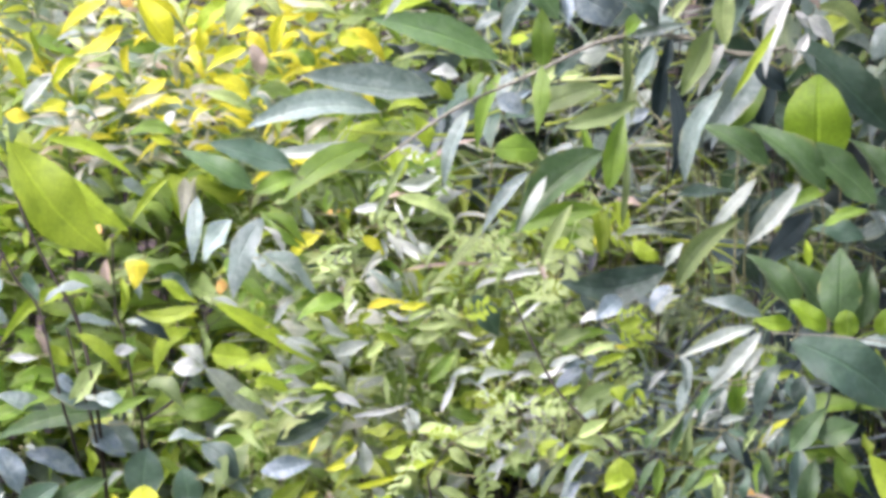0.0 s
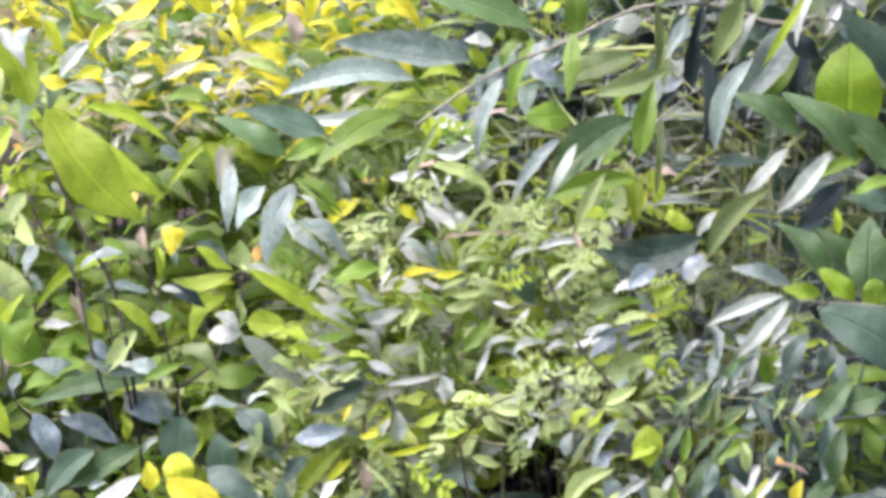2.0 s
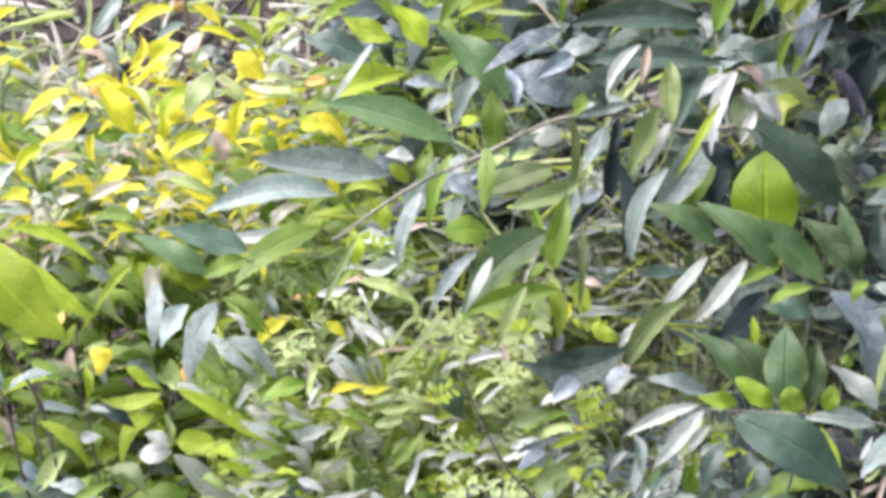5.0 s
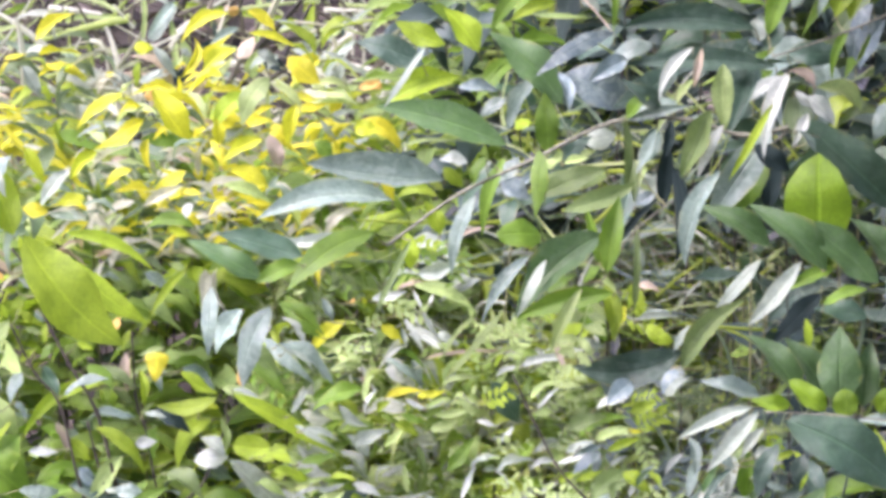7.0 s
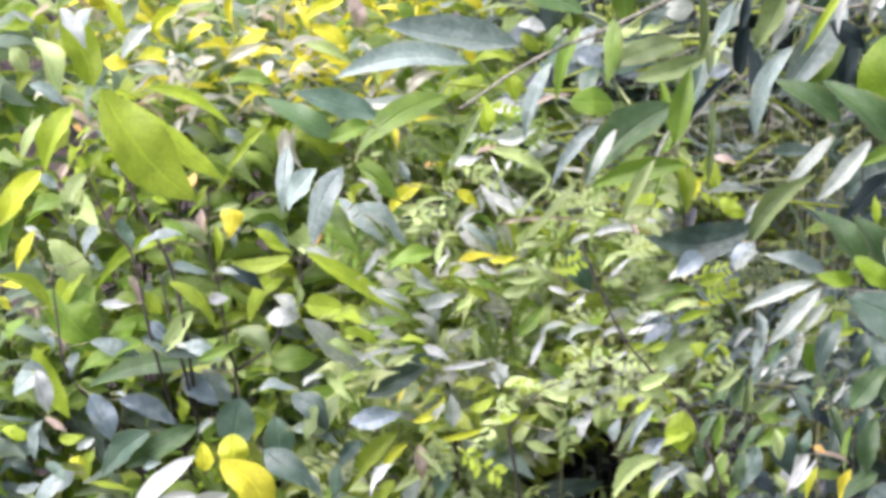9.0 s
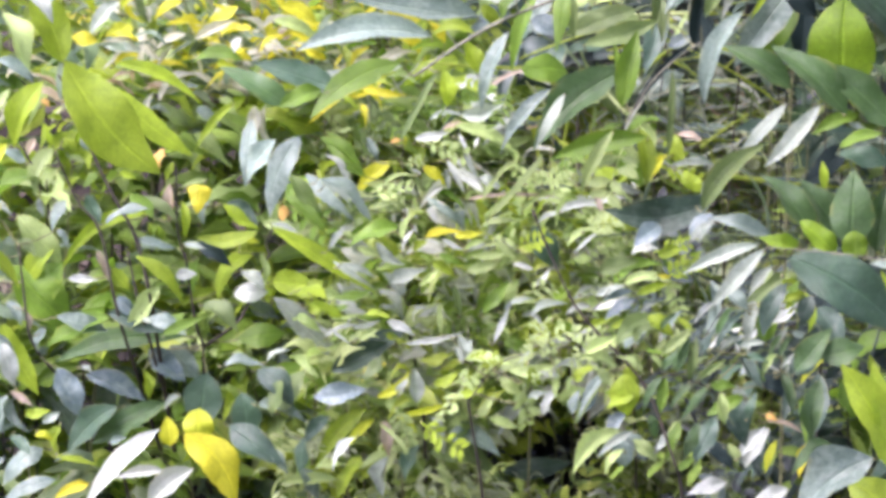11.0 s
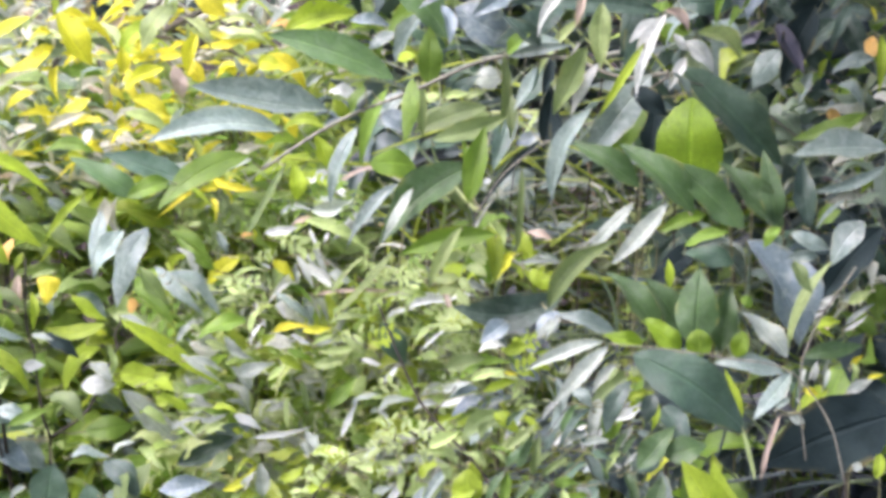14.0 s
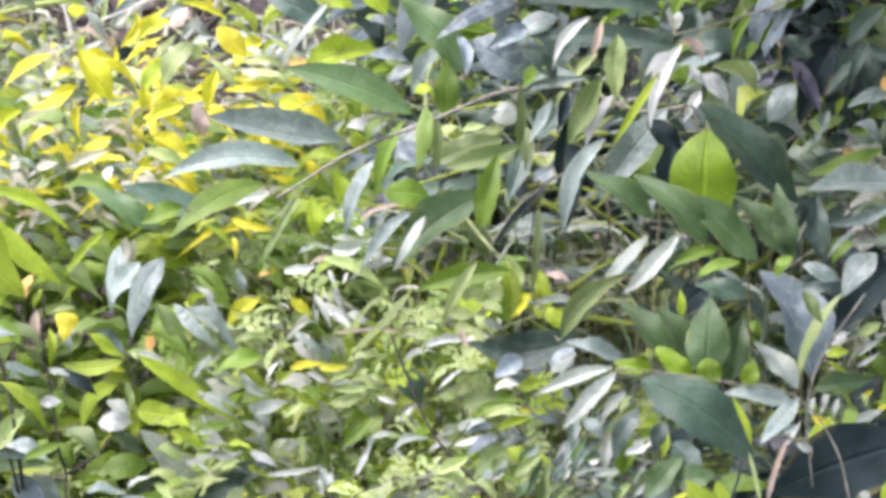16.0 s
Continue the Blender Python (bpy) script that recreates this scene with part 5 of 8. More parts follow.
leaf("Ge", -0.275, 8.293, 0.548, -0.364, 8.297, 0.504, 0.034, 51, 0.03)
leaf("Sl", -0.362, 8.304, 0.533, -0.372, 8.296, 0.498, 0.026, 54, 0.11)
leaf("Gl", -0.175, 8.291, 0.555, -0.203, 8.283, 0.535, 0.022, 52, 0.06)
leaf("Wl", -0.231, 8.268, 0.550, -0.201, 8.270, 0.544, 0.012, -50, -0.05)
leaf("Wl", -0.309, 8.238, 0.490, -0.294, 8.232, 0.484, 0.009, -39, -0.06)
leaf("Sl", -0.432, 8.237, 0.524, -0.397, 8.235, 0.513, 0.017, -38, -0.04)
leaf("Ll", -0.459, 8.235, 0.440, -0.420, 8.240, 0.428, 0.024, -44, 0.03)
leaf("Sl", -0.405, 8.235, 0.452, -0.416, 8.225, 0.401, 0.021, 35, 0.04)
leaf("Tl", -0.403, 8.246, 0.455, -0.373, 8.246, 0.435, 0.011, -24, -0.01)
leaf("Ll", -0.385, 8.251, 0.423, -0.349, 8.247, 0.431, 0.018, -28, 0.06)
leaf("Wl", -0.359, 8.224, 0.416, -0.335, 8.232, 0.431, 0.014, -22, 0.03)
leaf("Yl", -0.370, 8.238, 0.399, -0.345, 8.234, 0.392, 0.014, -37, -0.03)
leaf("Ll", -0.340, 8.262, 0.407, -0.347, 8.256, 0.371, 0.021, 35, 0.02)
leaf("Ae", -0.401, 8.214, 0.400, -0.372, 8.194, 0.379, 0.018, -29, -0.09)
leaf("Sl", -0.440, 8.225, 0.359, -0.408, 8.230, 0.369, 0.018, -38, 0.10)
leaf("Dl", -0.452, 8.279, 0.387, -0.420, 8.284, 0.369, 0.017, -17, -0.08)
leaf("Ll", -0.340, 8.201, 0.376, -0.281, 8.213, 0.364, 0.015, -62, 0.04)
leaf("Sl", -0.272, 8.243, 0.387, -0.248, 8.244, 0.395, 0.012, -24, -0.03)
leaf("Wl", -0.180, 8.279, 0.446, -0.201, 8.264, 0.429, 0.012, 37, 0.07)
leaf("Ll", -0.229, 8.282, 0.480, -0.221, 8.279, 0.441, 0.019, -42, 0.01)
leaf("Dl", -0.076, 8.258, 0.487, -0.026, 8.232, 0.442, 0.041, -19, -0.07)
leaf("Ml", -0.044, 8.243, 0.432, -0.013, 8.262, 0.487, 0.046, -42, -0.08)
leaf("De", 0.021, 8.262, 0.483, 0.101, 8.279, 0.521, 0.037, -17, -0.02)
leaf("Sl", -0.121, 8.270, 0.490, -0.065, 8.276, 0.489, 0.025, -61, -0.07)
leaf("Sl", -0.075, 8.253, 0.441, -0.011, 8.251, 0.417, 0.031, -52, -0.06)
leaf("Ml", -0.042, 8.235, 0.476, -0.058, 8.229, 0.427, 0.032, 46, -0.06)
leaf("Dl", 0.017, 8.292, 0.419, -0.015, 8.273, 0.382, 0.024, 11, 0.09)
leaf("De", -0.115, 8.289, 0.405, -0.040, 8.245, 0.363, 0.044, -24, 0.03)
leaf("Sl", -0.060, 8.262, 0.378, -0.035, 8.255, 0.347, 0.020, -28, 0.01)
leaf("Al", -0.013, 8.248, 0.398, -0.020, 8.246, 0.348, 0.030, 43, 0.02)
leaf("Gl", 0.007, 8.228, 0.801, 0.068, 8.218, 0.756, 0.025, -47, -0.03)
leaf("Ml", -0.034, 8.250, 0.749, 0.011, 8.257, 0.696, 0.025, -32, 0.07)
leaf("Sl", 0.006, 8.192, 0.751, 0.079, 8.200, 0.697, 0.036, -58, -0.03)
leaf("Wl", 0.015, 8.169, 0.745, 0.054, 8.173, 0.715, 0.011, -62, -0.04)
leaf("Gl", -0.041, 8.252, 0.718, 0.022, 8.229, 0.669, 0.024, -43, -0.02)
leaf("Ll", -0.015, 8.175, 0.608, 0.021, 8.164, 0.599, 0.025, -60, -0.08)
leaf("Ll", -0.005, 8.186, 0.585, 0.043, 8.195, 0.568, 0.022, -48, 0.03)
leaf("Gl", 0.030, 8.195, 0.592, 0.079, 8.205, 0.604, 0.017, -39, 0.08)
leaf("Ll", 0.068, 8.176, 0.573, 0.104, 8.167, 0.572, 0.015, -64, -0.02)
leaf("Wl", 0.021, 8.188, 0.659, 0.042, 8.191, 0.692, 0.013, -40, 0.07)
leaf("Vl", 0.034, 8.207, 0.677, 0.054, 8.203, 0.666, 0.010, -54, -0.05)
leaf("Wl", 0.037, 8.180, 0.640, 0.085, 8.188, 0.621, 0.015, -45, -0.01)
leaf("Wl", 0.193, 8.132, 0.554, 0.209, 8.120, 0.525, 0.019, -45, 0.10)
leaf("Vl", 0.062, 8.147, 0.546, 0.089, 8.147, 0.561, 0.014, -27, 0.05)
leaf("Gl", 0.114, 8.158, 0.693, 0.049, 8.137, 0.673, 0.029, 40, 0.04)
# Blackish leaf painted in for a dark area between the stems.
leaf("Bl", -0.165, 8.357, 0.641, -0.117, 8.353, 0.610, 0.026, -15, -0.03)
leaf("Ml", -0.145, 8.211, 0.581, -0.096, 8.184, 0.551, 0.035, -47, -0.01)
leaf("Ml", 0.094, 8.114, 0.528, 0.066, 8.096, 0.501, 0.020, 28, -0.07)
leaf("Dl", 0.064, 8.286, 0.510, 0.122, 8.283, 0.538, 0.030, -20, -0.01)
leaf("Vl", 0.205, 8.061, 0.535, 0.269, 8.033, 0.534, 0.022, -45, 0.00)
leaf("Vl", 0.251, 8.069, 0.520, 0.304, 8.084, 0.542, 0.023, -54, -0.07)
leaf("Wl", -0.174, 8.253, 0.654, -0.145, 8.256, 0.647, 0.012, -38, -0.04)
leaf("Sl", -0.214, 8.181, 0.567, -0.164, 8.175, 0.544, 0.027, -34, -0.04)
leaf("Gl", -0.194, 8.149, 0.548, -0.138, 8.134, 0.575, 0.018, -32, 0.02)
leaf("Wl", -0.059, 8.177, 0.510, -0.031, 8.170, 0.529, 0.015, -66, 0.01)

plant("budding_shrub", "shrub with forked brown stem, yellow buds and leaves", "shrub")
stem(0.0024, (-0.180, 8.360, 0.627), (-0.172, 8.353, 0.574), (-0.164, 8.347, 0.530), (-0.156, 8.368, 0.500), (-0.158, 8.421, 0.455), (-0.159, 8.577, 0.320))
stem(0.0024, (-0.066, 8.360, 0.628), (-0.085, 8.354, 0.583), (-0.107, 8.348, 0.537), (-0.152, 8.368, 0.500))
stem(0.0019, (-0.193, 8.376, 0.739), (-0.190, 8.364, 0.657), (-0.180, 8.359, 0.619))
stem(0.0019, (-0.052, 8.367, 0.676), (-0.070, 8.362, 0.643), (-0.066, 8.360, 0.624))
stem(0.0008, (-0.108, 8.360, 0.627), (-0.066, 8.360, 0.628), (-0.040, 8.364, 0.650))
leaf("Ll", -0.139, 8.400, 0.568, -0.187, 8.400, 0.550, 0.021, 26, 0.04)
leaf("Ge", -0.110, 8.400, 0.504, -0.047, 8.400, 0.515, 0.038, -26, 0.05)
leaf("Yt", -0.159, 8.354, 0.719, -0.163, 8.346, 0.681, 0.039, 8, 0.00)
leaf("Tl", -0.201, 8.364, 0.719, -0.202, 8.363, 0.665, 0.017, 8, 0.02)
leaf("Ll", -0.079, 8.301, 0.664, -0.164, 8.309, 0.657, 0.023, 26, -0.12)
leaf("Ll", -0.057, 8.250, 0.677, 0.083, 8.250, 0.590, 0.026, -26, 0.02)
leaf("Le", -0.088, 8.371, 0.626, -0.138, 8.377, 0.558, 0.027, 26, 0.20)
# Whitish kind paints the sheen on this grey-green strap leaf.
leaf("We", -0.074, 8.592, 0.532, 0.029, 8.606, 0.436, 0.042, -34, 0.04)
leaf("Se", -0.031, 7.875, 0.843, -0.068, 7.870, 0.789, 0.031, 34, 0.04)
leaf("Se", 0.007, 7.726, 0.867, -0.034, 7.723, 0.766, 0.040, 24, 0.05)
leaf("Ce", -0.228, 8.350, 0.497, -0.178, 8.350, 0.454, 0.036, -26, 0.03)
leaf("Se", -0.201, 8.380, 0.497, -0.162, 8.380, 0.453, 0.037, -34, 0.03)
leaf("Ke", -0.180, 8.350, 0.515, -0.357, 8.350, 0.482, 0.035, 26, 0.03)
leaf("Ve", -0.208, 8.300, 0.590, -0.252, 8.300, 0.531, 0.030, 26, -0.05)
leaf("Ae", -0.150, 8.350, 0.466, -0.160, 8.350, 0.386, 0.058, 8, 0.02)
leaf("Ae", -0.102, 8.350, 0.440, -0.093, 8.350, 0.368, 0.046, -8, -0.02)
leaf("Ge", 0.019, 8.350, 0.456, -0.076, 8.350, 0.468, 0.033, 26, 0.05)
leaf("Ae", -0.266, 8.300, 0.427, -0.332, 8.300, 0.364, 0.041, 26, 0.06)
leaf("Ke", -0.203, 8.320, 0.430, -0.305, 8.320, 0.375, 0.038, 26, -0.04)
leaf("Lo", -0.062, 8.350, 0.591, -0.010, 8.350, 0.587, 0.035, -26, 0.03)
leaf("Hl", -0.192, 8.350, 0.597, -0.162, 8.350, 0.600, 0.019, -24, 0.02)
leaf("He", -0.114, 8.350, 0.572, -0.068, 8.350, 0.577, 0.030, -24, 0.02)
leaf("Vl", -0.147, 8.311, 0.732, -0.185, 8.309, 0.722, 0.009, 44, -0.04)
leaf("Ol", -0.209, 8.349, 0.769, -0.216, 8.340, 0.737, 0.019, 40, 0.03)
leaf("Ll", -0.194, 8.354, 0.750, -0.206, 8.348, 0.724, 0.012, 29, -0.01)
leaf("Ll", -0.182, 8.337, 0.699, -0.176, 8.330, 0.647, 0.014, -30, 0.05)
leaf("Ll", -0.129, 8.347, 0.694, -0.078, 8.355, 0.660, 0.022, -43, 0.06)
leaf("Yl", -0.105, 8.347, 0.656, -0.078, 8.345, 0.644, 0.014, -26, 0.06)
leaf("Ol", -0.046, 8.356, 0.693, -0.051, 8.359, 0.668, 0.017, 24, 0.00)
leaf("Vl", -0.072, 8.311, 0.675, -0.016, 8.318, 0.646, 0.025, -44, -0.00)
leaf("Wl", -0.060, 8.282, 0.678, -0.022, 8.267, 0.667, 0.011, -41, -0.03)
leaf("Ll", -0.031, 8.291, 0.586, 0.005, 8.275, 0.589, 0.023, -53, 0.05)
leaf("Vl", -0.076, 8.308, 0.636, -0.068, 8.304, 0.591, 0.015, -45, -0.01)
leaf("We", -0.105, 8.352, 0.603, -0.072, 8.332, 0.581, 0.020, -27, -0.11)
leaf("Dl", -0.130, 8.465, 0.681, -0.087, 8.449, 0.651, 0.025, -19, -0.09)
leaf("Sl", -0.151, 8.387, 0.693, -0.158, 8.378, 0.661, 0.019, 43, -0.04)
leaf("Ml", -0.225, 8.406, 0.666, -0.193, 8.412, 0.640, 0.018, -43, 0.04)
leaf("Gl", -0.162, 8.375, 0.619, -0.169, 8.375, 0.569, 0.028, 36, 0.06)
leaf("Ll", -0.002, 8.339, 0.708, -0.039, 8.336, 0.731, 0.018, 39, 0.05)
leaf("Sl", -0.077, 8.128, 0.837, -0.084, 8.102, 0.751, 0.025, 9, 0.02)
leaf("Vl", -0.056, 8.120, 0.802, -0.072, 8.117, 0.778, 0.014, 38, 0.03)

plant("pale_leaved_shrub", "small bush with whitish and yellow leaves in tufts", "shrub")
stem(0.0015, (-0.213, 8.533, 0.384), (-0.202, 8.591, 0.335), (-0.186, 8.650, 0.283))
stem(0.0015, (0.094, 8.465, 0.443), (0.095, 8.525, 0.391), (0.103, 8.649, 0.285))
leaf("Hl", -0.199, 8.150, 0.423, -0.302, 8.150, 0.313, 0.028, 24, 0.04)
leaf("Ll", 0.064, 8.362, 0.418, -0.006, 8.357, 0.337, 0.032, 26, 0.05)
leaf("Ye", -0.188, 8.200, 0.392, -0.192, 8.200, 0.432, 0.028, 8, 0.00)
leaf("Yo", -0.152, 8.220, 0.398, -0.152, 8.220, 0.439, 0.042, -8, 0.00)
leaf("Ye", -0.166, 8.150, 0.418, -0.096, 8.150, 0.322, 0.058, -26, -0.12)
leaf("He", -0.157, 8.200, 0.362, -0.220, 8.200, 0.311, 0.037, 24, 0.05)
leaf("Hl", -0.196, 8.200, 0.359, -0.261, 8.200, 0.348, 0.019, 24, 0.05)
leaf("Yl", -0.295, 8.200, 0.340, -0.342, 8.200, 0.320, 0.019, 26, 0.05)
leaf("Yl", 0.078, 8.300, 0.414, 0.039, 8.300, 0.374, 0.015, 26, 0.04)
leaf("Tl", 0.091, 8.300, 0.413, 0.097, 8.300, 0.363, 0.021, -8, 0.02)
leaf("Vl", 0.101, 8.349, 0.392, 0.151, 8.332, 0.380, 0.025, -44, -0.03)
leaf("Vl", 0.093, 8.343, 0.371, 0.144, 8.315, 0.344, 0.021, -57, 0.01)
leaf("Yl", 0.106, 8.330, 0.412, 0.135, 8.320, 0.389, 0.013, -46, -0.06)
leaf("Vl", 0.118, 8.338, 0.389, 0.130, 8.327, 0.341, 0.018, -53, 0.02)
leaf("Vl", 0.028, 8.326, 0.326, -0.055, 8.314, 0.324, 0.019, 43, 0.02)
leaf("Vl", -0.005, 8.343, 0.338, 0.044, 8.338, 0.347, 0.023, -67, 0.04)
leaf("Ll", 0.059, 8.339, 0.357, 0.027, 8.324, 0.301, 0.030, 44, 0.05)
leaf("Wl", 0.096, 8.320, 0.361, 0.089, 8.325, 0.302, 0.031, 45, 0.04)
leaf("Vl", 0.056, 8.331, 0.340, 0.098, 8.336, 0.372, 0.018, -49, 0.06)
leaf("Wl", 0.147, 8.346, 0.411, 0.173, 8.324, 0.364, 0.026, -51, 0.06)
leaf("Vl", 0.163, 8.332, 0.351, 0.181, 8.317, 0.313, 0.016, -26, 0.03)
leaf("Me", 0.149, 8.325, 0.366, 0.254, 8.315, 0.321, 0.044, -51, -0.18)
leaf("Sl", 0.176, 8.331, 0.391, 0.247, 8.302, 0.370, 0.048, -52, 0.02)
leaf("Al", 0.139, 8.323, 0.376, 0.118, 8.308, 0.328, 0.026, 33, 0.10)
leaf("Sl", -0.026, 8.320, 0.344, 0.006, 8.324, 0.301, 0.034, -57, -0.04)
leaf("Wl", 0.100, 8.359, 0.457, 0.117, 8.359, 0.440, 0.011, -18, 0.05)
leaf("Bl", 0.093, 8.348, 0.439, 0.120, 8.347, 0.432, 0.009, -17, -0.03)
leaf("Wl", 0.062, 8.335, 0.445, 0.091, 8.335, 0.438, 0.014, -26, -0.03)

plant("pinnate_shrub", "bush with fine pinnate leaflets on thin dark stem", "shrub")
stem(0.0020, (0.299, 7.428, 0.82), (0.322, 7.42, 0.766), (0.351, 7.412, 0.708), (0.383, 7.407, 0.671), (0.437, 7.399, 0.611), (0.477, 7.384, 0.509))
stem(0.0010, (0.426, 7.401, 0.625), (0.459, 7.401, 0.63), (0.51, 7.399, 0.614))
stem(0.0008, (0.483, 7.402, 0.632), (0.503, 7.407, 0.669), (0.529, 7.412, 0.709))
leaf("Kl", 0.454, 7.100, 0.676, 0.431, 7.100, 0.632, 0.011, 28, 0.03)
leaf("Kl", 0.509, 7.100, 0.661, 0.475, 7.100, 0.622, 0.012, 28, 0.03)
leaf("Ml", 0.485, 7.120, 0.668, 0.492, 7.120, 0.720, 0.012, -8, 0.05)
leaf("Kl", 0.471, 7.120, 0.677, 0.485, 7.120, 0.720, 0.012, -28, 0.05)
leaf("Ml", 0.497, 7.120, 0.669, 0.528, 7.120, 0.694, 0.010, -28, 0.05)
leaf("Vl", 0.453, 7.120, 0.697, 0.487, 7.120, 0.730, 0.013, -28, 0.10)
leaf("Al", 0.552, 7.120, 0.624, 0.560, 7.120, 0.656, 0.014, -28, 0.03)
leaf("Ll", 0.421, 7.090, 0.654, 0.391, 7.090, 0.639, 0.017, 28, 0.10)
leaf("Vl", 0.366, 7.150, 0.693, 0.401, 7.150, 0.715, 0.019, -28, 0.10)
leaf("Vl", 0.401, 7.150, 0.676, 0.356, 7.150, 0.686, 0.017, 28, 0.15)
leaf("Vl", 0.392, 7.150, 0.656, 0.375, 7.150, 0.678, 0.013, 28, 0.10)
leaf("Wl", 0.422, 7.300, 0.577, 0.379, 7.300, 0.544, 0.013, 24, 0.05)
leaf("Vl", 0.422, 7.300, 0.567, 0.452, 7.300, 0.540, 0.020, -28, 0.05)
leaf("Hl", 0.549, 7.300, 0.549, 0.577, 7.300, 0.586, 0.009, -36, 0.05)
leaf("Hl", 0.594, 7.300, 0.653, 0.615, 7.300, 0.675, 0.007, -36, 0.05)
leaf("Ke", 0.634, 7.080, 0.702, 0.682, 7.080, 0.717, 0.036, -26, 0.03)
leaf("Ke", 0.604, 7.080, 0.685, 0.643, 7.080, 0.737, 0.032, -26, 0.03)
leaf("Ke", 0.633, 7.080, 0.678, 0.623, 7.080, 0.606, 0.026, 8, 0.03)
leaf("Ge", 0.654, 7.080, 0.679, 0.676, 7.080, 0.632, 0.026, -26, 0.03)
leaf("Yl", 0.645, 7.850, 0.469, 0.631, 7.850, 0.421, 0.019, 26, 0.04)
leaf("Le", 0.411, 7.100, 0.678, 0.416, 7.100, 0.628, 0.038, -8, 0.03)
leaf("Kl", 0.487, 7.100, 0.668, 0.461, 7.100, 0.634, 0.011, 26, 0.03)
leaf("Kl", 0.506, 7.100, 0.664, 0.480, 7.100, 0.628, 0.011, 26, 0.03)
leaf("Kl", 0.454, 7.100, 0.672, 0.434, 7.100, 0.645, 0.010, 26, 0.03)
leaf("Ve", 0.521, 7.100, 0.658, 0.526, 7.100, 0.620, 0.015, -8, 0.03)
leaf("Ce", 0.423, 8.100, 0.609, 0.383, 8.100, 0.584, 0.018, 34, 0.05)
leaf("Ce", 0.413, 8.000, 0.479, 0.386, 8.000, 0.440, 0.022, 34, 0.05)
leaf("Hl", 0.581, 8.000, 0.594, 0.568, 8.000, 0.558, 0.012, 36, 0.05)
leaf("Hl", 0.474, 8.000, 0.595, 0.452, 8.000, 0.566, 0.015, 36, 0.05)
leaf("Hl", 0.524, 8.000, 0.624, 0.499, 8.000, 0.595, 0.010, 36, 0.05)
leaf("He", 0.595, 7.900, 0.478, 0.564, 7.900, 0.425, 0.033, 24, 0.08)
leaf("Yl", 0.604, 7.880, 0.466, 0.589, 7.880, 0.421, 0.014, 26, 0.05)
leaf("Hl", 0.542, 7.900, 0.407, 0.491, 7.900, 0.391, 0.024, 24, 0.04)
leaf("Hl", 0.620, 7.900, 0.400, 0.570, 7.900, 0.374, 0.024, 24, 0.04)
leaf("Yl", 0.673, 7.900, 0.576, 0.630, 7.900, 0.529, 0.013, 26, 0.06)
leaf("De", 0.241, 8.500, 0.311, 0.341, 8.500, 0.324, 0.032, -16, 0.05)
leaf("So", 0.405, 7.950, 0.452, 0.414, 7.950, 0.417, 0.027, -10, 0.02)
leaf("Ll", 0.417, 7.950, 0.554, 0.418, 7.950, 0.517, 0.022, -8, 0.02)
leaf("Ge", 0.458, 7.100, 0.675, 0.452, 7.100, 0.631, 0.015, 8, 0.02)
leaf("Kl", 0.457, 7.374, 0.636, 0.475, 7.371, 0.667, 0.013, -46, 0.08)
leaf("Kl", 0.470, 7.388, 0.634, 0.490, 7.397, 0.665, 0.014, -51, -0.03)
leaf("Ml", 0.485, 7.377, 0.632, 0.512, 7.370, 0.658, 0.013, -46, 0.01)
leaf("Ml", 0.496, 7.383, 0.625, 0.539, 7.388, 0.645, 0.012, -46, -0.02)
leaf("Gl", 0.512, 7.392, 0.616, 0.545, 7.396, 0.615, 0.022, -58, -0.02)
leaf("Sl", 0.392, 7.379, 0.634, 0.356, 7.346, 0.584, 0.015, 30, 0.05)
leaf("Vl", 0.414, 7.396, 0.651, 0.433, 7.399, 0.628, 0.016, -41, -0.03)
leaf("Vl", 0.426, 7.372, 0.639, 0.401, 7.373, 0.655, 0.012, 57, -0.02)
leaf("Vl", 0.441, 7.392, 0.651, 0.457, 7.394, 0.636, 0.009, -36, -0.01)
leaf("Gl", 0.435, 7.400, 0.656, 0.464, 7.405, 0.648, 0.014, -67, 0.03)
leaf("Ml", 0.475, 7.382, 0.653, 0.479, 7.394, 0.684, 0.011, -6, -0.01)
leaf("Dl", 0.501, 7.382, 0.652, 0.516, 7.372, 0.689, 0.015, -50, 0.04)
leaf("Kl", 0.521, 7.395, 0.677, 0.539, 7.383, 0.715, 0.014, -44, 0.02)
leaf("Al", 0.529, 7.578, 0.589, 0.554, 7.576, 0.613, 0.018, -38, -0.08)
leaf("Al", 0.554, 7.676, 0.550, 0.583, 7.676, 0.577, 0.021, -45, -0.05)
leaf("Dl", 0.549, 7.388, 0.652, 0.575, 7.369, 0.615, 0.018, -29, 0.03)
leaf("Al", 0.555, 7.378, 0.657, 0.582, 7.375, 0.648, 0.012, -36, 0.05)
leaf("Kl", 0.576, 7.392, 0.617, 0.549, 7.396, 0.644, 0.013, 66, 0.07)
leaf("Kl", 0.589, 7.688, 0.599, 0.604, 7.689, 0.634, 0.014, -55, 0.05)
leaf("Kl", 0.612, 7.692, 0.590, 0.633, 7.698, 0.606, 0.010, -54, 0.03)
leaf("Dl", 0.513, 7.685, 0.599, 0.492, 7.692, 0.633, 0.010, 37, -0.04)
leaf("Dl", 0.624, 7.380, 0.624, 0.623, 7.377, 0.606, 0.008, 20, 0.09)
leaf("Kl", 0.627, 7.579, 0.542, 0.635, 7.575, 0.532, 0.007, -29, -0.02)
leaf("De", 0.639, 7.370, 0.636, 0.631, 7.333, 0.564, 0.029, 2, -0.04)
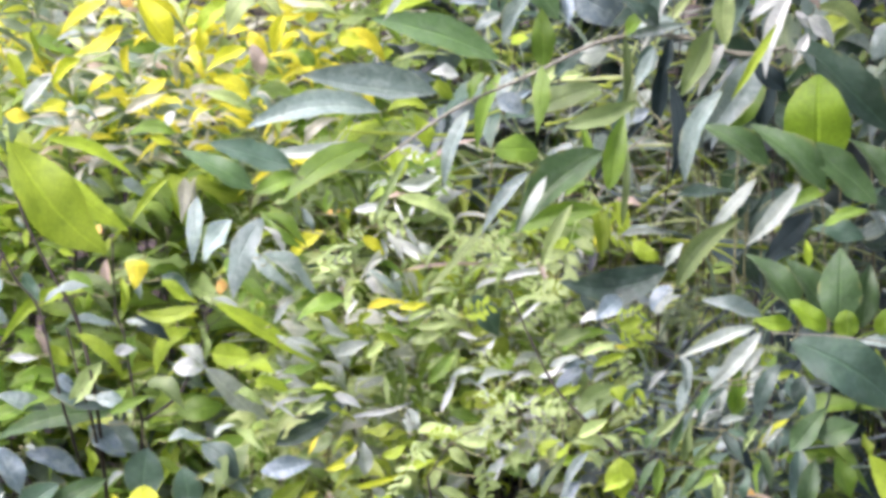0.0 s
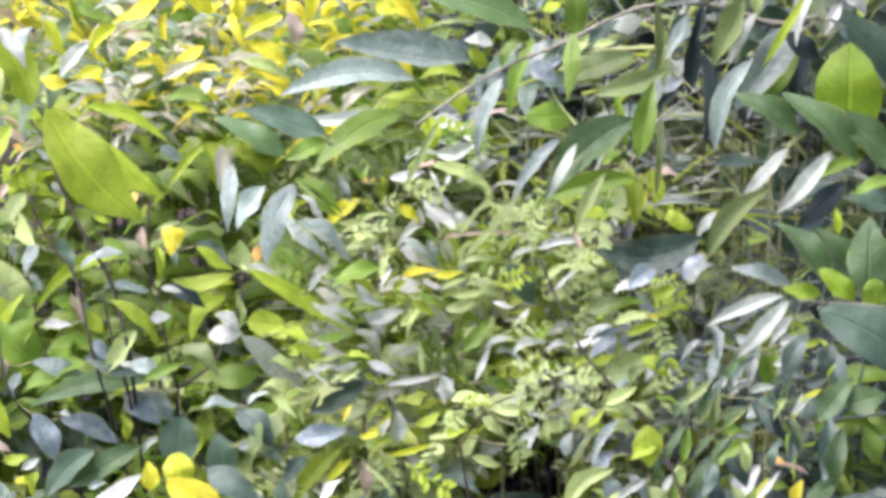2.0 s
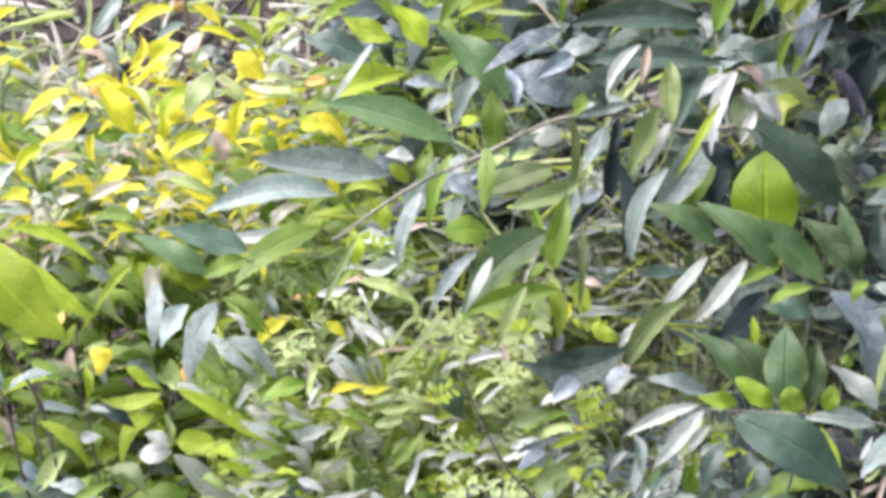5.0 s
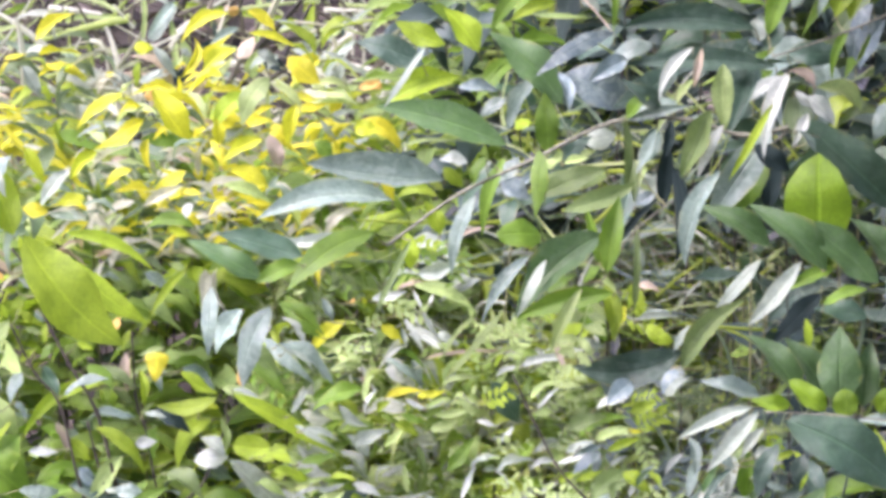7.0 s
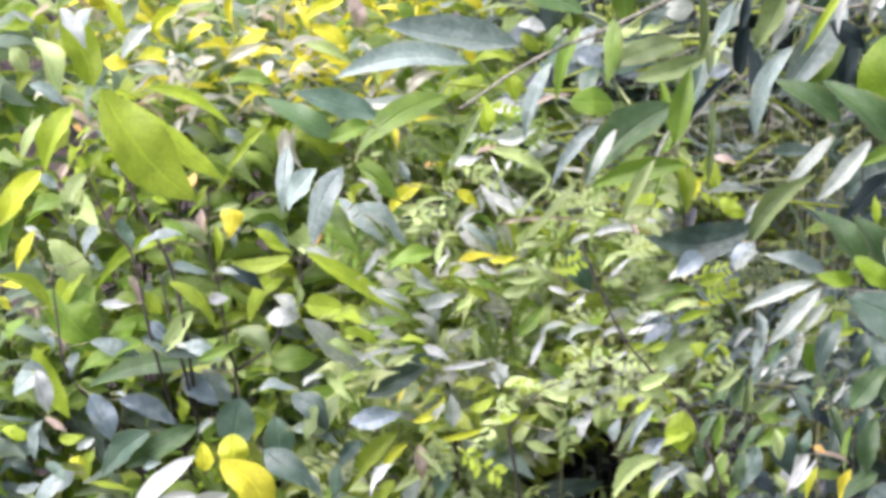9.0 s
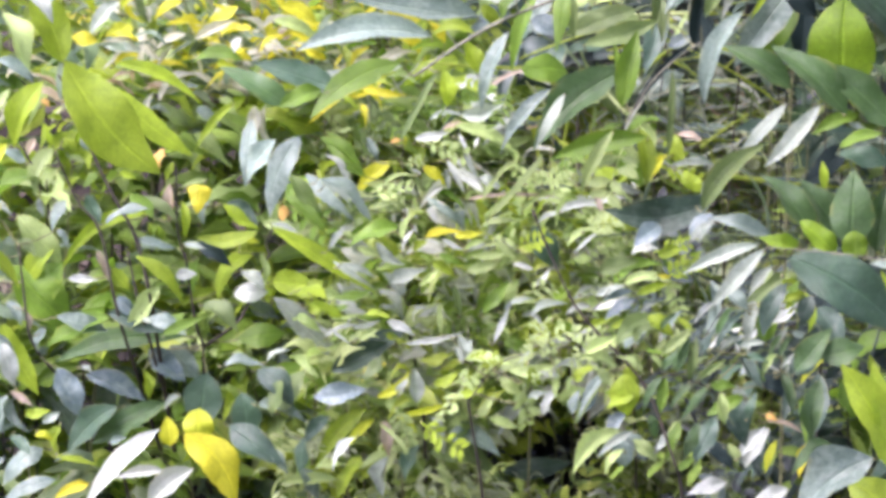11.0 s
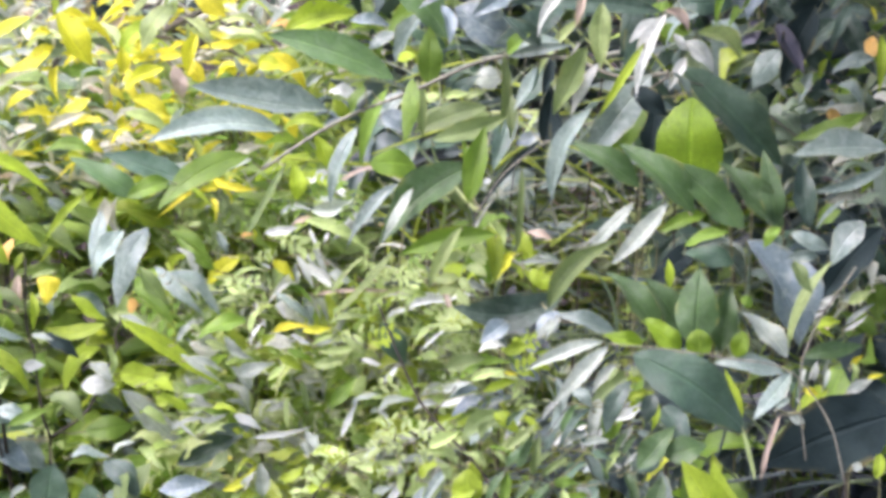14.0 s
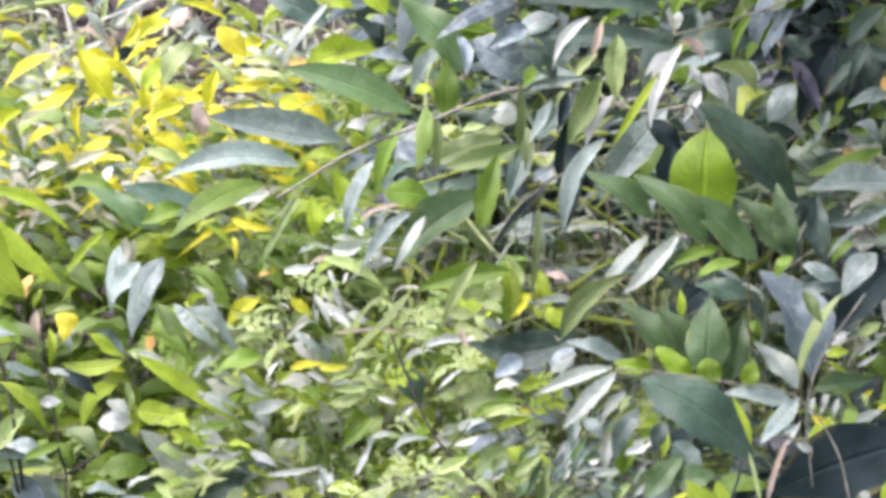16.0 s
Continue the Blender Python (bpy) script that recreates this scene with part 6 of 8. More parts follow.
leaf("Dl", 0.622, 7.487, 0.603, 0.600, 7.463, 0.561, 0.023, 17, 0.03)
leaf("Dl", 0.546, 7.660, 0.556, 0.562, 7.644, 0.499, 0.038, -13, 0.09)
leaf("Dl", 0.525, 7.773, 0.514, 0.501, 7.750, 0.471, 0.024, 17, -0.03)
leaf("Bl", 0.512, 7.870, 0.465, 0.550, 7.863, 0.429, 0.026, -18, -0.08)
leaf("Ol", 0.580, 7.461, 0.571, 0.595, 7.453, 0.565, 0.010, -21, 0.04)
leaf("Tn", 0.580, 7.470, 0.560, 0.624, 7.459, 0.551, 0.006, -33, -0.07)
leaf("Kl", 0.658, 7.477, 0.535, 0.612, 7.448, 0.503, 0.028, 38, 0.05)
leaf("Kl", 0.503, 7.571, 0.542, 0.483, 7.572, 0.493, 0.021, 33, 0.00)
leaf("Vl", 0.475, 7.580, 0.541, 0.467, 7.554, 0.497, 0.013, 19, 0.04)
leaf("Kl", 0.441, 7.575, 0.549, 0.452, 7.576, 0.519, 0.018, -35, 0.03)
leaf("Wl", 0.464, 7.562, 0.531, 0.447, 7.553, 0.504, 0.011, 30, -0.06)
leaf("Vl", 0.536, 7.553, 0.519, 0.551, 7.544, 0.487, 0.018, -47, 0.05)
leaf("Gl", 0.497, 7.561, 0.496, 0.475, 7.562, 0.480, 0.014, 38, 0.10)
leaf("Ll", 0.349, 7.761, 0.558, 0.376, 7.751, 0.580, 0.020, -50, -0.03)
leaf("Ll", 0.371, 7.787, 0.550, 0.390, 7.781, 0.571, 0.014, -52, 0.06)
leaf("Sl", 0.345, 7.869, 0.498, 0.352, 7.869, 0.530, 0.021, -48, 0.04)
leaf("Bl", 0.355, 7.862, 0.500, 0.378, 7.865, 0.530, 0.015, -17, 0.04)
leaf("Dl", 0.565, 7.587, 0.688, 0.557, 7.591, 0.640, 0.013, 46, -0.07)
leaf("Kl", 0.555, 7.602, 0.656, 0.516, 7.596, 0.641, 0.011, 43, 0.04)
leaf("Dl", 0.534, 7.596, 0.651, 0.559, 7.589, 0.628, 0.018, -59, 0.02)
leaf("Kl", 0.613, 7.594, 0.644, 0.591, 7.572, 0.611, 0.009, 35, 0.00)
leaf("Kl", 0.627, 7.588, 0.624, 0.603, 7.572, 0.608, 0.011, 65, -0.06)
leaf("Wl", 0.583, 7.406, 0.716, 0.611, 7.409, 0.728, 0.014, -46, -0.08)
leaf("Ml", 0.423, 7.776, 0.605, 0.447, 7.774, 0.631, 0.017, -41, -0.05)
leaf("Kl", 0.455, 7.770, 0.622, 0.474, 7.775, 0.644, 0.011, -38, 0.02)
leaf("Ml", 0.401, 7.834, 0.590, 0.454, 7.836, 0.635, 0.033, -43, 0.02)
leaf("Dl", 0.543, 7.625, 0.570, 0.562, 7.615, 0.510, 0.034, -14, 0.05)
leaf("Gl", 0.603, 7.407, 0.708, 0.614, 7.403, 0.743, 0.022, -45, 0.05)
leaf("Dl", 0.619, 7.498, 0.651, 0.653, 7.500, 0.670, 0.019, -25, 0.11)
leaf("Dl", 0.522, 7.660, 0.528, 0.496, 7.630, 0.478, 0.030, 16, 0.02)
leaf("Gl", 0.479, 7.559, 0.544, 0.460, 7.558, 0.494, 0.019, 35, -0.05)
leaf("Mn", 0.349, 7.758, 0.504, 0.383, 7.763, 0.561, 0.008, -19, 0.01)
leaf("Sl", 0.411, 7.566, 0.530, 0.440, 7.566, 0.493, 0.030, -61, 0.10)
leaf("Vl", 0.411, 7.670, 0.489, 0.387, 7.669, 0.457, 0.014, 35, 0.07)
leaf("Dl", 0.645, 7.599, 0.680, 0.674, 7.564, 0.626, 0.037, -13, -0.03)
leaf("Bl", 0.628, 7.689, 0.654, 0.673, 7.690, 0.692, 0.032, -21, 0.08)
leaf("Kl", 0.599, 7.470, 0.619, 0.614, 7.449, 0.571, 0.018, -27, 0.00)
leaf("Bl", 0.574, 7.686, 0.579, 0.611, 7.679, 0.550, 0.022, -14, -0.11)
leaf("Gl", 0.557, 7.488, 0.634, 0.580, 7.472, 0.610, 0.009, -23, 0.04)

plant("creamy_herb", "herb with drooping creamy yellow-green leaflets", "herb")
stem(0.0011, (0.384, 7.899, 0.581), (0.327, 7.899, 0.577), (0.255, 7.896, 0.559), (0.213, 7.889, 0.509))
stem(0.0009, (0.341, 7.9, 0.588), (0.369, 7.905, 0.624), (0.391, 7.909, 0.652))
leaf("Ve", 0.411, 7.950, 0.463, 0.346, 7.950, 0.406, 0.029, 26, 0.15)
leaf("Vf", 0.283, 7.871, 0.537, 0.291, 7.868, 0.476, 0.025, -33, -0.10)
leaf("Wl", 0.287, 7.881, 0.508, 0.317, 7.891, 0.524, 0.014, -36, -0.07)
leaf("Vf", 0.324, 7.878, 0.555, 0.294, 7.878, 0.538, 0.014, 47, 0.12)
leaf("Vl", 0.330, 7.885, 0.546, 0.327, 7.883, 0.513, 0.014, 41, 0.07)
leaf("Wl", 0.331, 7.887, 0.542, 0.301, 7.895, 0.550, 0.010, 36, -0.10)
leaf("Vl", 0.345, 7.885, 0.545, 0.341, 7.883, 0.521, 0.009, 26, 0.11)
leaf("Vf", 0.376, 7.881, 0.571, 0.327, 7.868, 0.563, 0.023, 54, 0.08)
leaf("Wl", 0.369, 7.885, 0.559, 0.320, 7.868, 0.557, 0.018, 52, 0.09)
leaf("Vf", 0.398, 7.873, 0.578, 0.348, 7.860, 0.585, 0.017, 35, -0.06)
leaf("Vf", 0.331, 7.869, 0.587, 0.279, 7.847, 0.579, 0.021, 53, -0.03)
leaf("Wl", 0.292, 7.876, 0.577, 0.276, 7.878, 0.562, 0.011, 55, -0.11)
leaf("Vf", 0.336, 7.891, 0.597, 0.388, 7.868, 0.601, 0.021, -37, 0.08)
leaf("Vf", 0.388, 7.889, 0.565, 0.405, 7.891, 0.544, 0.010, -38, -0.09)
leaf("Vf", 0.316, 7.897, 0.599, 0.287, 7.889, 0.583, 0.012, 46, 0.13)
leaf("Lf", 0.290, 7.889, 0.557, 0.299, 7.889, 0.528, 0.014, -36, -0.13)
leaf("Vf", 0.350, 7.864, 0.570, 0.355, 7.854, 0.542, 0.012, -14, -0.04)
leaf("Wl", 0.385, 7.863, 0.547, 0.368, 7.864, 0.567, 0.009, 45, -0.09)
leaf("Lf", 0.209, 7.867, 0.567, 0.259, 7.872, 0.573, 0.016, -65, 0.10)

plant("flowering_herb", "low herb with yellow leaf tips and thin pale leaves", "herb")
stem(0.0011, (0.108, 8.430, 0.765), (0.110, 8.422, 0.704), (0.117, 8.411, 0.629), (0.119, 8.396, 0.523))
stem(0.0009, (0.285, 8.412, 0.637), (0.300, 8.420, 0.690), (0.322, 8.426, 0.735), (0.360, 8.427, 0.743))
stem(0.0009, (0.194, 8.422, 0.704), (0.209, 8.417, 0.674), (0.232, 8.412, 0.637))
leaf("Wl", 0.101, 8.200, 0.613, 0.149, 8.200, 0.632, 0.024, -36, 0.05)
leaf("Wl", 0.119, 8.220, 0.593, 0.091, 8.220, 0.625, 0.021, 24, 0.05)
leaf("Vl", 0.141, 8.190, 0.611, 0.165, 8.190, 0.635, 0.012, -28, 0.10)
leaf("Wl", 0.082, 8.200, 0.667, 0.123, 8.200, 0.637, 0.016, -24, 0.15)
leaf("Vl", 0.056, 8.210, 0.658, 0.097, 8.210, 0.647, 0.013, -28, 0.10)
leaf("Ge", 0.041, 8.220, 0.669, 0.110, 8.220, 0.691, 0.021, -28, 0.05)
leaf("Vl", 0.116, 8.200, 0.671, 0.128, 8.200, 0.706, 0.012, -28, -0.10)
leaf("Wl", 0.024, 8.230, 0.637, 0.081, 8.230, 0.602, 0.011, -24, 0.05)
leaf("Hl", 0.170, 8.200, 0.671, 0.199, 8.200, 0.658, 0.010, -36, 0.10)
leaf("Yl", 0.185, 8.200, 0.676, 0.225, 8.200, 0.683, 0.013, -28, 0.10)
leaf("Le", 0.132, 8.200, 0.656, 0.150, 8.200, 0.671, 0.012, -28, 0.00)
leaf("Gl", 0.164, 8.220, 0.649, 0.199, 8.220, 0.636, 0.012, -28, 0.10)
leaf("Le", 0.155, 8.200, 0.641, 0.187, 8.200, 0.623, 0.016, -28, 0.00)
leaf("Vl", 0.201, 8.220, 0.627, 0.241, 8.220, 0.639, 0.018, -28, 0.10)
leaf("Vl", 0.207, 8.230, 0.645, 0.268, 8.230, 0.657, 0.013, -28, 0.10)
leaf("Vl", 0.238, 8.220, 0.671, 0.275, 8.220, 0.647, 0.012, -28, 0.15)
leaf("Lf", 0.268, 8.220, 0.658, 0.309, 8.220, 0.678, 0.025, -28, 0.05)
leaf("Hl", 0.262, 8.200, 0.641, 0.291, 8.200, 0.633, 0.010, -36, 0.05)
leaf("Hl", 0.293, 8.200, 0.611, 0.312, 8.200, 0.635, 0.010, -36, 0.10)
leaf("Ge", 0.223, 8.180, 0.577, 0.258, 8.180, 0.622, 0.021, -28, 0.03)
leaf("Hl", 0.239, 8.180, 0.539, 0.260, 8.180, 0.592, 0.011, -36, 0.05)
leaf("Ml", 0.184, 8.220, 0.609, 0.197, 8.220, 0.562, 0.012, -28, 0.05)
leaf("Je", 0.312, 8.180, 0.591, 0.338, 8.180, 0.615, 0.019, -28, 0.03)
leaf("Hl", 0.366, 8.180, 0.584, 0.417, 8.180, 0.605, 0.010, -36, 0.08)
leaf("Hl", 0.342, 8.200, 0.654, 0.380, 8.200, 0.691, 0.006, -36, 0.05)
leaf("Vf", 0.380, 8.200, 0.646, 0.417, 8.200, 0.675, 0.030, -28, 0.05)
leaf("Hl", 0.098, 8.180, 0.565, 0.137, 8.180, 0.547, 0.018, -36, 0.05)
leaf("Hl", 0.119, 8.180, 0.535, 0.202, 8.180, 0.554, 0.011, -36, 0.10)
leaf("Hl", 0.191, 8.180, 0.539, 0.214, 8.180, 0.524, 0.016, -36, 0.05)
leaf("Vl", 0.022, 8.200, 0.564, 0.076, 8.200, 0.575, 0.007, -28, 0.10)
leaf("Ge", 0.058, 8.180, 0.571, 0.095, 8.180, 0.569, 0.010, -28, 0.05)
leaf("Wl", 0.052, 8.200, 0.553, 0.091, 8.200, 0.565, 0.010, -24, 0.10)
leaf("Hl", 0.021, 8.200, 0.553, 0.053, 8.200, 0.529, 0.007, -36, 0.05)
leaf("Hl", 0.340, 8.180, 0.543, 0.369, 8.180, 0.564, 0.007, -36, 0.10)
leaf("Le", 0.391, 8.180, 0.561, 0.424, 8.180, 0.575, 0.012, -28, 0.10)
leaf("Vl", 0.377, 8.200, 0.531, 0.417, 8.200, 0.546, 0.013, -28, 0.10)
leaf("Hl", 0.303, 8.200, 0.551, 0.282, 8.200, 0.576, 0.007, 36, 0.10)
leaf("Vl", 0.266, 8.200, 0.597, 0.303, 8.200, 0.590, 0.007, -28, 0.10)
leaf("Gl", 0.251, 8.200, 0.537, 0.295, 8.200, 0.524, 0.021, -28, 0.05)
leaf("Je", 0.317, 8.180, 0.567, 0.351, 8.180, 0.554, 0.013, -28, 0.05)
leaf("Le", -0.011, 8.220, 0.599, 0.013, 8.220, 0.611, 0.019, -28, 0.00)
leaf("Le", -0.006, 8.220, 0.569, 0.017, 8.220, 0.580, 0.015, -28, 0.00)
leaf("Ge", 0.020, 8.220, 0.571, 0.047, 8.220, 0.580, 0.010, -28, 0.05)
leaf("Yl", 0.086, 8.160, 0.468, 0.128, 8.160, 0.505, 0.015, -28, 0.20)
leaf("We", 0.138, 8.160, 0.461, 0.135, 8.160, 0.506, 0.021, 7, 0.05)
leaf("Hl", 0.114, 8.150, 0.470, 0.127, 8.150, 0.496, 0.013, -36, 0.05)
leaf("Yl", 0.115, 8.140, 0.446, 0.194, 8.140, 0.471, 0.011, -28, 0.10)
leaf("Le", 0.189, 8.140, 0.473, 0.229, 8.140, 0.486, 0.013, -28, 0.10)
leaf("Le", 0.160, 8.160, 0.485, 0.193, 8.160, 0.504, 0.016, -28, 0.15)
leaf("Vl", 0.220, 8.160, 0.443, 0.240, 8.160, 0.474, 0.018, -28, 0.10)
leaf("Vl", 0.233, 8.160, 0.443, 0.275, 8.160, 0.430, 0.016, -28, 0.10)
leaf("Vl", 0.247, 8.150, 0.497, 0.282, 8.150, 0.469, 0.018, -28, 0.10)
leaf("Hl", 0.304, 8.160, 0.446, 0.320, 8.160, 0.487, 0.018, -36, 0.05)
leaf("Vl", 0.258, 8.160, 0.505, 0.325, 8.160, 0.520, 0.018, -28, 0.15)
leaf("Le", 0.220, 8.160, 0.510, 0.259, 8.160, 0.519, 0.012, -28, 0.10)
leaf("Jl", 0.385, 8.160, 0.477, 0.421, 8.160, 0.485, 0.016, -28, 0.15)
leaf("Hl", 0.412, 8.160, 0.545, 0.437, 8.160, 0.555, 0.012, -36, 0.05)
leaf("Lt", 0.367, 8.160, 0.566, 0.399, 8.160, 0.581, 0.016, -28, 0.10)
leaf("We", 0.198, 8.180, 0.516, 0.209, 8.180, 0.543, 0.019, -24, 0.00)
leaf("Ce", 0.001, 8.200, 0.459, 0.071, 8.200, 0.472, 0.030, -28, 0.05)
leaf("Hl", 0.364, 8.250, 0.577, 0.330, 8.250, 0.566, 0.013, 36, 0.05)
leaf("Yl", 0.091, 8.545, 0.728, 0.040, 8.545, 0.680, 0.024, 26, 0.08)
leaf("Yl", 0.140, 8.310, 0.754, 0.170, 8.313, 0.728, 0.018, -26, -0.05)
leaf("Vl", 0.184, 8.220, 0.820, 0.264, 8.220, 0.786, 0.020, -26, -0.08)
leaf("Ae", 0.285, 8.300, 0.676, 0.323, 8.300, 0.621, 0.040, -26, 0.05)
leaf("Wl", 0.375, 8.350, 0.587, 0.337, 8.350, 0.570, 0.018, 24, 0.03)
leaf("Gl", 0.094, 8.438, 0.768, 0.098, 8.454, 0.809, 0.015, -2, -0.02)
leaf("Mf", 0.052, 8.474, 0.742, 0.070, 8.457, 0.798, 0.021, -21, 0.08)
leaf("Gl", 0.060, 8.403, 0.726, 0.002, 8.418, 0.780, 0.015, 24, -0.11)
leaf("Hl", 0.035, 8.391, 0.717, 0.008, 8.392, 0.759, 0.016, 47, 0.13)
leaf("Vl", 0.022, 8.406, 0.786, 0.043, 8.406, 0.791, 0.007, -20, 0.00)
leaf("Ol", 0.094, 8.364, 0.779, 0.113, 8.359, 0.782, 0.007, -25, -0.01)
leaf("Lf", 0.092, 8.374, 0.756, 0.110, 8.365, 0.736, 0.012, -42, -0.06)
leaf("Hl", 0.134, 8.405, 0.729, 0.120, 8.402, 0.737, 0.006, 40, 0.07)
leaf("Vl", 0.110, 8.398, 0.711, 0.061, 8.405, 0.700, 0.012, 31, 0.12)
leaf("Dl", 0.049, 8.410, 0.694, 0.091, 8.411, 0.696, 0.011, -20, -0.06)
leaf("Mf", 0.054, 8.409, 0.682, 0.102, 8.392, 0.690, 0.016, -53, -0.04)
leaf("Vf", 0.120, 8.407, 0.703, 0.081, 8.409, 0.693, 0.013, 50, -0.07)
leaf("Vf", 0.117, 8.416, 0.719, 0.148, 8.409, 0.699, 0.017, -56, -0.09)
leaf("Vl", 0.126, 8.396, 0.701, 0.133, 8.399, 0.676, 0.009, -35, 0.09)
leaf("Vf", 0.114, 8.389, 0.697, 0.096, 8.384, 0.679, 0.009, 41, -0.08)
leaf("Hl", 0.106, 8.397, 0.670, 0.131, 8.389, 0.650, 0.013, -34, -0.11)
leaf("Tl", 0.110, 8.379, 0.677, 0.127, 8.382, 0.655, 0.010, -26, 0.01)
leaf("Sl", 0.141, 8.366, 0.707, 0.183, 8.365, 0.649, 0.026, -58, 0.11)
leaf("Sl", 0.146, 8.372, 0.702, 0.201, 8.357, 0.666, 0.015, -53, 0.09)
leaf("Wl", 0.145, 8.334, 0.703, 0.168, 8.325, 0.677, 0.009, -41, -0.12)
leaf("Sl", 0.185, 8.416, 0.696, 0.195, 8.397, 0.652, 0.017, -16, 0.12)
leaf("Hl", 0.176, 8.390, 0.729, 0.219, 8.368, 0.711, 0.021, -44, -0.06)
leaf("Wl", 0.211, 8.387, 0.728, 0.249, 8.376, 0.713, 0.018, -46, 0.08)
leaf("Hl", 0.175, 8.377, 0.757, 0.197, 8.370, 0.727, 0.012, -46, -0.10)
leaf("Wl", 0.167, 8.381, 0.741, 0.171, 8.374, 0.708, 0.009, -15, -0.04)
leaf("Vf", 0.200, 8.417, 0.716, 0.221, 8.412, 0.657, 0.023, -24, 0.12)
leaf("Hl", 0.185, 8.412, 0.785, 0.202, 8.391, 0.753, 0.007, -29, 0.05)
leaf("Hl", 0.212, 8.402, 0.781, 0.205, 8.396, 0.765, 0.008, 53, 0.04)
leaf("Ll", 0.208, 8.406, 0.692, 0.225, 8.407, 0.699, 0.007, -34, -0.03)
leaf("Sl", 0.227, 8.407, 0.660, 0.248, 8.406, 0.685, 0.012, -61, -0.08)
leaf("Lf", 0.207, 8.397, 0.650, 0.246, 8.394, 0.658, 0.013, -55, 0.09)
leaf("Wl", 0.196, 8.385, 0.632, 0.238, 8.387, 0.642, 0.014, -29, 0.10)
leaf("Wl", 0.054, 8.388, 0.633, 0.023, 8.388, 0.627, 0.013, 36, 0.04)
leaf("Sl", 0.017, 8.398, 0.631, 0.076, 8.391, 0.615, 0.011, -54, -0.01)
leaf("Lf", 0.077, 8.396, 0.593, 0.103, 8.398, 0.614, 0.018, -54, -0.03)
leaf("Vf", 0.146, 8.375, 0.610, 0.164, 8.370, 0.568, 0.015, -35, 0.03)
leaf("Vf", 0.168, 8.377, 0.578, 0.169, 8.359, 0.528, 0.017, 2, 0.06)
leaf("Gf", 0.127, 8.392, 0.635, 0.179, 8.383, 0.619, 0.018, -42, -0.03)
leaf("Lf", 0.126, 8.399, 0.637, 0.157, 8.389, 0.623, 0.014, -35, 0.09)
leaf("Vf", 0.131, 8.401, 0.639, 0.174, 8.380, 0.629, 0.016, -46, -0.11)
leaf("Mf", 0.169, 8.377, 0.588, 0.187, 8.360, 0.538, 0.026, -44, 0.10)
leaf("Ml", 0.213, 8.379, 0.598, 0.221, 8.361, 0.566, 0.013, -22, -0.05)
leaf("Lf", 0.203, 8.400, 0.583, 0.255, 8.393, 0.596, 0.017, -57, -0.06)
leaf("Vf", 0.241, 8.397, 0.617, 0.231, 8.380, 0.591, 0.010, 15, 0.11)
leaf("Vf", 0.276, 8.383, 0.621, 0.223, 8.381, 0.586, 0.023, 42, -0.06)
leaf("Wl", 0.283, 8.371, 0.586, 0.318, 8.378, 0.589, 0.009, -48, -0.02)
leaf("Lf", -0.016, 8.326, 0.595, 0.014, 8.324, 0.569, 0.018, -41, -0.05)
leaf("Lf", -0.018, 8.309, 0.576, 0.003, 8.311, 0.548, 0.017, -58, -0.12)
leaf("Lf", 0.070, 8.369, 0.569, 0.100, 8.372, 0.547, 0.012, -30, -0.08)
leaf("Gf", 0.097, 8.380, 0.560, 0.118, 8.371, 0.540, 0.012, -23, 0.01)
leaf("Vf", 0.073, 8.380, 0.561, 0.070, 8.364, 0.532, 0.010, 19, -0.12)
leaf("Mf", 0.030, 8.447, 0.558, 0.061, 8.437, 0.573, 0.013, -27, 0.02)
leaf("Sl", 0.039, 8.383, 0.574, 0.009, 8.373, 0.554, 0.018, 47, 0.03)
leaf("Vf", 0.009, 8.385, 0.577, 0.039, 8.383, 0.587, 0.012, -52, 0.02)
leaf("Lf", 0.021, 8.390, 0.597, 0.012, 8.381, 0.571, 0.012, 37, -0.07)
leaf("Vf", 0.128, 8.391, 0.547, 0.170, 8.391, 0.547, 0.018, -43, 0.01)
leaf("Lf", 0.208, 8.299, 0.530, 0.229, 8.296, 0.521, 0.009, -25, 0.01)
leaf("Wl", 0.271, 8.393, 0.540, 0.298, 8.390, 0.537, 0.012, -55, -0.10)
leaf("Wl", 0.299, 8.280, 0.570, 0.316, 8.280, 0.584, 0.008, -40, -0.05)
leaf("Hl", 0.299, 8.286, 0.528, 0.333, 8.272, 0.527, 0.010, -38, 0.07)
leaf("Wl", 0.312, 8.379, 0.494, 0.294, 8.382, 0.515, 0.010, 32, -0.11)
leaf("Wl", 0.345, 8.374, 0.603, 0.328, 8.372, 0.593, 0.008, 41, 0.01)
leaf("Wl", 0.347, 8.392, 0.586, 0.364, 8.393, 0.596, 0.009, -55, -0.01)
leaf("Mf", 0.353, 8.193, 0.601, 0.409, 8.193, 0.639, 0.024, -47, -0.11)
leaf("Gl", 0.394, 8.101, 0.632, 0.459, 8.076, 0.662, 0.022, -45, -0.06)
leaf("Wl", 0.429, 7.995, 0.609, 0.454, 7.989, 0.625, 0.009, -26, -0.07)
leaf("Hl", 0.417, 8.088, 0.670, 0.454, 8.086, 0.680, 0.018, -50, -0.08)
leaf("Lf", 0.446, 7.983, 0.689, 0.495, 7.975, 0.707, 0.021, -44, -0.03)
leaf("Ll", 0.491, 7.981, 0.685, 0.508, 7.982, 0.692, 0.007, -34, 0.12)
leaf("Gl", 0.452, 8.005, 0.682, 0.465, 8.002, 0.666, 0.010, -55, 0.00)
leaf("Vl", 0.418, 7.991, 0.654, 0.474, 7.967, 0.654, 0.012, -54, -0.02)
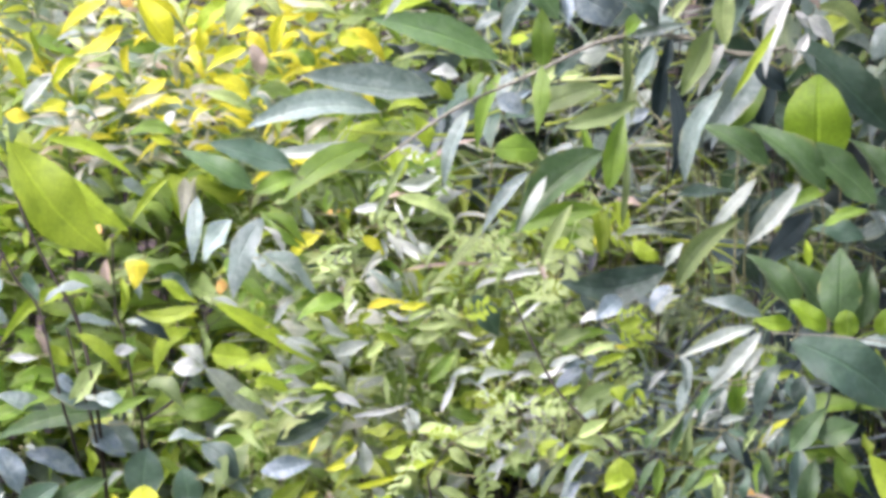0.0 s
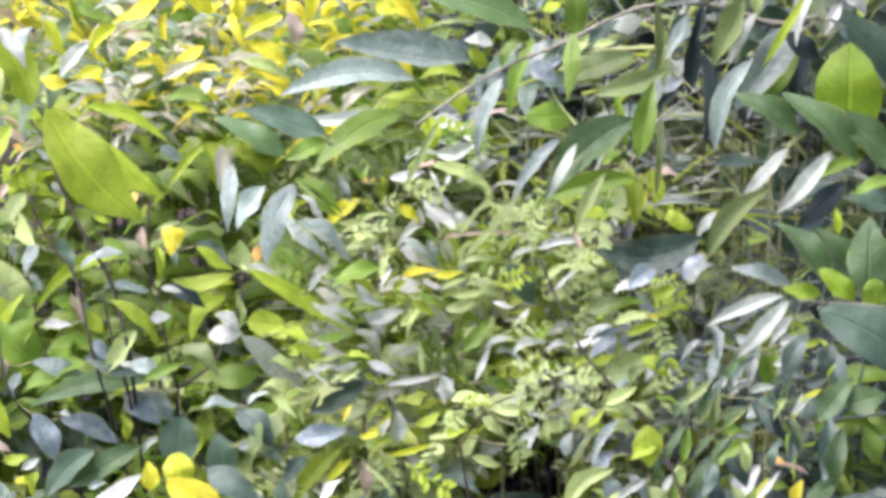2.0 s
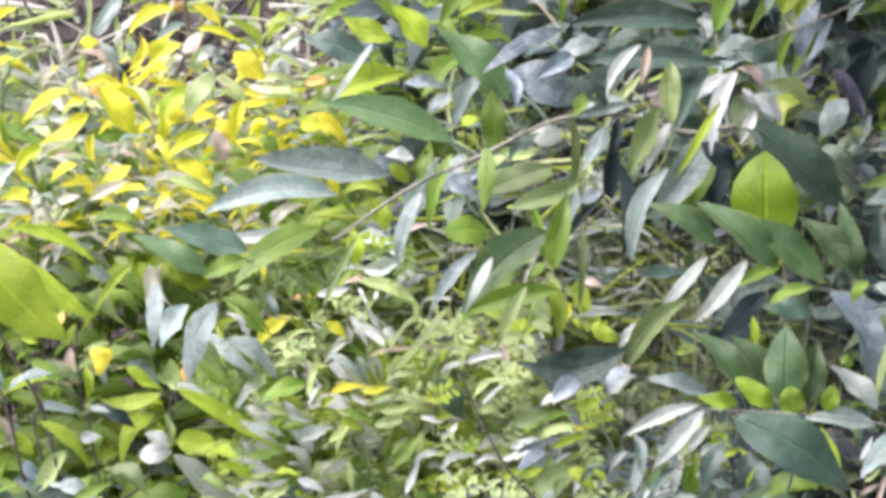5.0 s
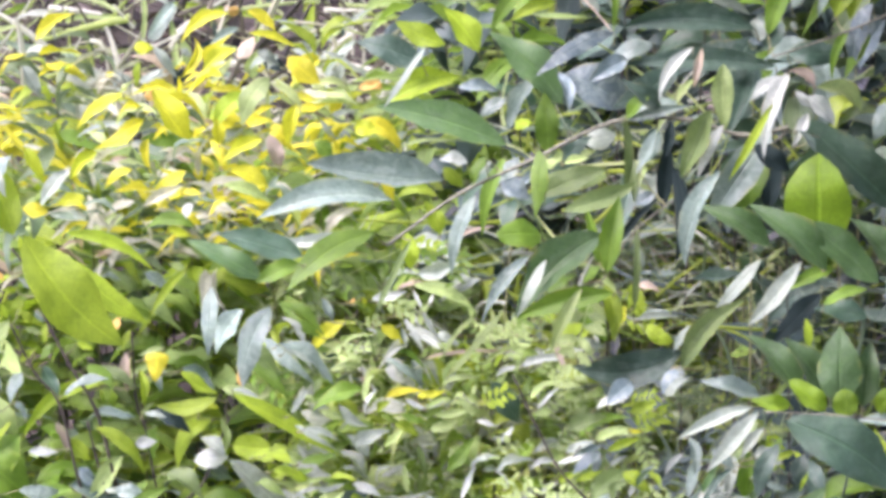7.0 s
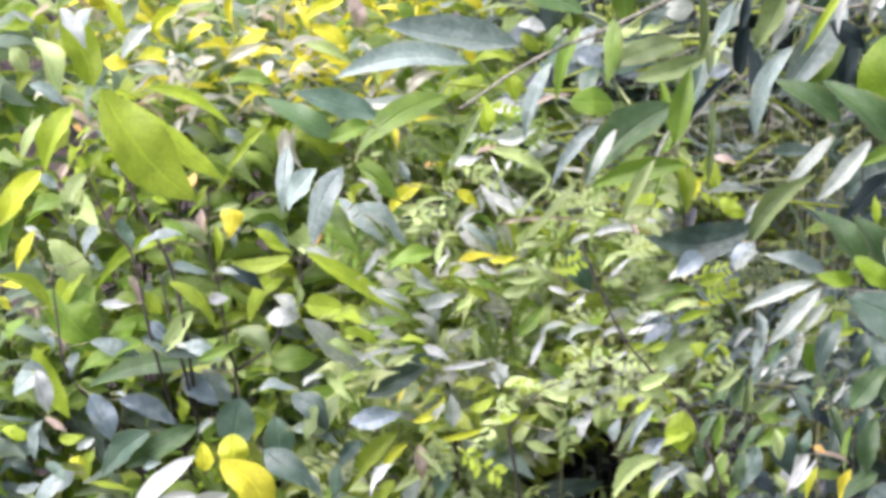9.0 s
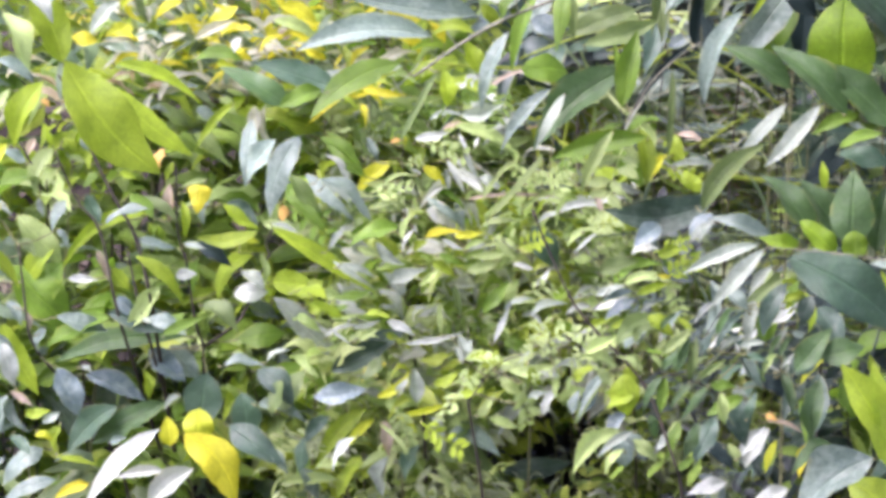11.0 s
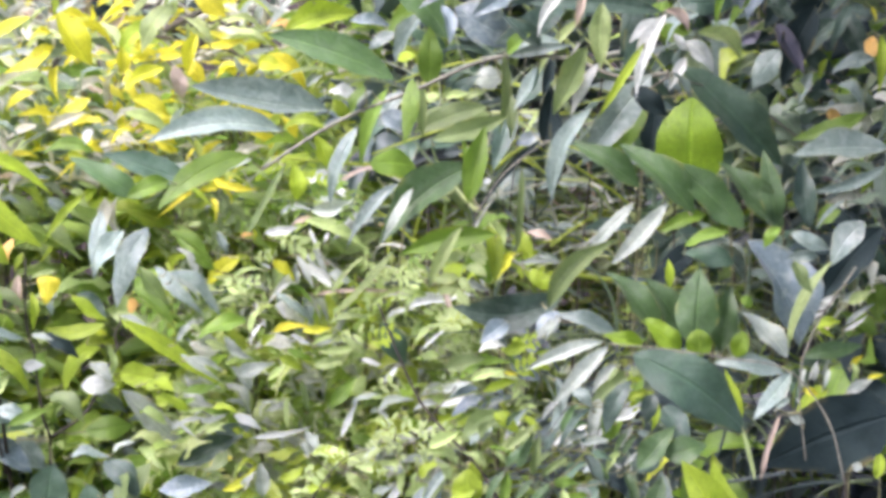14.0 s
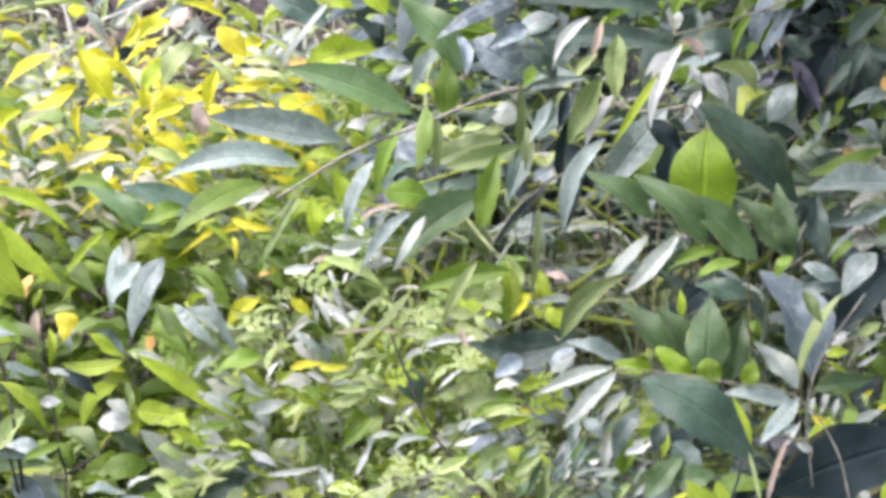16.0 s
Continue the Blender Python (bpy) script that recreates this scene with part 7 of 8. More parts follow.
leaf("Lf", 0.462, 7.998, 0.655, 0.510, 8.013, 0.681, 0.021, -28, 0.05)
leaf("Vf", 0.465, 7.986, 0.655, 0.485, 7.984, 0.604, 0.019, -22, 0.07)
leaf("Ll", 0.478, 7.974, 0.607, 0.494, 7.958, 0.585, 0.011, -29, -0.06)
leaf("Sl", 0.459, 7.886, 0.593, 0.482, 7.877, 0.632, 0.015, -39, -0.10)
leaf("Sl", 0.426, 7.888, 0.583, 0.452, 7.895, 0.617, 0.016, -51, -0.09)
leaf("Mf", 0.402, 7.977, 0.571, 0.455, 7.991, 0.607, 0.026, -39, -0.02)
leaf("Vf", 0.452, 7.868, 0.576, 0.496, 7.867, 0.606, 0.017, -44, -0.00)
leaf("Wl", 0.490, 7.706, 0.743, 0.522, 7.693, 0.770, 0.014, -41, -0.11)
leaf("Mf", 0.558, 7.812, 0.717, 0.508, 7.815, 0.736, 0.026, 52, -0.12)
leaf("Sl", 0.514, 7.602, 0.711, 0.520, 7.581, 0.667, 0.016, -9, -0.10)
leaf("Wl", 0.567, 7.586, 0.689, 0.556, 7.559, 0.640, 0.021, 18, -0.03)
leaf("Hl", 0.532, 7.673, 0.636, 0.564, 7.665, 0.646, 0.011, -42, 0.01)
leaf("Hl", 0.551, 7.683, 0.610, 0.554, 7.691, 0.633, 0.009, -21, -0.04)
leaf("Ml", 0.589, 7.389, 0.762, 0.573, 7.382, 0.740, 0.013, 59, 0.04)
leaf("Wl", 0.582, 7.384, 0.723, 0.604, 7.377, 0.733, 0.012, -42, -0.02)
leaf("Lf", 0.599, 7.414, 0.749, 0.619, 7.396, 0.706, 0.019, -49, 0.08)
leaf("Vf", 0.597, 7.358, 0.755, 0.619, 7.359, 0.763, 0.009, -25, 0.07)
leaf("Wl", 0.599, 7.793, 0.598, 0.613, 7.784, 0.629, 0.011, -53, 0.08)
leaf("Sl", 0.618, 7.796, 0.617, 0.647, 7.799, 0.607, 0.012, -32, 0.05)
leaf("Sl", 0.656, 7.790, 0.642, 0.655, 7.791, 0.613, 0.009, 23, 0.01)
leaf("Vf", 0.355, 8.182, 0.688, 0.420, 8.178, 0.706, 0.025, -42, -0.06)
leaf("Vl", 0.353, 8.386, 0.665, 0.383, 8.389, 0.680, 0.010, -36, -0.10)
leaf("Hl", 0.322, 8.338, 0.706, 0.367, 8.336, 0.715, 0.013, -35, 0.11)
leaf("Wl", 0.343, 8.357, 0.746, 0.353, 8.352, 0.720, 0.012, -48, -0.00)
leaf("Gf", 0.314, 8.297, 0.746, 0.362, 8.298, 0.773, 0.022, -53, -0.06)
leaf("Lf", 0.353, 8.310, 0.757, 0.391, 8.296, 0.780, 0.017, -35, 0.02)
leaf("Vf", 0.283, 8.406, 0.714, 0.336, 8.422, 0.745, 0.023, -50, -0.01)
leaf("Vf", 0.318, 8.415, 0.739, 0.289, 8.402, 0.717, 0.012, 39, -0.04)
leaf("Vl", 0.285, 8.387, 0.699, 0.284, 8.393, 0.732, 0.009, -5, -0.05)
leaf("Ll", 0.254, 8.390, 0.693, 0.250, 8.396, 0.717, 0.007, 22, 0.06)
leaf("Yl", 0.250, 8.403, 0.689, 0.267, 8.400, 0.676, 0.007, -42, 0.04)
leaf("Vf", 0.265, 8.401, 0.687, 0.274, 8.401, 0.726, 0.013, -43, 0.05)
leaf("Ll", 0.289, 8.400, 0.678, 0.307, 8.411, 0.711, 0.010, -33, 0.04)
leaf("Lf", 0.249, 8.390, 0.664, 0.291, 8.397, 0.681, 0.015, -47, -0.10)
leaf("Vf", 0.307, 8.407, 0.686, 0.334, 8.413, 0.724, 0.015, -51, -0.08)
leaf("Vf", 0.271, 8.403, 0.660, 0.329, 8.404, 0.675, 0.021, -49, -0.01)
leaf("Hl", 0.292, 8.384, 0.669, 0.330, 8.386, 0.684, 0.011, -44, -0.10)
leaf("Vf", 0.353, 8.337, 0.634, 0.405, 8.335, 0.666, 0.030, -50, -0.05)
leaf("Sl", 0.344, 8.337, 0.618, 0.358, 8.338, 0.639, 0.010, -34, -0.04)
leaf("Ll", 0.353, 8.397, 0.651, 0.349, 8.393, 0.669, 0.007, 40, -0.11)
leaf("Kl", 0.330, 8.469, 0.651, 0.344, 8.470, 0.668, 0.007, -13, -0.00)
leaf("Gf", 0.357, 8.468, 0.664, 0.336, 8.470, 0.691, 0.012, 16, -0.07)
leaf("Lf", 0.455, 8.214, 0.809, 0.493, 8.214, 0.778, 0.023, -50, 0.12)
leaf("Lf", 0.455, 8.223, 0.768, 0.512, 8.227, 0.752, 0.030, -49, 0.01)
leaf("Yl", 0.462, 8.204, 0.786, 0.441, 8.198, 0.753, 0.018, 45, -0.02)
leaf("To", 0.476, 8.301, 0.800, 0.509, 8.287, 0.795, 0.012, -43, 0.01)
leaf("Ll", 0.427, 8.105, 0.793, 0.394, 8.085, 0.761, 0.014, 35, -0.07)
leaf("Vf", 0.411, 7.932, 0.849, 0.381, 7.884, 0.768, 0.036, 14, -0.05)
leaf("Vl", 0.428, 8.224, 0.818, 0.450, 8.225, 0.788, 0.011, -44, -0.05)
leaf("Hl", 0.422, 8.115, 0.752, 0.428, 8.125, 0.788, 0.008, -31, -0.12)
leaf("Hl", 0.368, 8.287, 0.700, 0.410, 8.280, 0.719, 0.015, -66, -0.06)
leaf("Sl", 0.475, 8.109, 0.782, 0.518, 8.101, 0.793, 0.010, -53, -0.06)
leaf("Ml", 0.385, 8.447, 0.655, 0.360, 8.449, 0.679, 0.017, 49, 0.04)
leaf("Ll", 0.000, 8.515, 0.829, 0.055, 8.491, 0.801, 0.011, -58, 0.02)
leaf("Mf", 0.007, 8.368, 0.724, 0.065, 8.340, 0.672, 0.030, -24, -0.01)
leaf("Sl", -0.017, 8.338, 0.738, 0.052, 8.300, 0.684, 0.022, -35, 0.08)
leaf("Gf", -0.047, 8.353, 0.734, 0.028, 8.330, 0.681, 0.035, -50, 0.06)
leaf("Gf", -0.046, 8.357, 0.694, 0.020, 8.339, 0.654, 0.029, -48, 0.09)
leaf("Dl", -0.027, 8.453, 0.689, -0.052, 8.459, 0.714, 0.012, 14, 0.04)
leaf("Vl", 0.011, 8.404, 0.664, 0.036, 8.402, 0.656, 0.010, -29, 0.04)
leaf("Yl", 0.098, 8.182, 0.509, 0.061, 8.188, 0.480, 0.018, 49, 0.08)
leaf("Wl", 0.188, 8.174, 0.533, 0.199, 8.159, 0.511, 0.009, -22, -0.02)
leaf("Wl", 0.251, 8.187, 0.580, 0.291, 8.188, 0.597, 0.014, -54, -0.05)
leaf("Vf", 0.190, 8.072, 0.502, 0.241, 8.063, 0.525, 0.018, -33, 0.05)
leaf("Vl", 0.166, 8.178, 0.591, 0.171, 8.168, 0.548, 0.008, -18, 0.04)
leaf("Hl", 0.015, 8.208, 0.538, 0.065, 8.223, 0.554, 0.009, -43, -0.07)
leaf("Vl", 0.048, 8.183, 0.537, 0.089, 8.185, 0.544, 0.012, -52, -0.06)
leaf("Vf", 0.278, 8.150, 0.609, 0.335, 8.168, 0.626, 0.022, -61, -0.04)
leaf("Wl", 0.287, 8.173, 0.576, 0.334, 8.161, 0.597, 0.017, -47, -0.03)
leaf("Vf", 0.300, 8.086, 0.552, 0.350, 8.094, 0.573, 0.018, -46, 0.01)
leaf("Vf", 0.278, 8.113, 0.572, 0.328, 8.115, 0.581, 0.016, -68, 0.04)
leaf("Vf", 0.113, 8.097, 0.463, 0.143, 8.079, 0.414, 0.019, -35, 0.08)
leaf("Vl", 0.093, 8.072, 0.447, 0.134, 8.055, 0.409, 0.010, -47, 0.00)
leaf("Lf", 0.148, 8.055, 0.453, 0.204, 8.042, 0.410, 0.026, -33, -0.13)
leaf("Hl", 0.063, 8.067, 0.430, 0.033, 8.050, 0.390, 0.017, 47, 0.07)
leaf("Vf", 0.201, 8.085, 0.496, 0.172, 8.058, 0.448, 0.020, 56, -0.07)
leaf("Gl", 0.012, 8.277, 0.802, 0.064, 8.271, 0.753, 0.012, -32, -0.04)
leaf("Gf", 0.189, 8.132, 0.841, 0.148, 8.129, 0.861, 0.018, 35, -0.02)
leaf("Mf", 0.076, 8.110, 0.864, 0.118, 8.093, 0.825, 0.030, -52, -0.13)
leaf("Sl", 0.061, 8.400, 0.780, 0.079, 8.396, 0.747, 0.015, -33, 0.06)
leaf("Lf", 0.162, 8.111, 0.890, 0.219, 8.109, 0.884, 0.026, -51, 0.02)
leaf("Gf", 0.192, 8.114, 0.864, 0.233, 8.119, 0.895, 0.023, -45, 0.06)
leaf("Wl", 0.192, 8.314, 0.838, 0.252, 8.319, 0.824, 0.015, -52, -0.02)
leaf("Tn", 0.225, 8.210, 0.865, 0.291, 8.197, 0.899, 0.006, -26, -0.06)
leaf("Wl", 0.148, 8.314, 0.814, 0.193, 8.296, 0.825, 0.011, -44, -0.09)
leaf("Wl", 0.260, 8.305, 0.826, 0.224, 8.294, 0.803, 0.013, 45, -0.07)
leaf("Gf", 0.256, 8.223, 0.870, 0.239, 8.199, 0.817, 0.022, 32, 0.13)
leaf("Yl", 0.115, 8.216, 0.807, 0.119, 8.217, 0.790, 0.009, -61, -0.06)
leaf("Wl", 0.461, 7.931, 0.908, 0.476, 7.926, 0.870, 0.011, -34, -0.10)
leaf("Mn", 0.467, 7.906, 0.932, 0.460, 7.911, 0.820, 0.007, 15, -0.05)
leaf("Vn", 0.427, 8.012, 0.850, 0.435, 7.996, 0.794, 0.007, -17, -0.03)
leaf("Vn", 0.227, 8.262, 0.691, 0.301, 8.257, 0.781, 0.008, -21, 0.03)
leaf("Vn", 0.266, 8.265, 0.770, 0.219, 8.265, 0.713, 0.006, 22, 0.08)
leaf("Vn", 0.272, 8.271, 0.701, 0.317, 8.283, 0.726, 0.007, -19, -0.07)
leaf("Lf", 0.251, 8.268, 0.746, 0.249, 8.273, 0.686, 0.019, 22, -0.13)
leaf("Hn", 0.323, 8.210, 0.710, 0.380, 8.212, 0.722, 0.011, -30, -0.02)
leaf("Tn", 0.367, 8.215, 0.738, 0.379, 8.198, 0.706, 0.008, -18, 0.01)
leaf("Tn", 0.196, 8.307, 0.709, 0.316, 8.273, 0.723, 0.004, -27, -0.00)
leaf("Hl", 0.172, 8.296, 0.764, 0.197, 8.294, 0.719, 0.012, -29, 0.01)
leaf("Wl", 0.195, 8.286, 0.775, 0.220, 8.270, 0.737, 0.012, -52, 0.07)
leaf("Hl", 0.173, 8.301, 0.750, 0.229, 8.299, 0.718, 0.013, -57, -0.12)
leaf("Vl", 0.088, 8.300, 0.728, 0.131, 8.301, 0.745, 0.009, -57, -0.03)
leaf("Vf", 0.070, 8.291, 0.714, 0.128, 8.296, 0.727, 0.019, -63, -0.00)
leaf("Vf", 0.115, 8.321, 0.754, 0.147, 8.320, 0.762, 0.011, -26, 0.01)
leaf("Vl", 0.067, 8.295, 0.694, 0.115, 8.285, 0.711, 0.013, -59, 0.10)
leaf("Yl", 0.144, 8.261, 0.665, 0.198, 8.256, 0.676, 0.015, -46, 0.03)
leaf("Vl", 0.217, 8.284, 0.674, 0.269, 8.277, 0.689, 0.016, -60, 0.04)
leaf("Sl", 0.145, 8.286, 0.715, 0.194, 8.289, 0.679, 0.011, -46, 0.06)
leaf("Gl", 0.151, 8.296, 0.720, 0.198, 8.304, 0.696, 0.015, -52, -0.08)
leaf("Mf", 0.343, 8.397, 0.678, 0.292, 8.388, 0.646, 0.022, 15, 0.02)
leaf("Vl", 0.332, 8.247, 0.653, 0.371, 8.239, 0.687, 0.015, -58, -0.08)
leaf("Yl", 0.161, 8.542, 0.892, 0.136, 8.534, 0.927, 0.020, 49, 0.02)
leaf("Hl", 0.177, 8.331, 0.859, 0.242, 8.308, 0.834, 0.027, -37, -0.12)
leaf("Wl", 0.190, 8.313, 0.822, 0.249, 8.298, 0.843, 0.023, -16, 0.12)
leaf("Hl", 0.117, 8.230, 0.649, 0.133, 8.231, 0.683, 0.011, -53, -0.10)
leaf("Vf", 0.229, 8.250, 0.656, 0.280, 8.255, 0.677, 0.018, -42, 0.04)
leaf("Vl", 0.197, 8.239, 0.651, 0.231, 8.228, 0.670, 0.009, -39, -0.01)
leaf("Vf", 0.298, 8.280, 0.737, 0.250, 8.276, 0.756, 0.016, 49, 0.06)
leaf("Vf", 0.300, 8.258, 0.710, 0.340, 8.271, 0.751, 0.021, -31, -0.09)
leaf("Wl", 0.274, 8.309, 0.813, 0.218, 8.306, 0.784, 0.020, 39, 0.07)
leaf("Hl", 0.129, 8.301, 0.791, 0.176, 8.293, 0.803, 0.016, -28, 0.06)
leaf("Vf", 0.142, 8.318, 0.784, 0.200, 8.299, 0.770, 0.020, -29, -0.04)
leaf("Tl", 0.162, 8.332, 0.797, 0.208, 8.328, 0.806, 0.009, -41, -0.07)
leaf("Vf", 0.393, 8.210, 0.738, 0.353, 8.214, 0.695, 0.021, 27, -0.06)
leaf("Wl", 0.395, 8.093, 0.764, 0.432, 8.094, 0.751, 0.012, -25, 0.12)

plant("grass_clump", "tall pale grass blades in front of leaf litter", "grass")
blade("W", 0.0130, (-0.333, 9.674, 1.13), (-0.256, 9.671, 1.105), (-0.171, 9.664, 1.059))
blade("L", 0.0103, (-0.168, 9.601, 1.068), (-0.074, 9.599, 1.053), (0.033, 9.596, 1.034))
blade("L", 0.0176, (0.038, 9.829, 1.15), (0.037, 9.817, 1.063), (0.032, 9.804, 0.972))
blade("V", 0.0123, (0.23, 9.839, 1.107), (0.131, 9.829, 1.032), (0.032, 9.82, 0.973))
blade("W", 0.0141, (-0.185, 9.842, 1.076), (-0.14, 9.846, 1.102), (-0.078, 9.849, 1.122))
blade("W", 0.0104, (-0.118, 9.71, 1.149), (-0.109, 9.704, 1.105), (-0.101, 9.697, 1.058))
blade("W", 0.0158, (-0.012, 9.832, 1.044), (0.005, 9.837, 1.08), (0.032, 9.842, 1.114))
blade("W", 0.0119, (-0.075, 9.529, 1.154), (-0.066, 9.525, 1.12), (-0.049, 9.519, 1.082))
blade("V", 0.0106, (0.09, 9.838, 1.13), (0.09, 9.831, 1.078), (0.096, 9.827, 1.051))
blade("W", 0.0086, (0.094, 9.581, 1.073), (0.133, 9.581, 1.075), (0.201, 9.58, 1.069))
blade("W", 0.0120, (-0.014, 9.578, 1.034), (0.037, 9.576, 1.025), (0.087, 9.573, 1.002))
blade("S", 0.0225, (-0.206, 9.656, 1.007), (-0.184, 9.661, 1.042), (-0.166, 9.664, 1.064))
blade("W", 0.0122, (0.076, 9.726, 0.948), (0.094, 9.731, 0.982), (0.108, 9.732, 0.99))
blade("V", 0.0103, (0.061, 9.594, 0.98), (0.112, 9.591, 0.961), (0.146, 9.59, 0.951))
blade("W", 0.0086, (0.028, 9.574, 1.009), (0.077, 9.567, 0.956), (0.128, 9.563, 0.929))
blade("V", 0.0088, (-0.362, 9.803, 1.017), (-0.308, 9.805, 1.033), (-0.238, 9.803, 1.021))
blade("V", 0.0087, (-0.355, 9.715, 1.061), (-0.311, 9.717, 1.076), (-0.268, 9.714, 1.053))
blade("V", 0.0104, (-0.176, 9.649, 0.93), (-0.169, 9.656, 0.981), (-0.176, 9.664, 1.042))
blade("W", 0.0088, (-0.251, 9.761, 0.903), (-0.276, 9.764, 0.921), (-0.338, 9.762, 0.906))
blade("V", 0.0087, (-0.042, 9.745, 1.073), (-0.042, 9.737, 1.021), (-0.055, 9.728, 0.952))
blade("D", 0.0079, (-0.116, 9.813, 0.901), (-0.11, 9.821, 0.962), (-0.116, 9.83, 1.023))
blade("D", 0.0078, (-0.033, 9.642, 0.995), (-0.024, 9.65, 1.055), (-0.024, 9.661, 1.132))
blade("D", 0.0077, (0.082, 9.551, 0.957), (0.09, 9.56, 1.025), (0.09, 9.569, 1.084))
blade("V", 0.0077, (-0.216, 9.542, 1.098), (-0.21, 9.534, 1.047), (-0.229, 9.524, 0.971))
blade("V", 0.0105, (0.158, 9.747, 1.065), (0.203, 9.75, 1.09), (0.257, 9.755, 1.122))
blade("W", 0.0121, (0.155, 9.612, 0.966), (0.216, 9.615, 0.989), (0.241, 9.613, 0.971))
blade("W", 0.0102, (0.057, 9.501, 0.861), (0.092, 9.504, 0.885), (0.11, 9.509, 0.918))
blade("W", 0.0087, (0.012, 9.673, 0.868), (0.045, 9.666, 0.824), (0.088, 9.663, 0.797))
blade("W", 0.0087, (-0.341, 9.714, 0.981), (-0.289, 9.715, 0.988), (-0.228, 9.715, 0.99))
blade("W", 0.0088, (-0.365, 9.819, 0.945), (-0.304, 9.818, 0.938), (-0.261, 9.814, 0.915))
close_plant()


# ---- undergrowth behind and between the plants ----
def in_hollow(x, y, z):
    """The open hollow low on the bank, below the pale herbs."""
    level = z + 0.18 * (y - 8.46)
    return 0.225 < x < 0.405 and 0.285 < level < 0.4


def undergrowth(name, label, count, xs, ys, zs, sizes, aspects, surface, seed, lean=0.5, flat=0.6, slope=0.0):
    """Many small leaves on short stalks over a stretch of the bank, joined."""
    rr = random.Random(seed)
    vs, fs, uvs = [], [], []
    shapes = [blade_grid(rr.choice("llll"), rr.uniform(*aspects), rr.uniform(-0.2, 0.2), rr.choice((0.05, 0.15, 0.28)), rr.choice((0.3, 0.55, 0.9)), 0.5, 6, k, 0.08) for k in range(14)]
    left = count
    while left > 0:
        # a shoot with a few leaves round it
        x, z = rr.uniform(*xs), rr.uniform(*zs)
        depth = rr.uniform(*ys) + slope * (z - zs[0])
        if in_hollow(x, depth, z) and name != "hollow_leaves":
            continue
        tuft = rr.randint(3, 7)
        for k in range(tuft):
            a = rr.uniform(0, 2 * math.pi)
            away = Vector((math.cos(a), math.sin(a) * 0.4, rr.uniform(-0.8, 0.9) * lean)).normalized()
            length = rr.uniform(*sizes)
            up = Vector((rr.uniform(-1, 1) * flat, rr.uniform(-1, 0.3) * flat, 0.7)).normalized()
            face = (up - away * up.dot(away)).normalized()
            side = away.cross(face)
            base = Vector((x, depth, z)) + away * 0.006 + Vector((0, 0, (k - tuft / 2) * 0.012))
            g, cells, uv = shapes[rr.randrange(14)]
            n0 = len(vs)
            vs += [base + (side * p[0] + away * p[1] + face * p[2]) * length for p in g]
            fs += [tuple(i + n0 for i in q) for q in cells]
            uvs += uv
            if k:
                fs.append((last + 2, last + 3, n0 + 3, n0 + 2))
            last = n0
        left -= tuft
    return tagged(new(name, mesh_with_uv(name, vs, fs, uvs, surface)), label, "plants", kind="stuff")


SHOOT_WORDS = {"Y": "bright yellow", "L": "lime green", "V": "pale lime", "G": "green", "M": "olive green", "A": "dull green", "S": "grey-green", "W": "whitish", "D": "dark green", "B": "blackish green"}
SHOOT_LEAVES = {}


def leafy_shoots(count, xs, ys, zs, sizes, aspects, kinds, where, seed, slope=0.0):
    """Single shoots: a thin stalk from the ground with a whorl of leaves at its top."""
    rr = random.Random(seed)
    wides = [rr.uniform(*aspects) for _ in range(4)]
    for _ in range(count):
        x, z = rr.uniform(*xs), rr.uniform(*zs)
        y = rr.uniform(*ys) + slope * (z - zs[0])
        if in_hollow(x, y, z):
            continue
        kind = rr.choice(kinds)
        shoot = tagged(new("shoot"), "slender shoot with %s leaves %s" % (SHOOT_WORDS[kind], where), "shoot", "leafy shoots on the bank")
        foot = Vector((x + rr.uniform(-0.05, 0.05), y + rr.uniform(0.02, 0.12), 0))
        foot.z = ground_height(foot.x, foot.y) - 0.02
        top = Vector((x, y, max(z, foot.z + 0.06)))
        v, f, _pts = tube([foot, (foot + top) / 2 + Vector((rr.uniform(-0.03, 0.03), 0.02, 0)), top], 0.0022, 0.001, 5)
        m = bpy.data.meshes.new("stalk")
        m.from_pydata(v, [], f)
        m.materials.append(BARK_DARK if rr.random() < 0.5 else TWIG)
        hang(new("stalk", m), shoot)
        for k in range(rr.randint(4, 7)):
            pick = (kind, rr.randrange(4), rr.randrange(3))
            if pick + (seed,) not in SHOOT_LEAVES:
                g, cells, uv = blade_grid(rr.choice("llle"), wides[pick[1]], rr.uniform(-0.18, 0.18), rr.choice((0.05, 0.12, 0.22)), rr.choice((0.2, 0.45, 0.7)), 0.35, 8, len(SHOOT_LEAVES) + 300, 0.05)
                SHOOT_LEAVES[pick + (seed,)] = mesh_with_uv("leaf", g, cells, uv, SURFACE[kind])
            a = rr.uniform(0, 2 * math.pi)
            away = Vector((math.cos(a), math.sin(a) * 0.5, rr.uniform(-0.7, 0.6))).normalized()
            up = Vector((rr.uniform(-0.6, 0.6), rr.uniform(-0.9, 0.1), 0.7)).normalized()
            face = (up - away * up.dot(away)).normalized()
            ob = new("leaf", SHOOT_LEAVES[pick + (seed,)])
            turn = Matrix((away.cross(face), away, face)).transposed().to_4x4()
            ob.matrix_world = Matrix.Translation(top - (top - foot).normalized() * 0.012 * k) @ turn @ Matrix.Scale(rr.uniform(*sizes), 4)
            hang(ob, shoot)


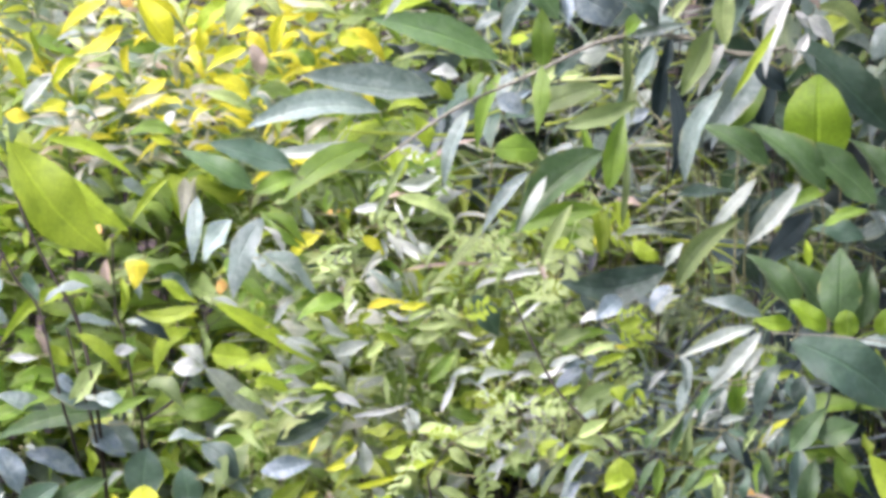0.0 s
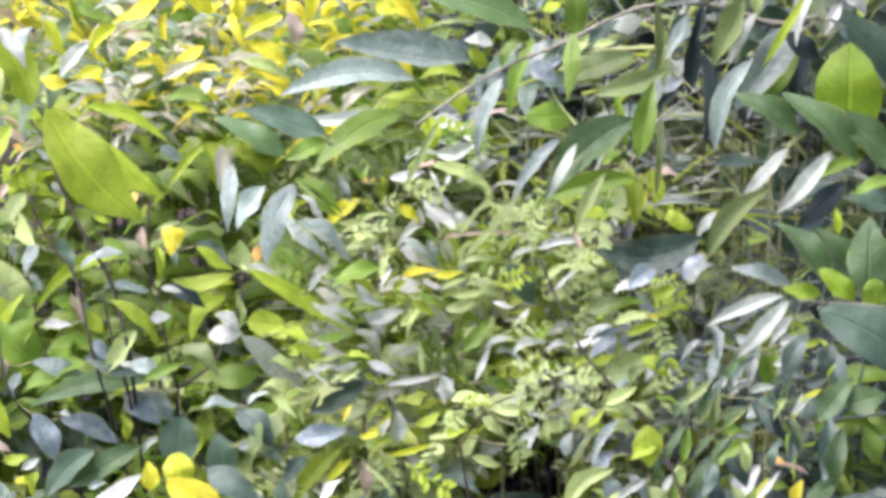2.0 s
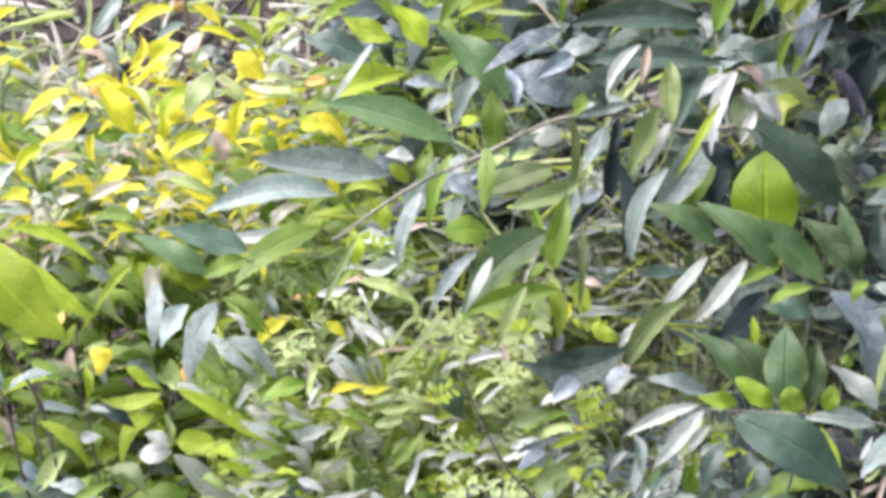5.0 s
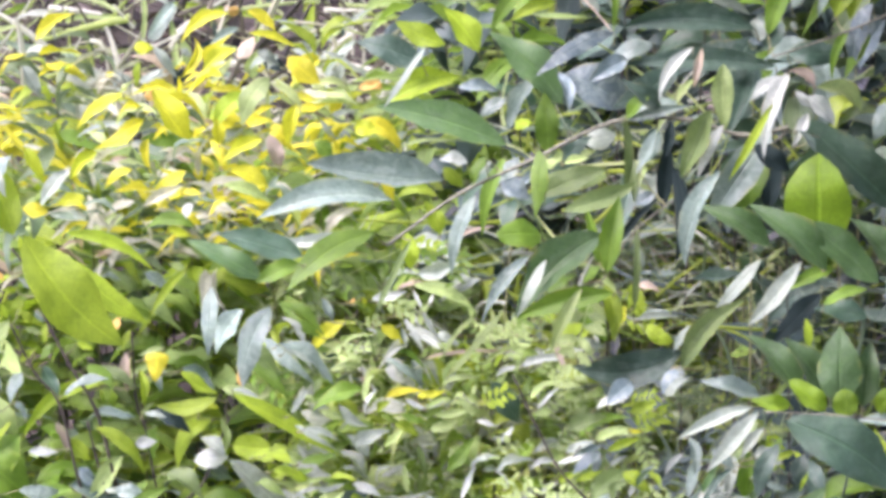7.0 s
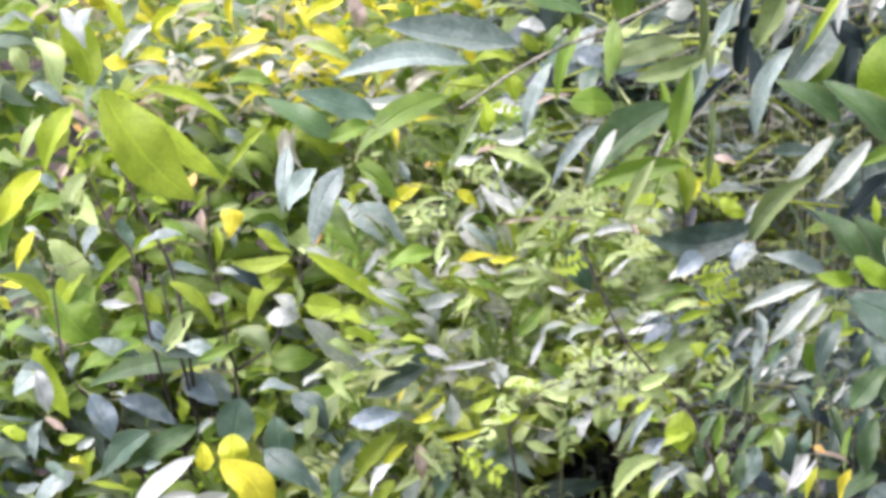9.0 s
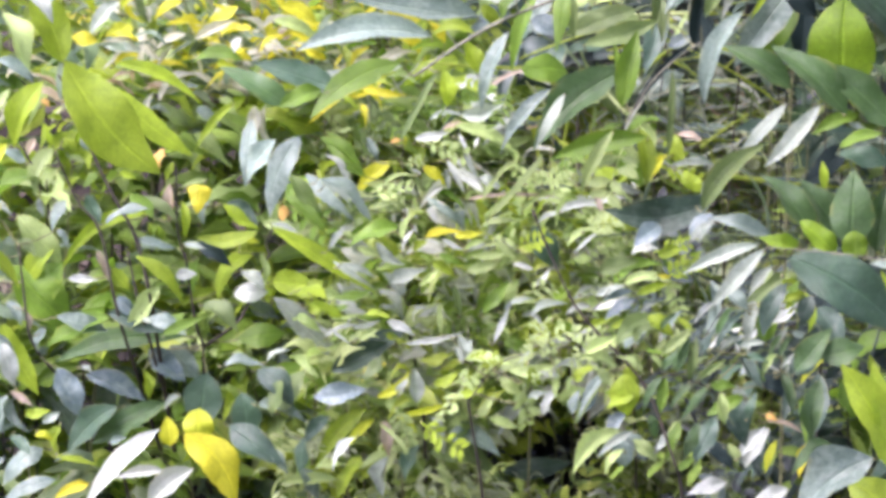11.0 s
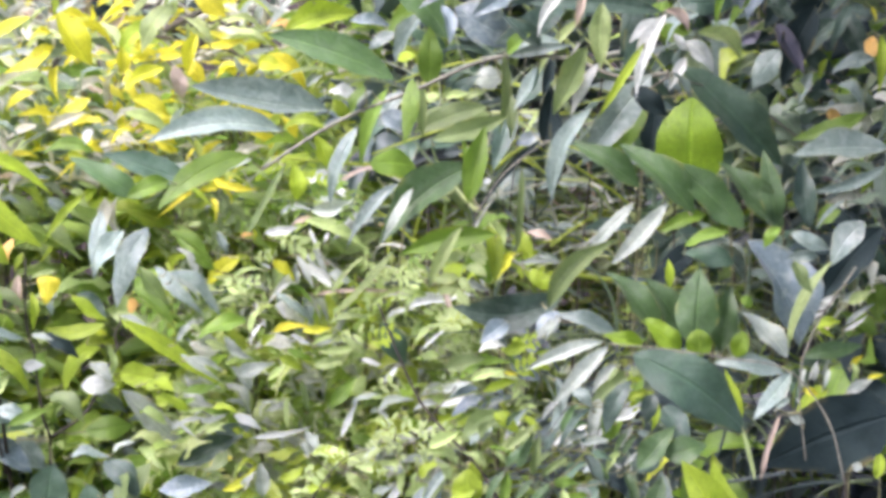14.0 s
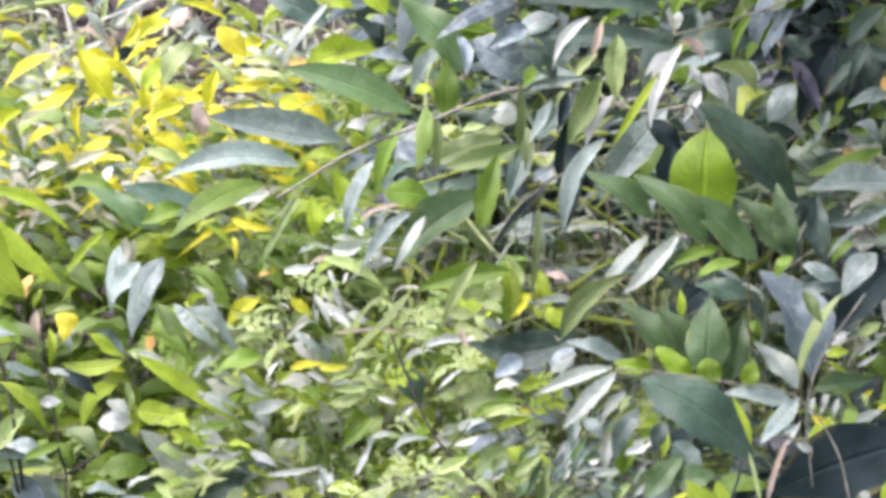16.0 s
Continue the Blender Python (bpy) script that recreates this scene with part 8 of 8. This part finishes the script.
leafy_shoots(55, (-0.6, 0.2), (8.55, 8.78), (0.34, 0.86), (0.055, 0.12), (0.2, 0.38), "GLLGVLVG", "between the dark stems", 71, 0.4)
leafy_shoots(45, (-0.6, 0.22), (8.5, 8.7), (0.12, 0.5), (0.055, 0.11), (0.22, 0.42), "GSGLMGLV", "in the shade below", 72, 0.4)
# Mostly dark kinds, so inner shade of the shrub sits in the leaf colour.
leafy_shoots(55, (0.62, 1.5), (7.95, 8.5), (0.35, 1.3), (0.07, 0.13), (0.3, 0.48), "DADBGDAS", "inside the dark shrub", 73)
leafy_shoots(44, (-0.36, 0.1), (8.98, 9.2), (0.76, 0.99), (0.04, 0.09), (0.2, 0.4), "YLYYYWYW", "on the bright bank", 74)
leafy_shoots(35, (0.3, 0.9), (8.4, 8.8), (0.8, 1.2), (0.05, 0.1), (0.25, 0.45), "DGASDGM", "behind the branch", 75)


def mixed(name, cols, **more):
    step = 1.0 / len(cols)
    return leaf_surface(name, [(i * step, c) for i, c in enumerate(cols)], per_island=True, **more)


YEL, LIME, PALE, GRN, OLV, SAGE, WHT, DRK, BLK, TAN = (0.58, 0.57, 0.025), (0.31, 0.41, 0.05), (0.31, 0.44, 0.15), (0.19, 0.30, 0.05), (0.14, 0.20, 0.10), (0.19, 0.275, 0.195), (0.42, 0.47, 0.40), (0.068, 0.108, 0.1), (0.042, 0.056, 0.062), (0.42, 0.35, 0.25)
CREAM = (0.42, 0.52, 0.22)
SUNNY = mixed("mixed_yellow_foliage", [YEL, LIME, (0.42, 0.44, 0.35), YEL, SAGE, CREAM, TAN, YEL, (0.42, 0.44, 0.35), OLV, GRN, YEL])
GREENS = mixed("mixed_green_foliage", [GRN, LIME, PALE, SAGE, GRN, PALE, LIME, PALE], through_light=0.6)
HERBS = mixed("mixed_pale_herbs", [PALE, LIME, GRN, SAGE, LIME, PALE, GRN, LIME], sheen=0.1, through_light=0.55)
# WHT leaves include the sky sheen of small leaves as colour.
BRIGHT = mixed("mixed_bright_herbs", [PALE, LIME, WHT, LIME, WHT, GRN, CREAM, LIME, GRN, PALE, CREAM, WHT], rough=0.36, through_light=0.6)
LOWLY = mixed("mixed_low_foliage", [OLV, SAGE, GRN, LIME, SAGE, PALE, GRN, GRN, LIME], through_light=0.56)
# Dark tones put the shade of the shrub's interior into the leaf colour.
SHADY = mixed("shade_darkened_foliage", [DRK, OLV, DRK, DRK, GRN, BLK, DRK, BLK, DRK], rough=0.45, through_light=0.3)
undergrowth("yellow_undergrowth", "yellow and lime undergrowth on the bank", 290, (-0.42, 0.12), (9.1, 9.5), (0.74, 0.985), (0.04, 0.1), (0.18, 0.4), SUNNY, 11)
undergrowth("green_undergrowth", "mixed green undergrowth between the stems", 1300, (-0.65, 0.25), (8.65, 9.15), (0.34, 0.9), (0.05, 0.12), (0.2, 0.45), GREENS, 12)
undergrowth("low_herbs", "pale fine-leaved herbs covering the bank", 1600, (0.0, 0.7), (8.38, 8.62), (0.25, 0.8), (0.026, 0.06), (0.16, 0.34), BRIGHT, 13, 1.1, 1.0, slope=0.9)
undergrowth("herb_mat", "green herbs below the branch covering the bank", 2200, (-0.1, 1.1), (8.72, 8.95), (0.25, 0.92), (0.035, 0.08), (0.16, 0.36), HERBS, 18, 1.0, 0.9, slope=0.9)
undergrowth("shaded_undergrowth", "dark green leaves in the shade below", 950, (-0.6, 0.28), (8.55, 8.95), (0.05, 0.5), (0.05, 0.11), (0.25, 0.55), LOWLY, 14)
# Whitest tones paint sky gloss onto the tufts.
TUFTS = mixed("bright_tufts", [(0.44, 0.49, 0.44), PALE, LIME, CREAM, (0.38, 0.44, 0.4), GRN, PALE, WHT], rough=0.34, through_light=0.55)
undergrowth("bright_tufts", "pale leaf tufts among the herbs, sky gloss in their whites", 520, (0.0, 0.42), (8.24, 8.4), (0.44, 0.7), (0.03, 0.06), (0.3, 0.55), TUFTS, 30, 0.9, 1.0, slope=0.3)
undergrowth("bright_low_herbs", "pale and lime herbs low on the bank", 700, (0.1, 0.8), (8.4, 8.65), (0.18, 0.5), (0.03, 0.06), (0.18, 0.36), BRIGHT, 28, 1.0, 0.9, slope=0.9)
# Near-black leaf colours stand in for the shade inside the hollow.
HOLLOW_SHADE = mixed("hollow_shade_foliage", [BLK, (0.03, 0.036, 0.04), BLK, DRK], rough=0.5, through_light=0.15)
undergrowth("hollow_leaves", "leaves coloured near black as shade in the bank hollow", 170, (0.18, 0.45), (8.8, 9.0), (0.2, 0.36), (0.06, 0.11), (0.25, 0.5), HOLLOW_SHADE, 27)
undergrowth("dark_thicket", "dense leaves inside the shrub, shade put into their colour", 850, (0.62, 1.8), (8.15, 8.9), (0.25, 1.4), (0.07, 0.14), (0.3, 0.5), SHADY, 15)
undergrowth("deep_thicket", "leaves deep inside the shrub, coloured dark for shade", 1100, (0.75, 2.2), (8.9, 9.6), (0.3, 1.6), (0.07, 0.14), (0.35, 0.55), SHADY, 19)
SPECKLED = mixed("speckled_shrub_foliage", [OLV, SAGE, DRK, GRN, DRK, WHT, LIME, OLV, SAGE])
undergrowth("inner_shrub_leaves", "small mixed green leaves inside the dark shrub", 260, (0.74, 1.3), (7.85, 8.15), (0.7, 1.15), (0.04, 0.085), (0.25, 0.5), SPECKLED, 29)
undergrowth("bank_thicket", "mixed leaves on the bank behind the branch", 320, (0.15, 0.5), (8.7, 9.4), (0.75, 1.15), (0.05, 0.11), (0.2, 0.45), GREENS, 16)
undergrowth("shaded_bank_thicket", "leaves on the bank behind the branch, coloured darker for shade", 1100, (0.24, 1.0), (8.6, 9.4), (0.78, 1.35), (0.06, 0.12), (0.25, 0.5), SHADY, 26)
undergrowth("far_herbs", "pale green grassy herbs at the foot of the bank", 420, (-0.95, -0.42), (9.5, 9.9), (0.92, 1.15), (0.03, 0.08), (0.12, 0.25), HERBS, 17)

# Added out of view above the shrub to block sky light on the right.
undergrowth("shrub_crown", "unseen leaf mass added overhead to shade the right side", 5200, (0.48, 2.6), (5.7, 8.9), (1.6, 2.4), (0.1, 0.18), (0.3, 0.5), SHADY, 21, 0.6)


def feathered_herbs(name, label, count, xs, ys, zs, lengths, leaflet, surface, seed, slope=0.0):
    """Fronds over a stretch of the bank, joined."""
    rr = random.Random(seed)
    vs, fs, uvs = [], [], []
    for _ in range(count):
        p = Vector((rr.uniform(*xs), rr.uniform(*ys), rr.uniform(*zs)))
        p.y += slope * (p.z - zs[0])
        if in_hollow(*p):
            continue
        a = rr.uniform(0, 2 * math.pi)
        way = Vector((math.cos(a), math.sin(a) * 0.45, rr.uniform(-0.7, 1.2))).normalized()
        droop = Vector((rr.uniform(-0.3, 0.3), 0, rr.uniform(-0.9, 0.1)))
        up = Vector((rr.uniform(-0.5, 0.5), rr.uniform(-0.8, 0.1), 0.8)).normalized()
        frond(rr, p, way, droop, rr.uniform(*lengths), rr.randint(3, 6), rr.uniform(*leaflet), rr.uniform(0.3, 0.5), up, vs, fs, uvs)
    return tagged(new(name, mesh_with_uv(name, vs, fs, uvs, surface)), label, "plants", kind="stuff")


def standing_herbs(seed):
    """Single tall herbs: a thin stalk from the ground with feathered leaves round its upper part."""
    rr = random.Random(seed)
    shapes = []
    for surface in (HERB_PALE, HERB_PALE, HERB_LIME):
        for k in range(5):
            vs, fs, uvs = [], [], []
            frond(rr, Vector(), Vector((0, 1, rr.uniform(0.1, 0.5))).normalized(), Vector((rr.uniform(-0.3, 0.3), 0, rr.uniform(-0.9, -0.1))), 1.0, rr.randint(3, 5), rr.uniform(0.34, 0.52), rr.uniform(0.28, 0.44), Vector((0, -0.2, 1)), vs, fs, uvs)
            shapes.append((surface, mesh_with_uv("feathered_leaf", vs, fs, uvs, surface)))
    for row in range(6):
        for col in range(11):
            x, y = 0.02 + col * 0.074 + rr.uniform(-0.05, 0.05), 8.3 + row * 0.075 + rr.uniform(0, 0.16)
            z = 0.33 + row * 0.085 + rr.uniform(-0.04, 0.04)
            if in_hollow(x, y, z) or in_hollow(x, y, z - 0.06):
                continue
            lime = rr.random() < 0.5
            herb = tagged(new("herb"), "lime green feathery herb on the bank" if lime else "pale feathery herb on the bank", "herb", "feathery herbs on the bank")
            foot = Vector((x + rr.uniform(-0.04, 0.04), y + rr.uniform(0.02, 0.1), 0))
            foot.z = ground_height(foot.x, foot.y) - 0.02
            top = Vector((x, y, z))
            v, f, pts = tube([foot, (foot + top) / 2 + Vector((rr.uniform(-0.02, 0.02), 0.02, 0)), top], 0.0022, 0.0011, 5)
            m = bpy.data.meshes.new("stalk")
            m.from_pydata(v, [], f)
            m.materials.append(TWIG)
            hang(new("stalk", m), herb)
            for k in range(rr.randint(8, 11)):
                surface, mesh = shapes[rr.randrange(10, 15) if lime else rr.randrange(10)]
                ob = new("feathered_leaf", mesh)
                a = rr.uniform(0, 360)
                grow = rr.uniform(0.04, 0.082)
                ob.matrix_world = Matrix.Translation(top - (top - foot).normalized() * rr.uniform(0, 0.13)) @ pose(0, 0, 0, rr.uniform(-35, 60), rr.uniform(-50, 50), a) @ Matrix.Scale(grow, 4)
                hang(ob, herb)


HERB_PALE = leaf_surface("pale_herb_leaf", [(0.0, (0.36, 0.47, 0.17)), (0.35, (0.48, 0.56, 0.30)), (0.6, (0.46, 0.54, 0.40)), (1.0, (0.36, 0.48, 0.07))], 0.38, 0.5)
HERB_LIME = leaf_surface("lime_herb_leaf", [(0.0, (0.2, 0.31, 0.06)), (0.5, (0.31, 0.41, 0.10)), (1.0, (0.44, 0.49, 0.16))], 0.42, 0.5)
standing_herbs(65)
feathered_herbs("feathery_herbs", "pale lime feathery herbs with small leaflets", 900, (0.02, 0.82), (8.4, 8.65), (0.25, 0.8), (0.04, 0.09), (0.018, 0.036), BRIGHT, 61, slope=0.9)
feathered_herbs("feathery_green_herbs", "green feathery herbs with small leaflets", 220, (-0.1, 0.9), (8.45, 8.75), (0.2, 0.9), (0.06, 0.14), (0.02, 0.045), HERBS, 62, slope=0.9)
feathered_herbs("pinnate_undergrowth", "pinnate leaves below the shrub, coloured dark for shade", 170, (0.42, 1.1), (8.1, 8.6), (0.25, 0.62), (0.07, 0.14), (0.025, 0.05), SHADY, 63)


def stalk_tangle(name, label, count, xs, ys, zs, surface, seed, broad=1.0, bent=1.0):
    """Thin bent stalks and dry blades among the herbs, joined."""
    rr = random.Random(seed)
    vs, fs, uvs = [], [], []
    for _ in range(count):
        p = Vector((rr.uniform(*xs), rr.uniform(*ys), rr.uniform(*zs)))
        a = rr.uniform(-0.3, math.pi + 0.3)
        away = Vector((math.cos(a), rr.uniform(-0.4, 0.4), math.sin(a))).normalized()
        length, bend, wide = rr.uniform(0.04, 0.16), Vector((rr.uniform(-1, 1), rr.uniform(-0.5, 0.5), rr.uniform(-1, 0.3))) * 0.5 * bent, rr.uniform(0.002, 0.0065) * broad
        k = len(vs)
        for i in range(7):
            s = i / 6
            c = p + (away * s + bend * s * s) * length
            way = (away + bend * 2 * s).normalized()
            side = way.cross(Vector((0.1, -1, 0.2))).normalized() * wide * (1 - 0.6 * s) / 2
            for u in (-1, 0, 1):
                vs.append(c + side * u + Vector((0, -0.4 * wide * (1 - abs(u)), 0)))
                uvs.append((0.5 + u / 2, s))
        fs += [(k + r * 3 + q, k + r * 3 + q + 1, k + r * 3 + q + 4, k + r * 3 + q + 3) for r in range(6) for q in range(2)]
    return tagged(new(name, mesh_with_uv(name, vs, fs, uvs, surface)), label, "plants", kind="stuff")


DRYISH = mixed("pale_stalks", [WHT, TAN, PALE, WHT, OLV, (0.3, 0.27, 0.18), SAGE])
stalk_tangle("herb_stalks", "thin pale stalks among the low herbs", 620, (0.0, 0.85), (8.6, 9.0), (0.35, 0.8), DRYISH, 41)
STRAW = mixed("straw", [(0.55, 0.57, 0.48), (0.44, 0.45, 0.33), CREAM, (0.6, 0.62, 0.54), (0.12, 0.11, 0.08), (0.32, 0.42, 0.1), (0.05, 0.045, 0.04)])
stalk_tangle("dry_grass", "dry pale grass among the yellow leaves", 420, (-0.6, 0.35), (8.95, 9.6), (0.76, 1.1), STRAW, 42, 2.0, 0.35)


def leaf_litter(count, seed):
    """Dead leaves lying on the bank, joined."""
    rr = random.Random(seed)
    vs, fs, uvs = [], [], []
    shapes = [blade_grid("e", rr.uniform(0.3, 0.5), rr.uniform(-0.15, 0.15), rr.choice((0.1, 0.25, 0.35)), rr.uniform(0.2, 0.8), 0.6, 5, k + 50) for k in range(10)]
    for _ in range(count):
        x, y = rr.uniform(-0.9, 1.4), rr.uniform(9.2, 10.9)
        a, length = rr.uniform(0, 6.3), rr.uniform(0.04, 0.11)
        m = Matrix.Translation((x, y, ground_height(x, y) + 0.012)) @ pose(0, 0, 0, rr.uniform(0, 45), rr.uniform(-35, 35), math.degrees(a)) @ Matrix.Scale(length, 4)
        g, cells, uv = shapes[rr.randrange(10)]
        k = len(vs)
        vs += [m @ Vector(p) for p in g]
        fs += [tuple(i + k for i in q) for q in cells]
        uvs += uv
    DEAD = mixed("dead_leaves", [(0.05, 0.04, 0.03), (0.075, 0.06, 0.048), (0.03, 0.024, 0.018), (0.12, 0.10, 0.08), (0.06, 0.045, 0.034)], rough=0.7, through_light=0.1)
    tagged(new("leaf_litter", mesh_with_uv("leaf_litter", vs, fs, uvs, DEAD)), "brown dead leaves lying on the bank", "leaf litter", kind="stuff")


CREAMY = mixed("creamy_young_leaves", [CREAM, YEL, (0.46, 0.48, 0.38), OLV, YEL, TAN, (0.5, 0.52, 0.42), OLV, LIME, SAGE], through_light=0.45)
undergrowth("creamy_young_leaves", "cream and yellow young leaves among the yellow shrub", 280, (-0.45, 0.08), (8.6, 9.0), (0.8, 1.06), (0.035, 0.085), (0.2, 0.36), CREAMY, 47, 0.9, 0.9)
undergrowth("cream_leaf_tangle", "cream and grey-green young leaves under the yellow shrub", 150, (-0.3, 0.06), (8.48, 8.62), (0.83, 0.93), (0.035, 0.075), (0.16, 0.34), CREAMY, 48, 0.9, 0.9)
SAGES = mixed("grey_green_herbs", [SAGE, WHT, OLV, CREAM, SAGE, LIME, (0.24, 0.31, 0.2), PALE], through_light=0.45)
undergrowth("grey_green_herbs", "grey-green and whitish leaves beside the yellow shrub", 150, (-0.62, -0.24), (8.9, 9.1), (0.84, 1.05), (0.04, 0.09), (0.18, 0.36), SAGES, 49, 0.9, 0.8)
leaf_litter(900, 31)
DEAD_STALKS = mixed("dead_stalks", [(0.07, 0.055, 0.045), (0.16, 0.14, 0.11), (0.4, 0.42, 0.33), (0.035, 0.028, 0.024), (0.1, 0.072, 0.06), (0.3, 0.36, 0.16)])
stalk_tangle("dead_stalks", "brown and pale dead stalks on the bank", 520, (-0.9, 0.4), (9.75, 10.3), (0.86, 1.16), DEAD_STALKS, 45, 1.3, 0.3)
SLIVERS = mixed("mixed_slivers", [SAGE, OLV, BLK, DRK, DRK, GRN, OLV, SAGE, GRN])
stalk_tangle("thin_stalks", "thin grey-green and dark stalks under the shrub", 250, (0.48, 1.05), (7.95, 8.4), (0.48, 0.72), SLIVERS, 43)
CROSSING = mixed("mixed_crossing_stalks", [WHT, SAGE, LIME, WHT, PALE, DRK, OLV, CREAM, LIME])
stalk_tangle("crossing_stalks", "thin crossing stalks behind the branch", 300, (0.3, 0.78), (8.3, 8.7), (0.7, 1.02), CROSSING, 44, 1.1)
